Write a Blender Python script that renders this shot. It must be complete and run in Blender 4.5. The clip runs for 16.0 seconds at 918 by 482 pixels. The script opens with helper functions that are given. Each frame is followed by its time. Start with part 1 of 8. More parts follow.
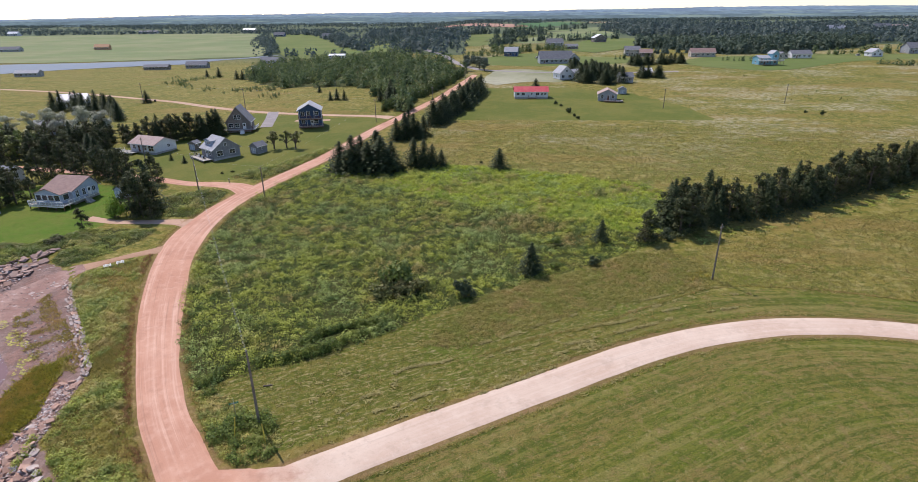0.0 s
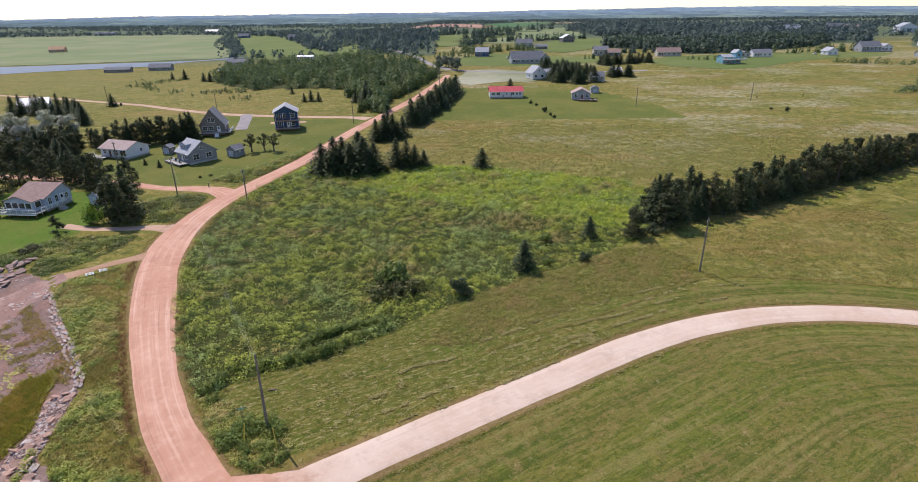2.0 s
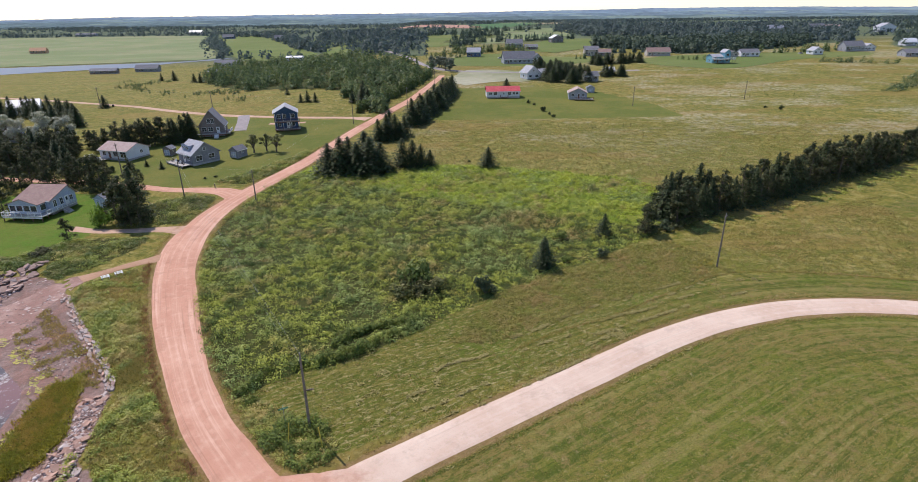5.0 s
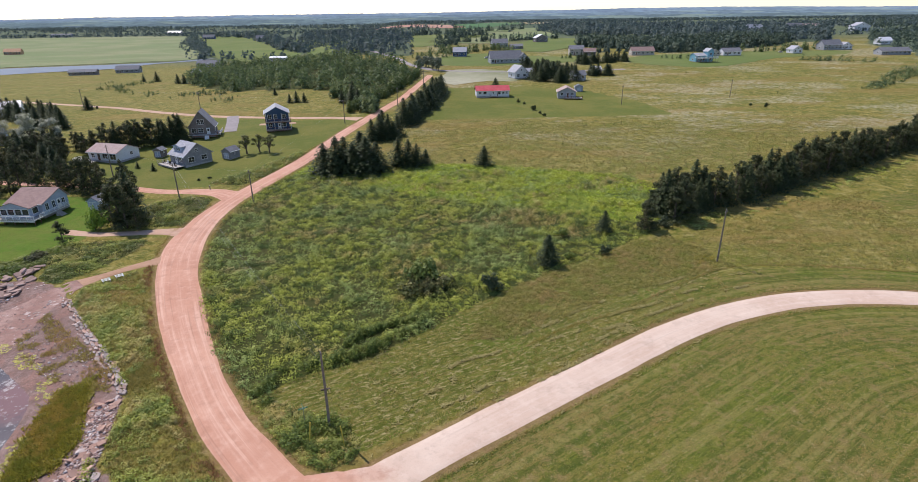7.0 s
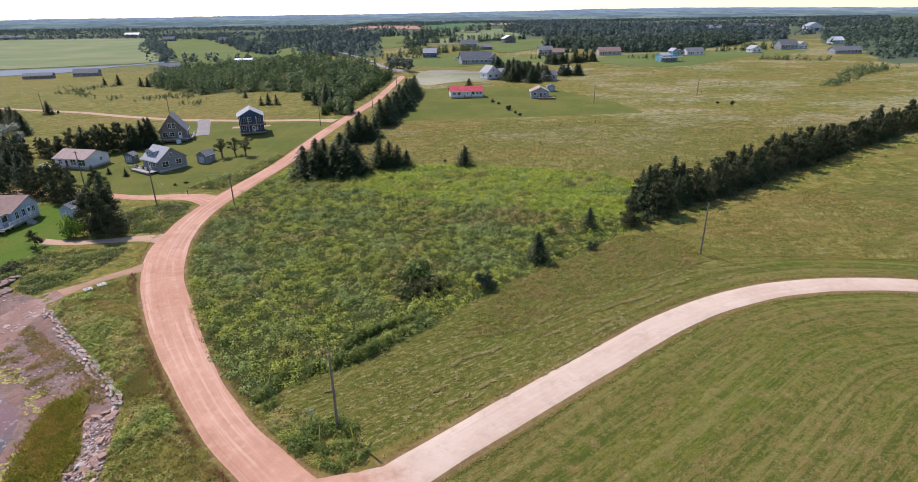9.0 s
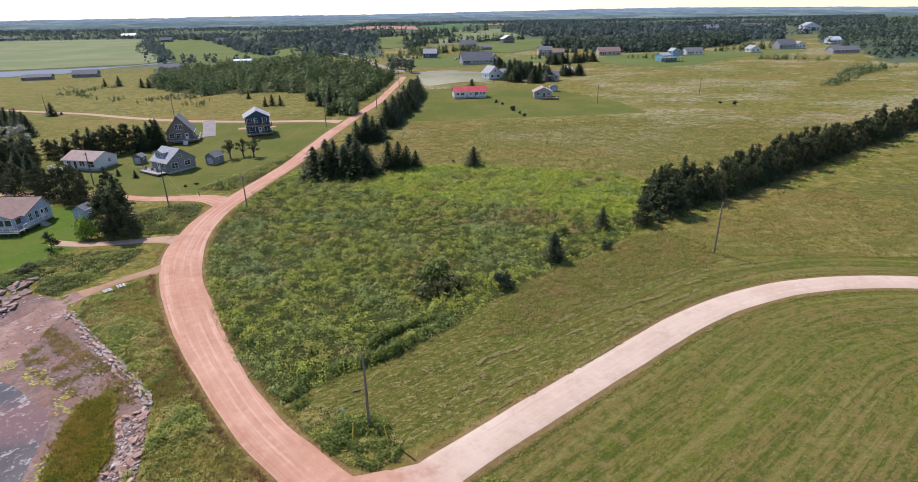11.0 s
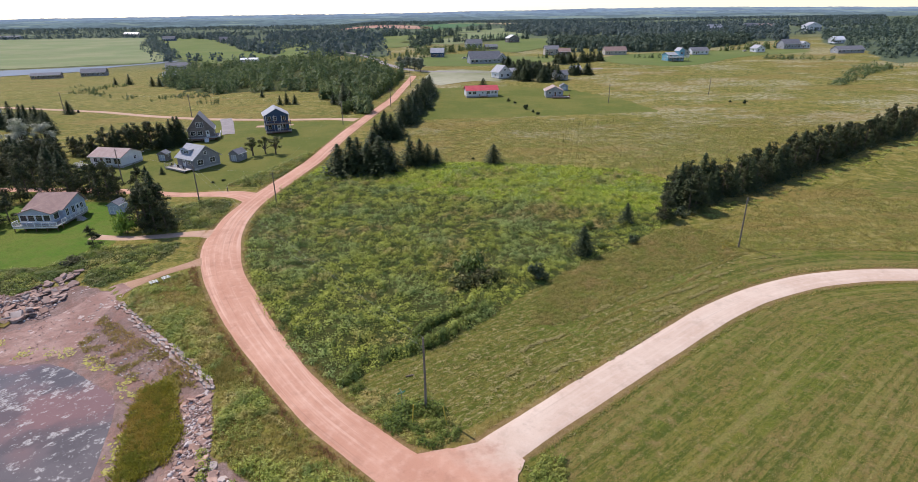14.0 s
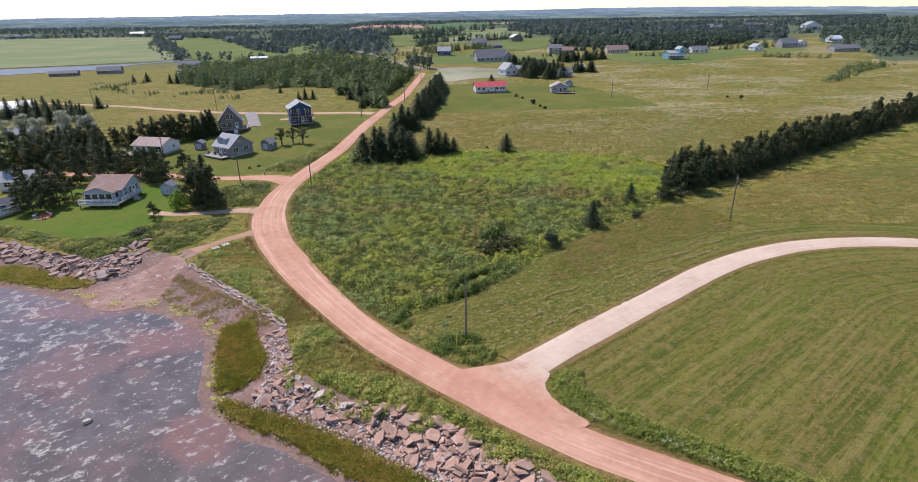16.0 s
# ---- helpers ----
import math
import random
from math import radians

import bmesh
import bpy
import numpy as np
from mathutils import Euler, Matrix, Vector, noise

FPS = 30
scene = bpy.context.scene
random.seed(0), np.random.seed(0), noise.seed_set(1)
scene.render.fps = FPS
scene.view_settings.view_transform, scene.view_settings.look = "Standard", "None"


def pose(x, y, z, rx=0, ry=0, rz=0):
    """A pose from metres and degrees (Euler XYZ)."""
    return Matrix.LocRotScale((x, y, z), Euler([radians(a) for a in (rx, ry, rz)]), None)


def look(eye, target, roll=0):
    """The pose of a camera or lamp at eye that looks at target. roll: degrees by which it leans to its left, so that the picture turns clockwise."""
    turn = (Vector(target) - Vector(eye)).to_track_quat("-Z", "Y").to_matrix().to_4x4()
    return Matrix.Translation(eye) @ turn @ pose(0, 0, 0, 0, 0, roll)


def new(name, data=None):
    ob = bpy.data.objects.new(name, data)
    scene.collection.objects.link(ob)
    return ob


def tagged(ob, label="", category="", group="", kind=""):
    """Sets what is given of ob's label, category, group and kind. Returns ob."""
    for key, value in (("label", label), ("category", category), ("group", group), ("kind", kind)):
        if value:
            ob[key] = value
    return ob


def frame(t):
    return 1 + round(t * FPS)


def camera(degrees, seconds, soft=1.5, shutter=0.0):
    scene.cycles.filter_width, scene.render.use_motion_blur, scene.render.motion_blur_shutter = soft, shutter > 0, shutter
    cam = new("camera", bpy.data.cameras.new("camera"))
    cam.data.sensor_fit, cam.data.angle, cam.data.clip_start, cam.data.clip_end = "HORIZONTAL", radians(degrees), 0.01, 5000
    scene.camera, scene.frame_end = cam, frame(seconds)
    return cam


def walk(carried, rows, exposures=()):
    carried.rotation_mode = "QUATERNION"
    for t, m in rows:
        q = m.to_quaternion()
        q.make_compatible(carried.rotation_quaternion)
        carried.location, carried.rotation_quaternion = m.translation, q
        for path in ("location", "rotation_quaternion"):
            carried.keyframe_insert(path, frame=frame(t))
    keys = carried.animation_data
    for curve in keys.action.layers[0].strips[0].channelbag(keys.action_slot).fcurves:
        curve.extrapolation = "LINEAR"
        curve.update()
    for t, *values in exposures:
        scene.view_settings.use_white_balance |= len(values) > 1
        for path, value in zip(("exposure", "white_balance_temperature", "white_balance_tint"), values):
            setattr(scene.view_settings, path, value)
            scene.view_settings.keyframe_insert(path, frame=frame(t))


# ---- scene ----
cam = camera(80.4, 16.0, soft=0.85)
PATH = [
    (0, (24.857, -47.225, 41.452), (24.763, -45.375, 40.697), -0.5),
    (0.5, (23.844, -47.431, 41.487), (23.764, -45.581, 40.732), -0.5),
    (1, (22.958, -47.575, 41.45), (22.888, -45.724, 40.696), -0.5),
    (1.5, (21.981, -47.672, 41.365), (21.958, -45.82, 40.611), -0.6),
    (2, (20.919, -47.822, 41.386), (20.932, -45.969, 40.632), -0.6),
    (2.5, (19.909, -47.943, 41.404), (19.935, -46.091, 40.649), -0.6),
    (3, (18.954, -47.926, 41.372), (18.988, -46.074, 40.619), -0.6),
    (3.5, (17.96, -47.949, 41.331), (17.999, -46.096, 40.577), -0.6),
    (4, (16.933, -48.004, 41.305), (16.977, -46.152, 40.552), -0.6),
    (6.5, (12.202, -48.209, 40.987), (12.303, -46.358, 40.235), -0.7),
    (7, (11.295, -48.326, 41.068), (11.415, -46.477, 40.315), -0.7),
    (7.5, (10.341, -48.31, 40.95), (10.504, -46.464, 40.198), -0.7),
    (8, (9.354, -48.414, 40.983), (9.558, -46.572, 40.231), -0.8),
    (8.5, (8.475, -48.474, 41.001), (8.694, -46.634, 40.249), -0.8),
    (9, (7.554, -48.546, 41.034), (7.783, -46.707, 40.283), -0.8),
    (11.5, (3.036, -48.701, 41.344), (3.277, -46.863, 40.593), -0.9),
    (12, (2.163, -48.697, 41.394), (2.404, -46.859, 40.642), -0.9),
    (12.5, (1.128, -48.702, 41.553), (1.37, -46.864, 40.801), -0.8),
    (13, (0.005, -48.962, 41.521), (0.246, -47.124, 40.769), -0.9),
    (13.5, (-1.178, -49.767, 41.523), (-0.938, -47.929, 40.771), -0.9),
    (14, (-2.59, -50.85, 41.515), (-2.348, -49.013, 40.762), -0.8),
    (14.5, (-4.085, -53.183, 41.526), (-3.843, -51.345, 40.773), -0.8),
    (15, (-5.811, -56.435, 41.475), (-5.569, -54.599, 40.722), -0.7),
    (15.5, (-7.496, -60.233, 41.379), (-7.255, -58.396, 40.626), -0.8),
    (16, (-9.154, -64.358, 41.317), (-8.915, -62.521, 40.563), -0.8),
]
walk(cam, [(t, look(eye, target, roll)) for t, eye, target, roll in PATH], [(0, 0.31, 6500, 21), (16, 0.31, 6500, 21)])
from mathutils import geometry

# ---- world and sun ----
SUN_FROM = Vector((-0.39, 0.47, 0.79)).normalized()
world = bpy.data.worlds.new("sky")
scene.world = world
world.use_nodes = True
_wn = world.node_tree
_sky = _wn.nodes.new("ShaderNodeTexSky")
_sky.sky_type = "NISHITA"
_sky.sun_disc = False
_sky.sun_elevation = math.asin(SUN_FROM.z)
_sky.sun_rotation = math.atan2(SUN_FROM.x, SUN_FROM.y)
_sky.altitude = 20
_sky.air_density, _sky.dust_density, _sky.ozone_density = 1.0, 0.15, 3.0
_bg = _wn.nodes["Background"]
_bg.inputs["Strength"].default_value = 0.13
_wn.links.new(_sky.outputs[0], _bg.inputs["Color"])
sun = new("sun", bpy.data.lights.new("sun", "SUN"))
sun.data.energy, sun.data.angle, sun.data.color = 3.72, radians(0.53), (1.0, 0.95, 0.87)
sun.matrix_world = look((0, 0, 0), -SUN_FROM)


# ---- materials ----
class Net:
    """A short hand for node trees."""

    def __init__(self, name):
        self.mat = bpy.data.materials.new(name)
        self.mat.use_nodes = True
        self.t = self.mat.node_tree
        self.out = self.t.nodes["Material Output"]
        self.bsdf = self.t.nodes["Principled BSDF"]

    def node(self, kind):
        return self.t.nodes.new(kind)

    def attribute(self, name):
        n = self.node("ShaderNodeAttribute")
        n.attribute_name = name
        split = self.node("ShaderNodeSeparateXYZ")
        self.link(n.outputs["Vector"], split.inputs[0])
        return split

    def link(self, a, b):
        self.t.links.new(a, b)

    def put(self, socket, value):
        if isinstance(value, bpy.types.NodeSocket):
            self.link(value, socket)
        elif isinstance(value, tuple) and len(value) == 3 and socket.type == "RGBA":
            socket.default_value = (*value, 1)
        else:
            socket.default_value = value

    def place(self, world_space=True):
        if world_space:
            return self.node("ShaderNodeNewGeometry").outputs["Position"]
        return self.node("ShaderNodeTexCoord").outputs["Object"]

    def noise(self, where, scale, detail=4.0, rough=0.6, stretch=None):
        if stretch:
            m = self.node("ShaderNodeMapping")
            self.link(where, m.inputs["Vector"])
            if len(stretch) > 3:
                m.vector_type = "TEXTURE"
                m.inputs["Rotation"].default_value = (0, 0, stretch[3])
                m.inputs["Scale"].default_value = tuple(1 / v for v in stretch[:3])
            else:
                m.inputs["Scale"].default_value = stretch
            where = m.outputs[0]
        n = self.node("ShaderNodeTexNoise")
        self.link(where, n.inputs["Vector"])
        n.inputs["Scale"].default_value, n.inputs["Detail"].default_value, n.inputs["Roughness"].default_value = scale, detail, rough
        return n.outputs["Fac"]

    def ramp(self, fac, lo, hi, a=0.0, b=1.0):
        n = self.node("ShaderNodeMapRange")
        n.clamp, n.interpolation_type = True, "SMOOTHSTEP"
        self.put(n.inputs["Value"], fac)
        for key, v in (("From Min", lo), ("From Max", hi), ("To Min", a), ("To Max", b)):
            n.inputs[key].default_value = v
        return n.outputs[0]

    def mix(self, fac, a, b, how="MIX"):
        n = self.node("ShaderNodeMix")
        n.data_type, n.blend_type = "RGBA", how
        self.put(n.inputs[0], fac)
        self.put(n.inputs[6], a)
        self.put(n.inputs[7], b)
        return n.outputs[2]

    def math(self, op, a, b=0.0):
        n = self.node("ShaderNodeMath")
        n.operation = op
        self.put(n.inputs[0], a)
        self.put(n.inputs[1], b)
        return n.outputs[0]

    def bump(self, height, strength=0.5, distance=0.05):
        n = self.node("ShaderNodeBump")
        self.link(height, n.inputs["Height"])
        n.inputs["Strength"].default_value, n.inputs["Distance"].default_value = strength, distance
        self.link(n.outputs[0], self.bsdf.inputs["Normal"])

    def done(self, color, rough=0.85, metal=0.0, spec=0.3):
        self.put(self.bsdf.inputs["Base Color"], color)
        self.put(self.bsdf.inputs["Roughness"], rough)
        self.bsdf.inputs["Metallic"].default_value = metal
        self.bsdf.inputs["Specular IOR Level"].default_value = spec
        return self.mat


def plain(name, a, b, scale=3.0, fine=25.0, rough=0.8, bump=0.2, depth=0.01, metal=0.0, spec=0.3, stretch=None, per_object=0.0):
    """A surface that varies between the colours a and b at two scales."""
    n = Net(name)
    p = n.place(False)
    big, small = n.noise(p, scale, 3), n.noise(p, fine, 4, 0.7, stretch)
    c = n.mix(n.ramp(big, 0.3, 0.7), a, b)
    c = n.mix(n.ramp(small, 0.35, 0.75, 0, 0.45), c, tuple(v * 0.6 for v in a))
    if per_object:
        r = n.node("ShaderNodeObjectInfo").outputs["Random"]
        c = n.mix(n.ramp(r, 0, 1, 0, per_object), c, tuple(v * 0.55 for v in a))
    n.bump(small, bump, depth)
    return n.done(c, rough, metal, spec)


def foliage(name, dark, light, warm, translucent=0.25, patch=0.08, rough=0.6, deep=None, clump=0.0):
    """Leaves whose colour changes from leaf to leaf, plant to plant and over the ground."""
    n = Net(name)
    leaf = n.node("ShaderNodeNewGeometry")
    r = leaf.outputs["Random Per Island"]
    o = n.node("ShaderNodeObjectInfo").outputs["Random"]
    c = n.mix(n.ramp(r, 0, 1), dark, light)
    c = n.mix(n.ramp(n.noise(leaf.outputs["Position"], patch, 3), 0.42, 0.68, 0, 0.75), c, warm)
    if deep:
        c = n.mix(n.ramp(n.noise(leaf.outputs["Position"], patch * 2.2, 4, 0.65, (1, 1, 0.3)), 0.5, 0.62, 0, 0.8), c, deep)
    if clump:
        c = n.mix(n.ramp(n.noise(leaf.outputs["Position"], clump, 3, 0.6, (1, 1, 0.2)), 0.44, 0.6, 0, 0.55), c, tuple(v * 0.6 for v in dark))
    c = n.mix(n.ramp(o, 0, 1, 0, 0.3), c, dark)
    mat = n.done(c, rough, 0, 0.25)
    t = n.node("ShaderNodeBsdfTranslucent")
    n.link(c, t.inputs["Color"])
    m = n.node("ShaderNodeMixShader")
    m.inputs[0].default_value = translucent
    n.link(n.bsdf.outputs[0], m.inputs[1])
    n.link(t.outputs[0], m.inputs[2])
    n.link(m.outputs[0], n.out.inputs["Surface"])
    return mat


def dirt(name, a, b, dust, ruts, mouth=None, pale_side=0.0):
    """Packed dirt with pebbles, damp patches and wheel tracks along uv's u. At the junction the red dirt and the pale gravel run into each other:
    mouth is the other road's colours, pale_side is 1 on the pale road and 0 on the red one."""
    n = Net(name)
    p = n.place()
    along = n.node("ShaderNodeUVMap")
    along.uv_map = "along"
    uv = along.outputs[0]
    big, mid, fine = n.noise(p, 0.12, 4), n.noise(p, 0.9, 4), n.noise(p, 9, 4, 0.75)
    xyz = n.node("ShaderNodeSeparateXYZ")
    n.link(p, xyz.inputs[0])
    x, y = xyz.outputs[0], xyz.outputs[1]

    def body(a, b, dust):
        c = n.mix(n.ramp(big, 0.35, 0.68), a, b)
        return n.mix(n.ramp(mid, 0.45, 0.75, 0, 0.3), c, dust)

    c = body(a, b, dust)
    near = n.math("SQRT", n.math("ADD", n.math("POWER", n.math("SUBTRACT", x, 4.0), 2.0), n.math("POWER", n.math("SUBTRACT", y, -11.0), 2.0)))
    worn = n.ramp(near, 5.0, 15.0)
    if mouth:
        into = n.math("ADD", n.math("MULTIPLY", n.math("SUBTRACT", x, 2.4), 0.8), n.math("MULTIPLY", n.math("SUBTRACT", y, -11.6), 0.6))
        into = n.math("ADD", into, n.math("MULTIPLY", n.math("SUBTRACT", n.noise(p, 0.3, 4, 0.65), 0.5), 9.0))
        gravel = n.ramp(into, 0.5, 8.5)
        if pale_side:
            c = n.mix(gravel, body(*mouth), c)
        else:
            c = n.mix(n.math("MULTIPLY", gravel, n.ramp(near, 8.0, 13.0, 1.0, 0.0)), c, body(*mouth))
        # a damp, freshly turned stretch of the red road
        turned = n.math("SQRT", n.math("ADD", n.math("POWER", n.math("MULTIPLY", n.math("ADD", n.math("SUBTRACT", x, 18.0), n.math("MULTIPLY", n.math("SUBTRACT", y, -28.0), 1.0)), 0.3), 2.0),
                       n.math("POWER", n.math("MULTIPLY", n.math("SUBTRACT", n.math("SUBTRACT", x, 18.0), n.math("SUBTRACT", y, -28.0)), 0.055), 2.0)))
        turned = n.math("ADD", turned, n.math("MULTIPLY", n.math("SUBTRACT", mid, 0.5), 0.5))
        c = n.mix(n.ramp(turned, 0.55, 1.15, 0.55, 0.0), c, (0.42, 0.205, 0.135))
    tracks = n.noise(uv, 1.0, 4, 0.7, (0.03, 4.2, 1.0))
    c = n.mix(n.math("MULTIPLY", n.ramp(tracks, 0.44, 0.7, 0, ruts), worn), c, dust)
    c = n.mix(n.math("MULTIPLY", n.ramp(n.noise(uv, 1.0, 2, 0.6, (0.03, 9.0, 3.0)), 0.56, 0.72, 0, ruts * 0.7), worn), c, tuple(v * 0.62 for v in a))
    c = n.mix(n.ramp(n.noise(p, 0.35, 5, 0.7), 0.52, 0.66, 0, 0.35), c, tuple(v * 0.72 for v in a))
    c = n.mix(n.ramp(fine, 0.52, 0.76, 0, 0.5), c, tuple(v * 0.55 for v in a))
    n.bump(n.mix(0.4, mid, fine), 0.5, 0.06)
    return n.done(c, 0.95, 0, 0.15)


def ground_material():
    n = Net("ground")
    p = n.place()
    sa, sb = n.attribute("zone_a"), n.attribute("zone_b")
    huge, big, mid = n.noise(p, 0.012, 4), n.noise(p, 0.05, 5, 0.65), n.noise(p, 0.45, 5, 0.7)
    fine, grain, speck = n.noise(p, 1.6, 5, 0.75), n.noise(p, 5.5, 4, 0.8), n.noise(p, 14.0, 3, 0.8)
    ragged = n.math("MULTIPLY", n.math("SUBTRACT", mid, 0.5), 0.9)

    def zone(socket):
        return n.ramp(n.math("ADD", socket, ragged), 0.4, 0.6)

    # the open meadow: gold and green, with pale seed heads
    c = n.mix(n.ramp(big, 0.38, 0.62), (0.225, 0.195, 0.040), (0.150, 0.150, 0.026))
    c = n.mix(n.ramp(huge, 0.42, 0.6, 0, 0.7), c, (0.262, 0.205, 0.052))
    c = n.mix(n.ramp(mid, 0.49, 0.56, 0, 0.85), c, (0.088, 0.103, 0.016))
    c = n.mix(n.ramp(fine, 0.51, 0.59, 0, 0.65), c, (0.340, 0.292, 0.105))
    c = n.mix(n.ramp(grain, 0.48, 0.58, 0, 0.7), c, (0.060, 0.062, 0.012))
    drift = n.noise(p, 0.3, 5, 0.75, (0.9, 1.2, 1.0))
    c = n.mix(n.ramp(drift, 0.53, 0.60, 0, 0.5), c, (0.345, 0.290, 0.110))
    c = n.mix(n.ramp(n.noise(p, 0.17, 5, 0.78), 0.52, 0.58, 0, 0.65), c, (0.108, 0.122, 0.019))
    c = n.mix(n.ramp(n.noise(p, 0.03, 5, 0.7, (0.5, 1.6, 1.0)), 0.52, 0.6, 0, 0.45), c, (0.235, 0.160, 0.052))
    # pale flowering patches far up the slope
    up = n.node("ShaderNodeSeparateXYZ")
    n.link(p, up.inputs[0])
    pale = n.math("MULTIPLY", n.ramp(n.noise(p, 0.022, 5, 0.7, (0.8, 1.4, 1.0)), 0.48, 0.6), n.ramp(n.noise(p, 0.5, 5, 0.8), 0.42, 0.6))
    c = n.mix(n.math("MULTIPLY", pale, n.math("MULTIPLY", n.ramp(up.outputs[1], 95.0, 160.0, 0.0, 0.62), n.ramp(up.outputs[0], -10.0, 25.0))), c, (0.430, 0.390, 0.270))
    # mown hay, streaked along the mower's way
    streak = n.noise(p, 1.0, 5, 0.7, (0.03, 0.9, 1, 0.5))
    swath = n.noise(p, 1.0, 4, 0.7, (0.02, 1.7, 1, 0.48))
    wisps = n.noise(p, 1.0, 4, 0.8, (0.9, 2.6, 1, 0.45))
    hay = n.mix(n.ramp(streak, 0.42, 0.6), (0.112, 0.130, 0.019), (0.185, 0.162, 0.036))
    hay = n.mix(n.ramp(big, 0.48, 0.62, 0, 0.6), hay, (0.118, 0.165, 0.020))
    hay = n.mix(n.ramp(n.noise(p, 0.6, 5, 0.75), 0.5, 0.57, 0, 0.75), hay, (0.070, 0.086, 0.011))
    hay = n.mix(n.ramp(swath, 0.53, 0.59, 0, 0.6), hay, (0.062, 0.078, 0.012))
    hay = n.mix(n.ramp(swath, 0.44, 0.38, 0, 0.55), hay, (0.270, 0.215, 0.085))
    hay = n.mix(n.ramp(fine, 0.48, 0.6, 0, 0.5), hay, (0.066, 0.085, 0.012))
    hay = n.mix(n.ramp(wisps, 0.53, 0.60, 0, 0.8), hay, (0.370, 0.305, 0.145))
    hay = n.mix(n.ramp(grain, 0.47, 0.6, 0, 0.55), hay, (0.050, 0.056, 0.014))
    c = n.mix(zone(sa.outputs[2]), c, hay)
    # short lawn with mowing rings
    xy = n.node("ShaderNodeSeparateXYZ")
    n.link(p, xy.inputs[0])
    ex, ey = n.math("SUBTRACT", xy.outputs[0], 75.0), n.math("SUBTRACT", xy.outputs[1], -26.0)
    along = n.math("ADD", n.math("MULTIPLY", ex, 0.86), n.math("MULTIPLY", ey, 0.51))
    across = n.math("SUBTRACT", n.math("MULTIPLY", ey, 0.86), n.math("MULTIPLY", ex, 0.51))
    past = n.math("MAXIMUM", along, 0.0)
    radius = n.math("SQRT", n.math("ADD", n.math("MULTIPLY", past, past), n.math("MULTIPLY", across, across)))
    length = n.math("ADD", n.math("MINIMUM", along, 0.0), n.math("MULTIPLY", n.math("ARCTAN2", past, across), 50.0))
    polar = n.node("ShaderNodeCombineXYZ")
    n.link(radius, polar.inputs[0])
    n.link(n.math("MULTIPLY", length, 0.16), polar.inputs[1])
    rings = n.noise(polar.outputs[0], 0.75, 4, 0.7)
    broad = n.noise(polar.outputs[0], 0.13, 4, 0.65)
    straw = n.noise(p, 1.3, 5, 0.85)
    rings2 = n.noise(polar.outputs[0], 2.4, 3, 0.7)
    tracks = n.noise(polar.outputs[0], 1.0, 3, 0.6, (1.0, 0.12, 1.0))
    clumps = n.noise(p, 0.8, 6, 0.8, (1.0, 1.0, 1.0, 0.6))
    lawn = n.mix(n.ramp(big, 0.4, 0.6), (0.118, 0.140, 0.018), (0.170, 0.155, 0.030))
    lawn = n.mix(n.ramp(broad, 0.44, 0.58, 0, 0.8), lawn, (0.205, 0.148, 0.050))
    lawn = n.mix(n.ramp(n.noise(p, 0.11, 4, 0.65), 0.52, 0.64, 0, 0.4), lawn, (0.095, 0.146, 0.018))
    lawn = n.mix(n.ramp(rings, 0.48, 0.6, 0, 0.5), lawn, (0.190, 0.172, 0.040))
    lawn = n.mix(n.ramp(rings2, 0.5, 0.57, 0, 0.7), lawn, (0.062, 0.092, 0.011))
    lawn = n.mix(n.ramp(tracks, 0.56, 0.6, 0, 0.62), lawn, (0.052, 0.080, 0.011))
    lawn = n.mix(n.ramp(tracks, 0.45, 0.39, 0, 0.6), lawn, (0.250, 0.212, 0.068))
    lawn = n.mix(n.ramp(clumps, 0.5, 0.62, 0, 0.7), lawn, (0.056, 0.084, 0.010))
    lawn = n.mix(n.ramp(n.noise(p, 0.42, 6, 0.8), 0.51, 0.64, 0, 0.75), lawn, (0.245, 0.175, 0.070))
    lawn = n.mix(n.ramp(fine, 0.53, 0.64, 0, 0.5), lawn, (0.150, 0.165, 0.025))
    lawn = n.mix(n.ramp(straw, 0.56, 0.66, 0, 0.65), lawn, (0.380, 0.315, 0.150))
    lawn = n.mix(n.ramp(grain, 0.47, 0.6, 0, 0.55), lawn, (0.045, 0.056, 0.011))
    lawn = n.mix(n.ramp(speck, 0.56, 0.68, 0, 0.4), lawn, (0.250, 0.240, 0.110))
    c = n.mix(zone(sa.outputs[0]), c, lawn)
    # soil and litter under the weeds
    weeds = n.mix(n.ramp(big, 0.38, 0.62), (0.035, 0.048, 0.012), (0.055, 0.055, 0.016))
    weeds = n.mix(n.ramp(fine, 0.47, 0.6, 0, 0.5), weeds, (0.10, 0.108, 0.024))
    weeds = n.mix(n.ramp(grain, 0.47, 0.6, 0, 0.5), weeds, (0.043, 0.056, 0.013))
    c = n.mix(zone(sa.outputs[1]), c, weeds)
    # greener farmland far inland
    land = n.mix(n.ramp(n.noise(p, 0.006, 4, 0.65), 0.4, 0.6), (0.070, 0.098, 0.054), (0.105, 0.130, 0.068))
    c = n.mix(n.ramp(up.outputs[1], 520.0, 720.0), c, land)
    # fresh grass at the wet end of the weeds
    fresh = n.mix(n.ramp(big, 0.38, 0.62), (0.150, 0.200, 0.025), (0.215, 0.230, 0.035))
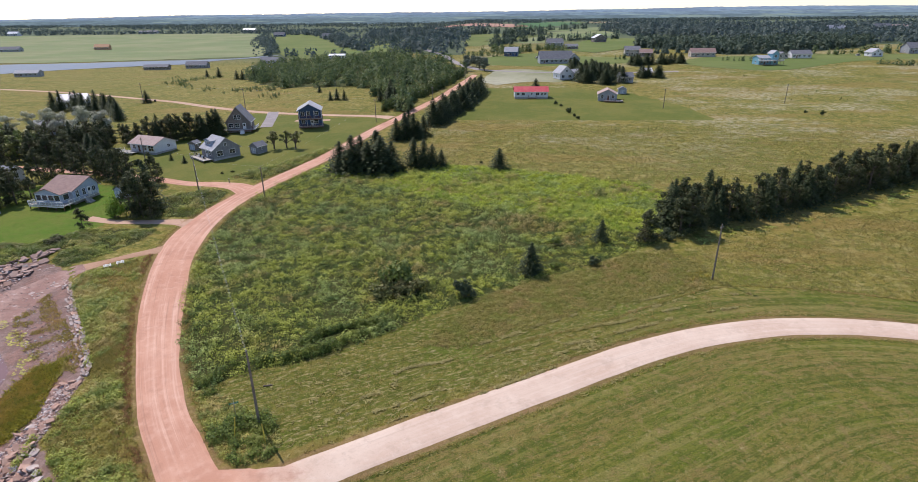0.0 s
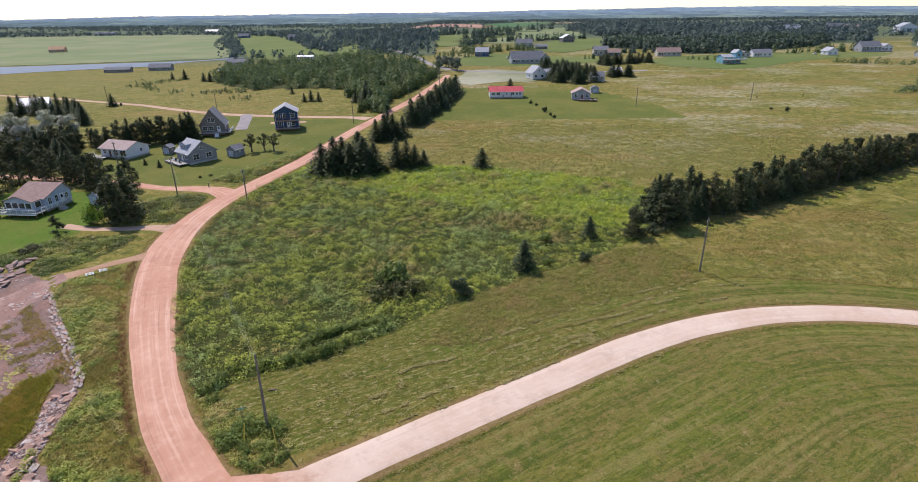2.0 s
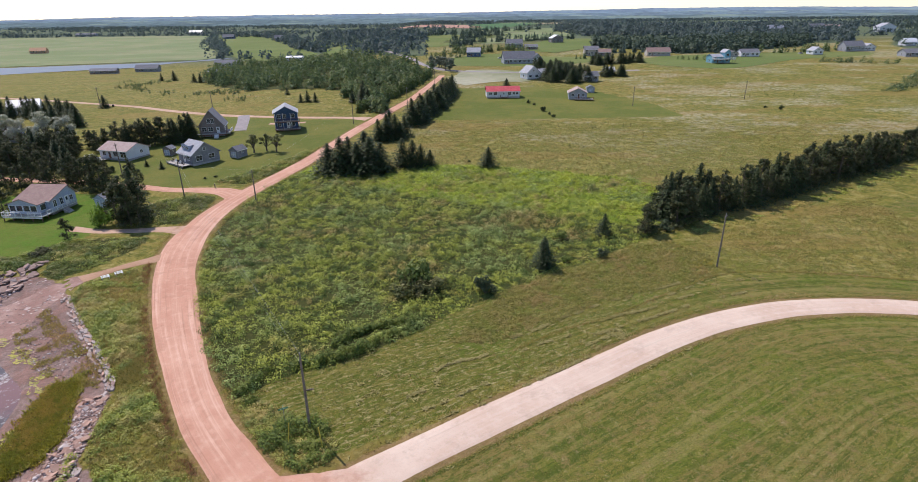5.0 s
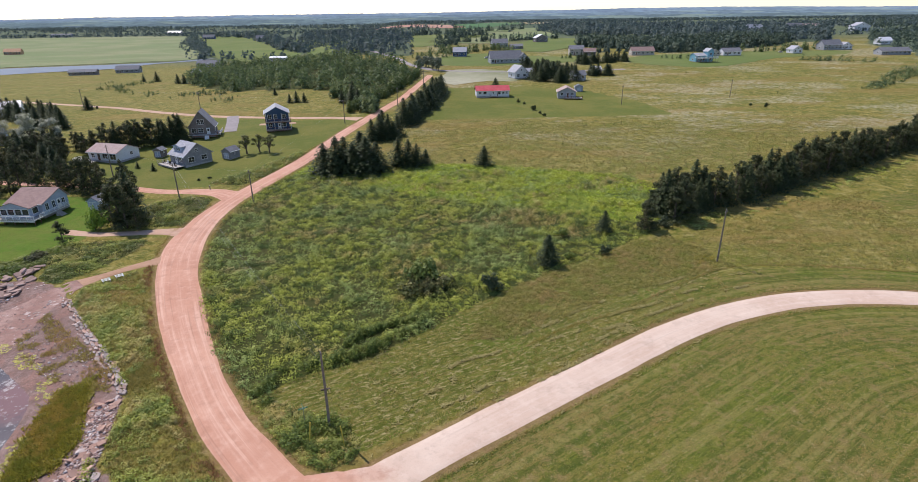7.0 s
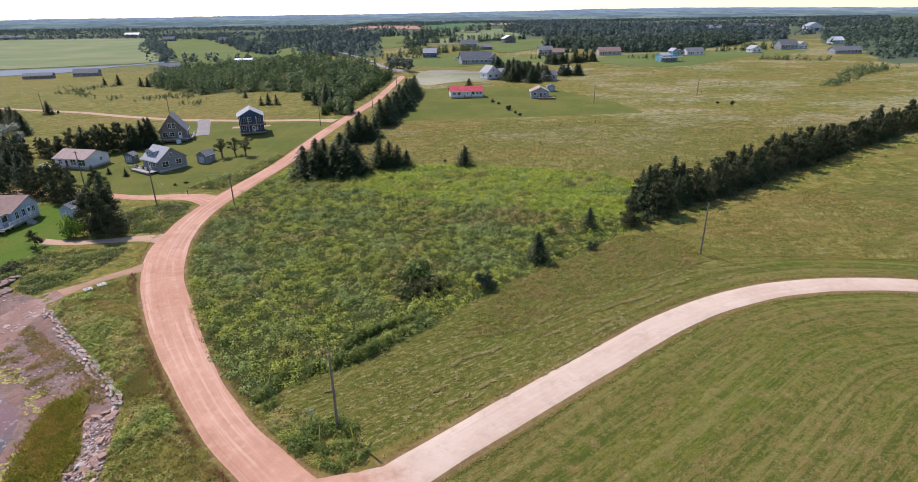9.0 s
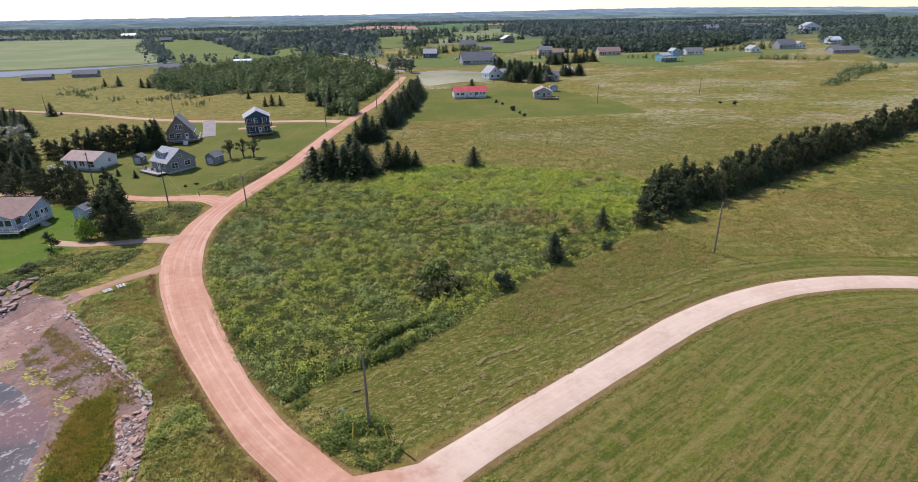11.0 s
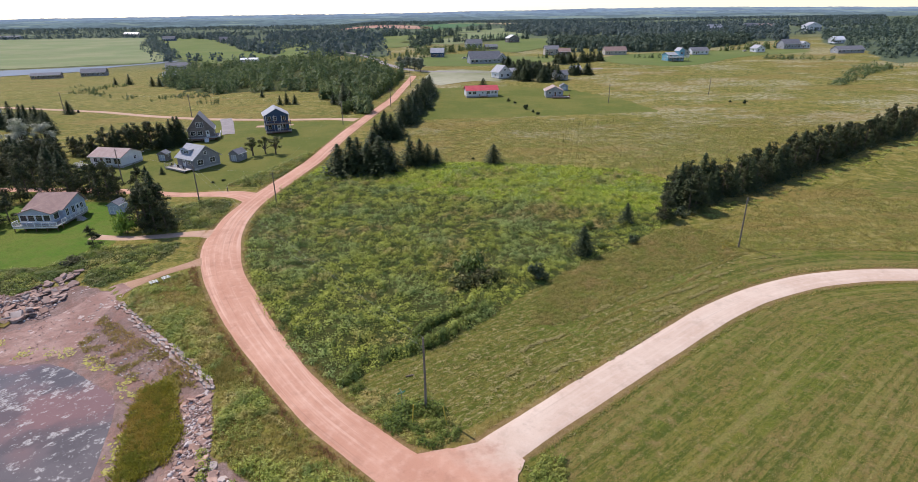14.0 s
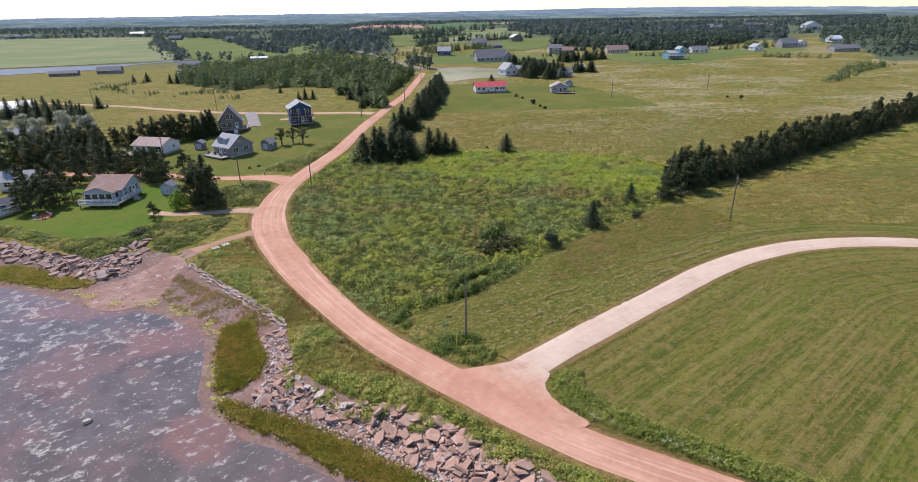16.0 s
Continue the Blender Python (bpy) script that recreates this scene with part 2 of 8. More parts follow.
    fresh = n.mix(n.ramp(fine, 0.47, 0.6, 0, 0.55), fresh, (0.097, 0.116, 0.021))
    fresh = n.mix(n.ramp(grain, 0.47, 0.6, 0, 0.45), fresh, (0.065, 0.079, 0.015))
    c = n.mix(zone(sb.outputs[2]), c, fresh)
    # watered garden lawn
    garden = n.mix(n.ramp(big, 0.4, 0.6), (0.090, 0.170, 0.018), (0.140, 0.178, 0.03))
    garden = n.mix(n.ramp(mid, 0.48, 0.62, 0, 0.5), garden, (0.15, 0.16, 0.035))
    garden = n.mix(n.ramp(fine, 0.5, 0.6, 0, 0.4), garden, (0.055, 0.10, 0.012))
    garden = n.mix(n.ramp(grain, 0.47, 0.6, 0, 0.45), garden, (0.045, 0.08, 0.010))
    c = n.mix(zone(sb.outputs[1]), c, garden)
    # clipped lawns round the houses, and the floor of the far woods
    sc = n.attribute("zone_c")
    c = n.mix(zone(sc.outputs[2]), c, land)
    plot = n.mix(n.ramp(big, 0.4, 0.6), (0.110, 0.132, 0.026), (0.155, 0.155, 0.036))
    plot = n.mix(n.ramp(mid, 0.5, 0.64, 0, 0.5), plot, (0.165, 0.160, 0.044))
    plot = n.mix(n.ramp(fine, 0.5, 0.62, 0, 0.4), plot, (0.075, 0.105, 0.018))
    c = n.mix(zone(sc.outputs[1]), c, plot)
    # bare earth along the roads
    earth = n.mix(n.ramp(fine, 0.42, 0.58), (0.240, 0.122, 0.070), (0.310, 0.180, 0.105))
    earth = n.mix(n.ramp(grain, 0.48, 0.6, 0, 0.5), earth, (0.105, 0.095, 0.030))
    c = n.mix(n.math("MULTIPLY", n.ramp(n.math("ADD", sc.outputs[0], ragged), 0.5, 0.85), 0.5), c, earth)
    # red mud and stony soil of the shore
    mud = n.mix(n.ramp(mid, 0.35, 0.65), (0.225, 0.145, 0.120), (0.320, 0.225, 0.190))
    mud = n.mix(n.ramp(n.noise(p, 0.25, 5, 0.7), 0.48, 0.6, 0, 0.7), mud, (0.300, 0.165, 0.125))
    mud = n.mix(n.ramp(n.noise(p, 0.7, 5, 0.75), 0.52, 0.62, 0, 0.6), mud, (0.145, 0.110, 0.090))
    mud = n.mix(n.ramp(fine, 0.47, 0.6, 0, 0.6), mud, (0.170, 0.115, 0.090))
    mud = n.mix(n.ramp(grain, 0.55, 0.72, 0, 0.6), mud, (0.460, 0.400, 0.370))
    mud = n.mix(n.ramp(speck, 0.5, 0.62, 0, 0.5), mud, (0.120, 0.085, 0.070))
    c = n.mix(zone(sb.outputs[0]), c, mud)
    n.bump(n.mix(0.5, fine, grain), 0.8, 0.2)
    return n.done(c, 0.95, 0, 0.1)


M_GROUND = ground_material()
RED_DIRT = ((0.48, 0.25, 0.165), (0.56, 0.315, 0.215), (0.70, 0.475, 0.36))
PALE_DIRT = ((0.545, 0.405, 0.305), (0.62, 0.49, 0.38), (0.71, 0.60, 0.49))
M_RED_ROAD = dirt("red_dirt", *RED_DIRT, 0.6, PALE_DIRT)
M_PALE_ROAD = dirt("pale_gravel", *PALE_DIRT, 0.35, RED_DIRT, 1.0)
M_TAN_ROAD = dirt("tan_track", (0.44, 0.28, 0.19), (0.52, 0.35, 0.25), (0.60, 0.44, 0.33), 0.4)


def beach_material():
    n = Net("red_beach_sand")
    p = n.place()
    big, mid, fine = n.noise(p, 0.3, 4, 0.65), n.noise(p, 0.9, 4, 0.65, (1.0, 1.6, 1.0)), n.noise(p, 5.0, 4, 0.75)
    c = n.mix(n.ramp(big, 0.4, 0.6), (0.265, 0.145, 0.11), (0.35, 0.22, 0.175))
    c = n.mix(n.ramp(mid, 0.5, 0.62, 0, 0.6), c, (0.20, 0.125, 0.095))
    c = n.mix(n.ramp(n.noise(p, 0.5, 5, 0.7), 0.58, 0.66, 0, 0.75), c, (0.55, 0.45, 0.40))
    c = n.mix(n.ramp(fine, 0.5, 0.62, 0, 0.4), c, (0.16, 0.10, 0.075))
    n.bump(fine, 0.4, 0.05)
    return n.done(c, 0.8, 0, 0.3)


M_BEACH = beach_material()
M_STRAW = foliage("cut_straw", (0.31, 0.27, 0.10), (0.48, 0.42, 0.175), (0.38, 0.34, 0.11), 0.4, 0.3, 0.8)
M_TRACK = dirt("worn_track", (0.34, 0.20, 0.12), (0.42, 0.26, 0.165), (0.52, 0.35, 0.24), 0.5)
M_ALGAE = foliage("shore_algae", (0.22, 0.21, 0.03), (0.5, 0.45, 0.09), (0.42, 0.36, 0.14), 0.2, 0.3)
M_ASPHALT = plain("asphalt", (0.25, 0.225, 0.215), (0.32, 0.29, 0.275), 0.5, 6, 0.9)
M_SPRUCE = foliage("spruce_needles", (0.023, 0.039, 0.016), (0.068, 0.096, 0.033), (0.082, 0.100, 0.033), 0.13, 0.3, 0.75)
M_PINE = foliage("pine_needles", (0.028, 0.042, 0.018), (0.094, 0.112, 0.040), (0.118, 0.112, 0.046), 0.16, 0.3, 0.75)
M_LEAF = foliage("broad_leaves", (0.045, 0.08, 0.02), (0.115, 0.165, 0.04), (0.15, 0.18, 0.05), 0.3, 0.05)
M_WOODS = foliage("mixed_woods", (0.085, 0.13, 0.048), (0.19, 0.25, 0.088), (0.25, 0.275, 0.095), 0.28, 0.07, 0.65, (0.055, 0.09, 0.045))
M_SILVER = foliage("silver_leaves", (0.28, 0.29, 0.20), (0.55, 0.56, 0.44), (0.36, 0.39, 0.22), 0.12, 0.2)
M_OLIVE = foliage("shrub_leaves", (0.085, 0.10, 0.03), (0.21, 0.225, 0.07), (0.215, 0.185, 0.07), 0.25, 0.5)
M_WILLOWGREEN = foliage("willow_shrub_leaves", (0.10, 0.145, 0.035), (0.23, 0.29, 0.07), (0.24, 0.26, 0.07), 0.25, 0.5)
M_CLOVER = foliage("clover_leaves", (0.12, 0.165, 0.03), (0.32, 0.38, 0.065), (0.40, 0.40, 0.09), 0.25, 0.3)
M_WEEDEDGE = foliage("corner_weed_leaves", (0.265, 0.310, 0.052), (0.385, 0.455, 0.070), (0.47, 0.375, 0.098), 0.28, 0.05, 0.55, (0.185, 0.295, 0.062), 0.55)


def weed_material():
    """Brambles, nettles and dock: patches of dark, cool, brown and yellow-green leaves."""
    n = Net("weed_leaves")
    leaf = n.node("ShaderNodeNewGeometry")
    p, r = leaf.outputs["Position"], leaf.outputs["Random Per Island"]
    c = n.mix(n.ramp(r, 0, 1), (0.375, 0.415, 0.066), (0.460, 0.495, 0.084))
    c = n.mix(n.ramp(n.noise(p, 0.055, 4, 0.6, (1, 1, 0.2)), 0.47, 0.6, 0, 0.75), c, (0.320, 0.420, 0.150))
    c = n.mix(n.ramp(n.noise(p, 0.075, 5, 0.65, (0.8, 1.3, 0.2, 0.4)), 0.5, 0.62, 0, 0.8), c, (0.460, 0.330, 0.130))
    c = n.mix(n.ramp(n.noise(p, 0.33, 4, 0.65, (1, 1, 0.2)), 0.5, 0.58, 0, 0.88), c, (0.095, 0.150, 0.034))
    c = n.mix(n.ramp(n.noise(p, 0.9, 3, 0.6, (1, 1, 0.2)), 0.58, 0.68, 0, 0.35), c, (0.430, 0.460, 0.095))
    mat = n.done(c, 0.6, 0, 0.2)
    t, m = n.node("ShaderNodeBsdfTranslucent"), n.node("ShaderNodeMixShader")
    n.link(c, t.inputs["Color"])
    m.inputs[0].default_value = 0.16
    n.link(n.bsdf.outputs[0], m.inputs[1])
    n.link(t.outputs[0], m.inputs[2])
    n.link(m.outputs[0], n.out.inputs["Surface"])
    return mat


M_WEED = weed_material()
M_GRASS = foliage("meadow_grass", (0.2, 0.18, 0.05), (0.4, 0.34, 0.12), (0.46, 0.38, 0.17), 0.5, 0.05)
M_VERGE = foliage("verge_grass", (0.28, 0.25, 0.065), (0.48, 0.39, 0.12), (0.55, 0.37, 0.17), 0.5, 0.1)
M_ROUGH = foliage("rough_grass_leaves", (0.275, 0.255, 0.064), (0.420, 0.370, 0.112), (0.470, 0.320, 0.135), 0.4, 0.12, 0.7, (0.25, 0.29, 0.055))
M_FLOWER = foliage("white_petals", (0.55, 0.55, 0.45), (0.75, 0.75, 0.66), (0.6, 0.62, 0.4), 0.3, 0.5)
M_RUST = foliage("rusty_seed_heads", (0.24, 0.11, 0.055), (0.44, 0.22, 0.11), (0.40, 0.27, 0.12), 0.4, 0.3)
M_MARSH = foliage("marsh_grass", (0.19, 0.18, 0.022), (0.44, 0.40, 0.05), (0.50, 0.34, 0.08), 0.5, 0.25, 0.6, (0.22, 0.24, 0.03))
M_BRAMBLE = foliage("bramble_leaves", (0.05, 0.085, 0.016), (0.2, 0.27, 0.045), (0.24, 0.27, 0.05), 0.25, 0.2)
M_SCRUB = foliage("scrub_leaves", (0.09, 0.135, 0.03), (0.29, 0.35, 0.075), (0.35, 0.29, 0.10), 0.3, 0.12, 0.55, (0.17, 0.235, 0.06))
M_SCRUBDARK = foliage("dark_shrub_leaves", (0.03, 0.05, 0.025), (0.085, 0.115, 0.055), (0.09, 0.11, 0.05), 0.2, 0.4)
M_FRESH = foliage("fresh_leaves", (0.30, 0.38, 0.04), (0.56, 0.66, 0.07), (0.52, 0.54, 0.07), 0.35, 0.08, 0.55, (0.26, 0.38, 0.05))
M_LIME = foliage("bright_leaves", (0.10, 0.19, 0.025), (0.27, 0.40, 0.055), (0.24, 0.33, 0.05), 0.3, 0.4)
M_VERGEWEED = foliage("verge_leaves", (0.245, 0.285, 0.056), (0.455, 0.50, 0.098), (0.58, 0.42, 0.17), 0.32, 0.15, 0.55, (0.20, 0.27, 0.06))
M_GOLDENROD = foliage("goldenrod_flowers", (0.22, 0.18, 0.02), (0.55, 0.42, 0.03), (0.30, 0.26, 0.04), 0.3, 0.4)
M_SILVERDARK = foliage("willow_leaves", (0.09, 0.125, 0.08), (0.2, 0.24, 0.17), (0.2, 0.22, 0.13), 0.2, 0.2)
M_MARSHBED = plain("marsh_bed", (0.125, 0.122, 0.016), (0.20, 0.145, 0.035), 0.35, 2.5, 0.95, 0.6, 0.08)
# far foliage: distance haze is mixed into these base colours as a blue tint
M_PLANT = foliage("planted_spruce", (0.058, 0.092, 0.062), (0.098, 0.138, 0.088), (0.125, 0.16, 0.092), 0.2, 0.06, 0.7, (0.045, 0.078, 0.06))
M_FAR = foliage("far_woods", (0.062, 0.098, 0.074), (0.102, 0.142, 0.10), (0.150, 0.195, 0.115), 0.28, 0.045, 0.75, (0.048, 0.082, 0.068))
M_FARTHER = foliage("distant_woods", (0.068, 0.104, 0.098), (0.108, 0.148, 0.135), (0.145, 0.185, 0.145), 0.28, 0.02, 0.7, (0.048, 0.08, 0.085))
M_BARK = plain("bark", (0.10, 0.075, 0.055), (0.17, 0.14, 0.11), 4, 30, 0.95, 0.6, 0.03)
M_POLE = plain("weathered_pole", (0.15, 0.125, 0.10), (0.24, 0.21, 0.175), 1.5, 18, 0.9, 0.4, 0.01, stretch=(6, 6, 0.6))
M_ROCK = plain("red_sandstone", (0.465, 0.285, 0.21), (0.575, 0.395, 0.305), 0.8, 7, 0.92, 0.7, 0.04, per_object=0.6)
M_GREYROCK = plain("grey_stone", (0.38, 0.31, 0.275), (0.54, 0.46, 0.415), 0.9, 8, 0.92, 0.7, 0.04, per_object=0.7)


# ---- building helpers ----
def smooth(a, b, x):
    t = np.clip((np.asarray(x, float) - a) / (b - a), 0, 1)
    return t * t * (3 - 2 * t)


BLUFF = np.array([(-260.0, 150.0), (-150.0, 82.0), (-112.8, 66.1), (-90.5, 52.5), (-78.5, 46.0), (-67.0, 40.2), (-58.5, 43.5), (-50.0, 38.5), (-45.5, 32.5), (-34.8, 20.0), (-25.3, 8.0),
                  (-22.5, -3.5), (-14.2, -10.6), (-7.5, -14.0), (-1.2, -20.0), (4.6, -26.6), (16.0, -37.0), (34.0, -52.0), (70, -84), (160, -160)], float)
WATERLINE = np.array([(-260.0, 120.0), (-150.0, 72.0), (-112.0, 52.0), (-95.0, 43.5), (-80.7, 35.3), (-74.3, 32.6), (-67.8, 29.2), (-61.0, 24.9), (-56.0, 21.8), (-50.4, 21.6), (-46.0, 19.3), (-41.1, 15.3), (-37.2, 12.0),
                      (-35.4, 8.4), (-34.0, 2.2), (-32.8, -4.3), (-31.3, -7.4), (-28.4, -9.4), (-25.8, -12.3), (-21.6, -14.4), (-18.5, -17.1), (-15.0, -19.7), (-12.5, -21.8), (-4.0, -30.0), (10.0, -44.0), (60, -90), (150, -175)], float)


def seaward(x, y, line=BLUFF):
    """Metres out from the line towards the water; negative inland."""
    x, y = np.asarray(x, float), np.asarray(y, float)
    best, side = np.full(x.shape, 1e9), np.zeros(x.shape)
    for (ax, ay), (bx, by) in zip(line, line[1:]):
        dx, dy = bx - ax, by - ay
        t = np.clip(((x - ax) * dx + (y - ay) * dy) / (dx * dx + dy * dy), 0, 1)
        d = np.hypot(x - ax - t * dx, y - ay - t * dy)
        s = np.where(dx * (y - ay) - dy * (x - ax) < 0, 1.0, -1.0)
        near = d < best - 1e-9
        best, side = np.where(near, d, best), np.where(near, s, side)
    return best * side


EAST = np.array([(40, 0), (60, .3), (90, 1.05), (108, 1.5), (164, 3.3), (224, 5.2), (280, 7.2), (346, 9.5), (430, 12), (520, 14.5), (700, 18), (1000, 23), (1500, 31), (2000, 33),
                 (2600, 33), (3300, 34), (4000, 34), (4990, 34)]).T
WEST = np.array([(40, 0), (60, .3), (80, .8), (108, 1.4), (165, 2.9), (235, 3.2), (330, 2.0), (430, -.2), (500, -1.3), (660, -1.3), (1000, 4), (1300, 9), (1800, 17), (2600, 24),
                 (3300, 26), (4000, 26), (4990, 26)]).T
SEA = -1.8


def ground_z(x, y):
    """Height of the ground."""
    x, y = np.asarray(x, float), np.asarray(y, float)
    w = np.where(y < 600, smooth(-35, -130, x), smooth(0, -200, x))
    z = np.interp(y, *EAST) * (1 - w) + np.interp(y, *WEST) * w
    near = y < 160
    s = np.where(near, seaward(x, y), -50.0)
    w = np.where(near, seaward(x, y, WATERLINE), -50.0)
    f = np.clip(s, 0, None) / (np.clip(s, 0, None) + np.clip(-w, 0.01, None))
    out = smooth(-1.5, 0.6, np.where(s < 0, s, f * 0.0)) * 0.28 + 0.72 * smooth(0.0, 0.62, f)
    out = np.where(s < -1.5, 0.0, out)
    z = z * (1 - out) + (-1.62) * out
    z = z - 0.18 * smooth(0.6, 1.0, f) - 0.7 * smooth(0, 9.0, w)
    return z


def gz(x, y):
    return float(ground_z(np.array([x]), np.array([y]))[0])


def raw_mesh(name, verts, faces):
    """A mesh from arrays; all faces have the same number of corners."""
    verts, faces = np.asarray(verts, np.float32), np.asarray(faces, np.int32)
    me = bpy.data.meshes.new(name)
    k = faces.shape[1]
    me.vertices.add(len(verts))
    me.vertices.foreach_set("co", verts.ravel())
    me.loops.add(faces.size)
    me.loops.foreach_set("vertex_index", faces.ravel())
    me.polygons.add(len(faces))
    me.polygons.foreach_set("loop_start", np.arange(len(faces), dtype=np.int32) * k)
    me.update(calc_edges=True)
    return me


def dressed(me, material):
    me.materials.append(material)
    return me


def set_smooth(me):
    me.polygons.foreach_set("use_smooth", [True] * len(me.polygons))
    return me


def thing(name, m, label="", category="", group="", kind=""):
    ob = new(name)
    ob.empty_display_size = 0.2
    ob.matrix_basis = m
    return tagged(ob, label, category, group, kind)


def part(name, bm, material, parent, label="", m=None):
    """One mesh under a thing or a part."""
    if isinstance(bm, bmesh.types.BMesh):
        me = bpy.data.meshes.new(name)
        bm.normal_update()
        bm.to_mesh(me)
        bm.free()
    else:
        me = bm
    if not me.materials:
        me.materials.append(material)
    ob = new(name, me)
    ob.parent = parent
    if m is not None:
        ob.matrix_basis = m
    return tagged(ob, label)


def box(bm, x0, y0, z0, x1, y1, z1):
    vs = [bm.verts.new(c) for c in ((x0, y0, z0), (x1, y0, z0), (x1, y1, z0), (x0, y1, z0), (x0, y0, z1), (x1, y0, z1), (x1, y1, z1), (x0, y1, z1))]
    for f in ((3, 2, 1, 0), (4, 5, 6, 7), (0, 1, 5, 4), (1, 2, 6, 5), (2, 3, 7, 6), (3, 0, 4, 7)):
        bm.faces.new([vs[i] for i in f])


def a_box(*c):
    bm = bmesh.new()
    box(bm, *c)
    return bm


def tube(bm, p, q, r0, r1, n=8):
    p, q = Vector(p), Vector(q)
    rot = (q - p).to_track_quat("Z", "Y").to_matrix()
    rings = [[bm.verts.new(c + rot @ Vector((r * math.cos(2 * math.pi * i / n), r * math.sin(2 * math.pi * i / n), 0))) for i in range(n)] for c, r in ((p, r0), (q, r1))]
    for i in range(n):
        bm.faces.new((rings[0][i], rings[0][(i + 1) % n], rings[1][(i + 1) % n], rings[1][i]))
    bm.faces.new(rings[0][::-1])
    bm.faces.new(rings[1])


def a_tube(p, q, r0, r1, n=8):
    bm = bmesh.new()
    tube(bm, p, q, r0, r1, n)
    return bm


def inside(poly, x, y):
    """Which points lie in the polygon."""
    x, y = np.asarray(x, float), np.asarray(y, float)
    hit = np.zeros(x.shape, bool)
    for (ax, ay), (bx, by) in zip(poly, poly[1:] + poly[:1]):
        if ay != by:
            hit ^= ((ay > y) != (by > y)) & (x < (bx - ax) * (y - ay) / (by - ay) + ax)
    return hit


def edge_depth(poly, x, y):
    """Metres inside the polygon's edge; negative outside."""
    x, y = np.asarray(x, float), np.asarray(y, float)
    d = np.full(x.shape, 1e9)
    for (ax, ay), (bx, by) in zip(poly, poly[1:] + poly[:1]):
        dx, dy = bx - ax, by - ay
        t = np.clip(((x - ax) * dx + (y - ay) * dy) / (dx * dx + dy * dy + 1e-9), 0, 1)
        d = np.minimum(d, np.hypot(x - ax - t * dx, y - ay - t * dy))
    return np.where(inside(poly, x, y), d, -d)


def curve_points(pts, step):
    """A smooth line through the points, cut in even steps."""
    pts = [np.array(p, float) for p in pts]
    pts = [2 * pts[0] - pts[1]] + pts + [2 * pts[-1] - pts[-2]]
    fine = []
    for a, b, c, d in zip(pts, pts[1:], pts[2:], pts[3:]):
        for t in np.linspace(0, 1, 16, endpoint=False):
            fine.append(0.5 * (2 * b + (c - a) * t + (2 * a - 5 * b + 4 * c - d) * t * t + (3 * b - a - 3 * c + d) * t ** 3))
    fine.append(pts[-2])
    fine = np.array(fine)
    s = np.concatenate([[0], np.cumsum(np.linalg.norm(np.diff(fine, axis=0), axis=1))])
    n = max(2, int(s[-1] / step))
    q = np.linspace(0, s[-1], n + 1)
    return np.stack([np.interp(q, s, fine[:, k]) for k in range(fine.shape[1])], 1), q


def ribbon(name, line, step, lift, material, label, category, across=9, crown=0.06, rag=0.2):
    """A road: rows of (x, y, width), draped on the ground, cambered, with ragged edges."""
    pts, s = curve_points(line, step)
    tan = np.gradient(pts[:, :2], axis=0)
    tan /= np.linalg.norm(tan, axis=1)[:, None]
    nor = np.stack([tan[:, 1], -tan[:, 0]], 1)
    u = np.linspace(-1, 1, across)
    rng = np.random.default_rng(len(pts))
    wob, wob2 = (np.convolve(np.convolve(rng.normal(0, 1.3, len(pts) + 8), np.ones(5) / 5, "same"), (0.25, 0.5, 0.25), "same")[4:-4] for k in range(2))
    half = pts[:, 2:3] / 2 * np.ones((1, across))
    half[:, -1] += rag * wob
    half[:, 0] += rag * wob2
    xy = pts[:, None, :2] + nor[:, None, :] * (u[None, :, None] * half[:, :, None])
    z = ground_z(xy[..., 0], xy[..., 1]) + lift + crown * (1 - u[None] ** 2)
    z[:, 0] -= lift + 0.1
    z[:, -1] -= lift + 0.1
    n = len(pts)
    idx = np.arange(n * across).reshape(n, across)
    faces = np.stack([idx[:-1, :-1], idx[:-1, 1:], idx[1:, 1:], idx[1:, :-1]], -1).reshape(-1, 4)
    me = set_smooth(dressed(raw_mesh(name, np.concatenate([xy, z[..., None]], -1).reshape(-1, 3), faces), material))
    uv = np.stack([np.repeat(s, across), np.tile(u, n)], 1)
    layer = me.uv_layers.new(name="along")
    layer.data.foreach_set("uv", uv[faces.ravel()].astype(np.float32).ravel())
    return tagged(new(name, me), label, category, "", "structure")


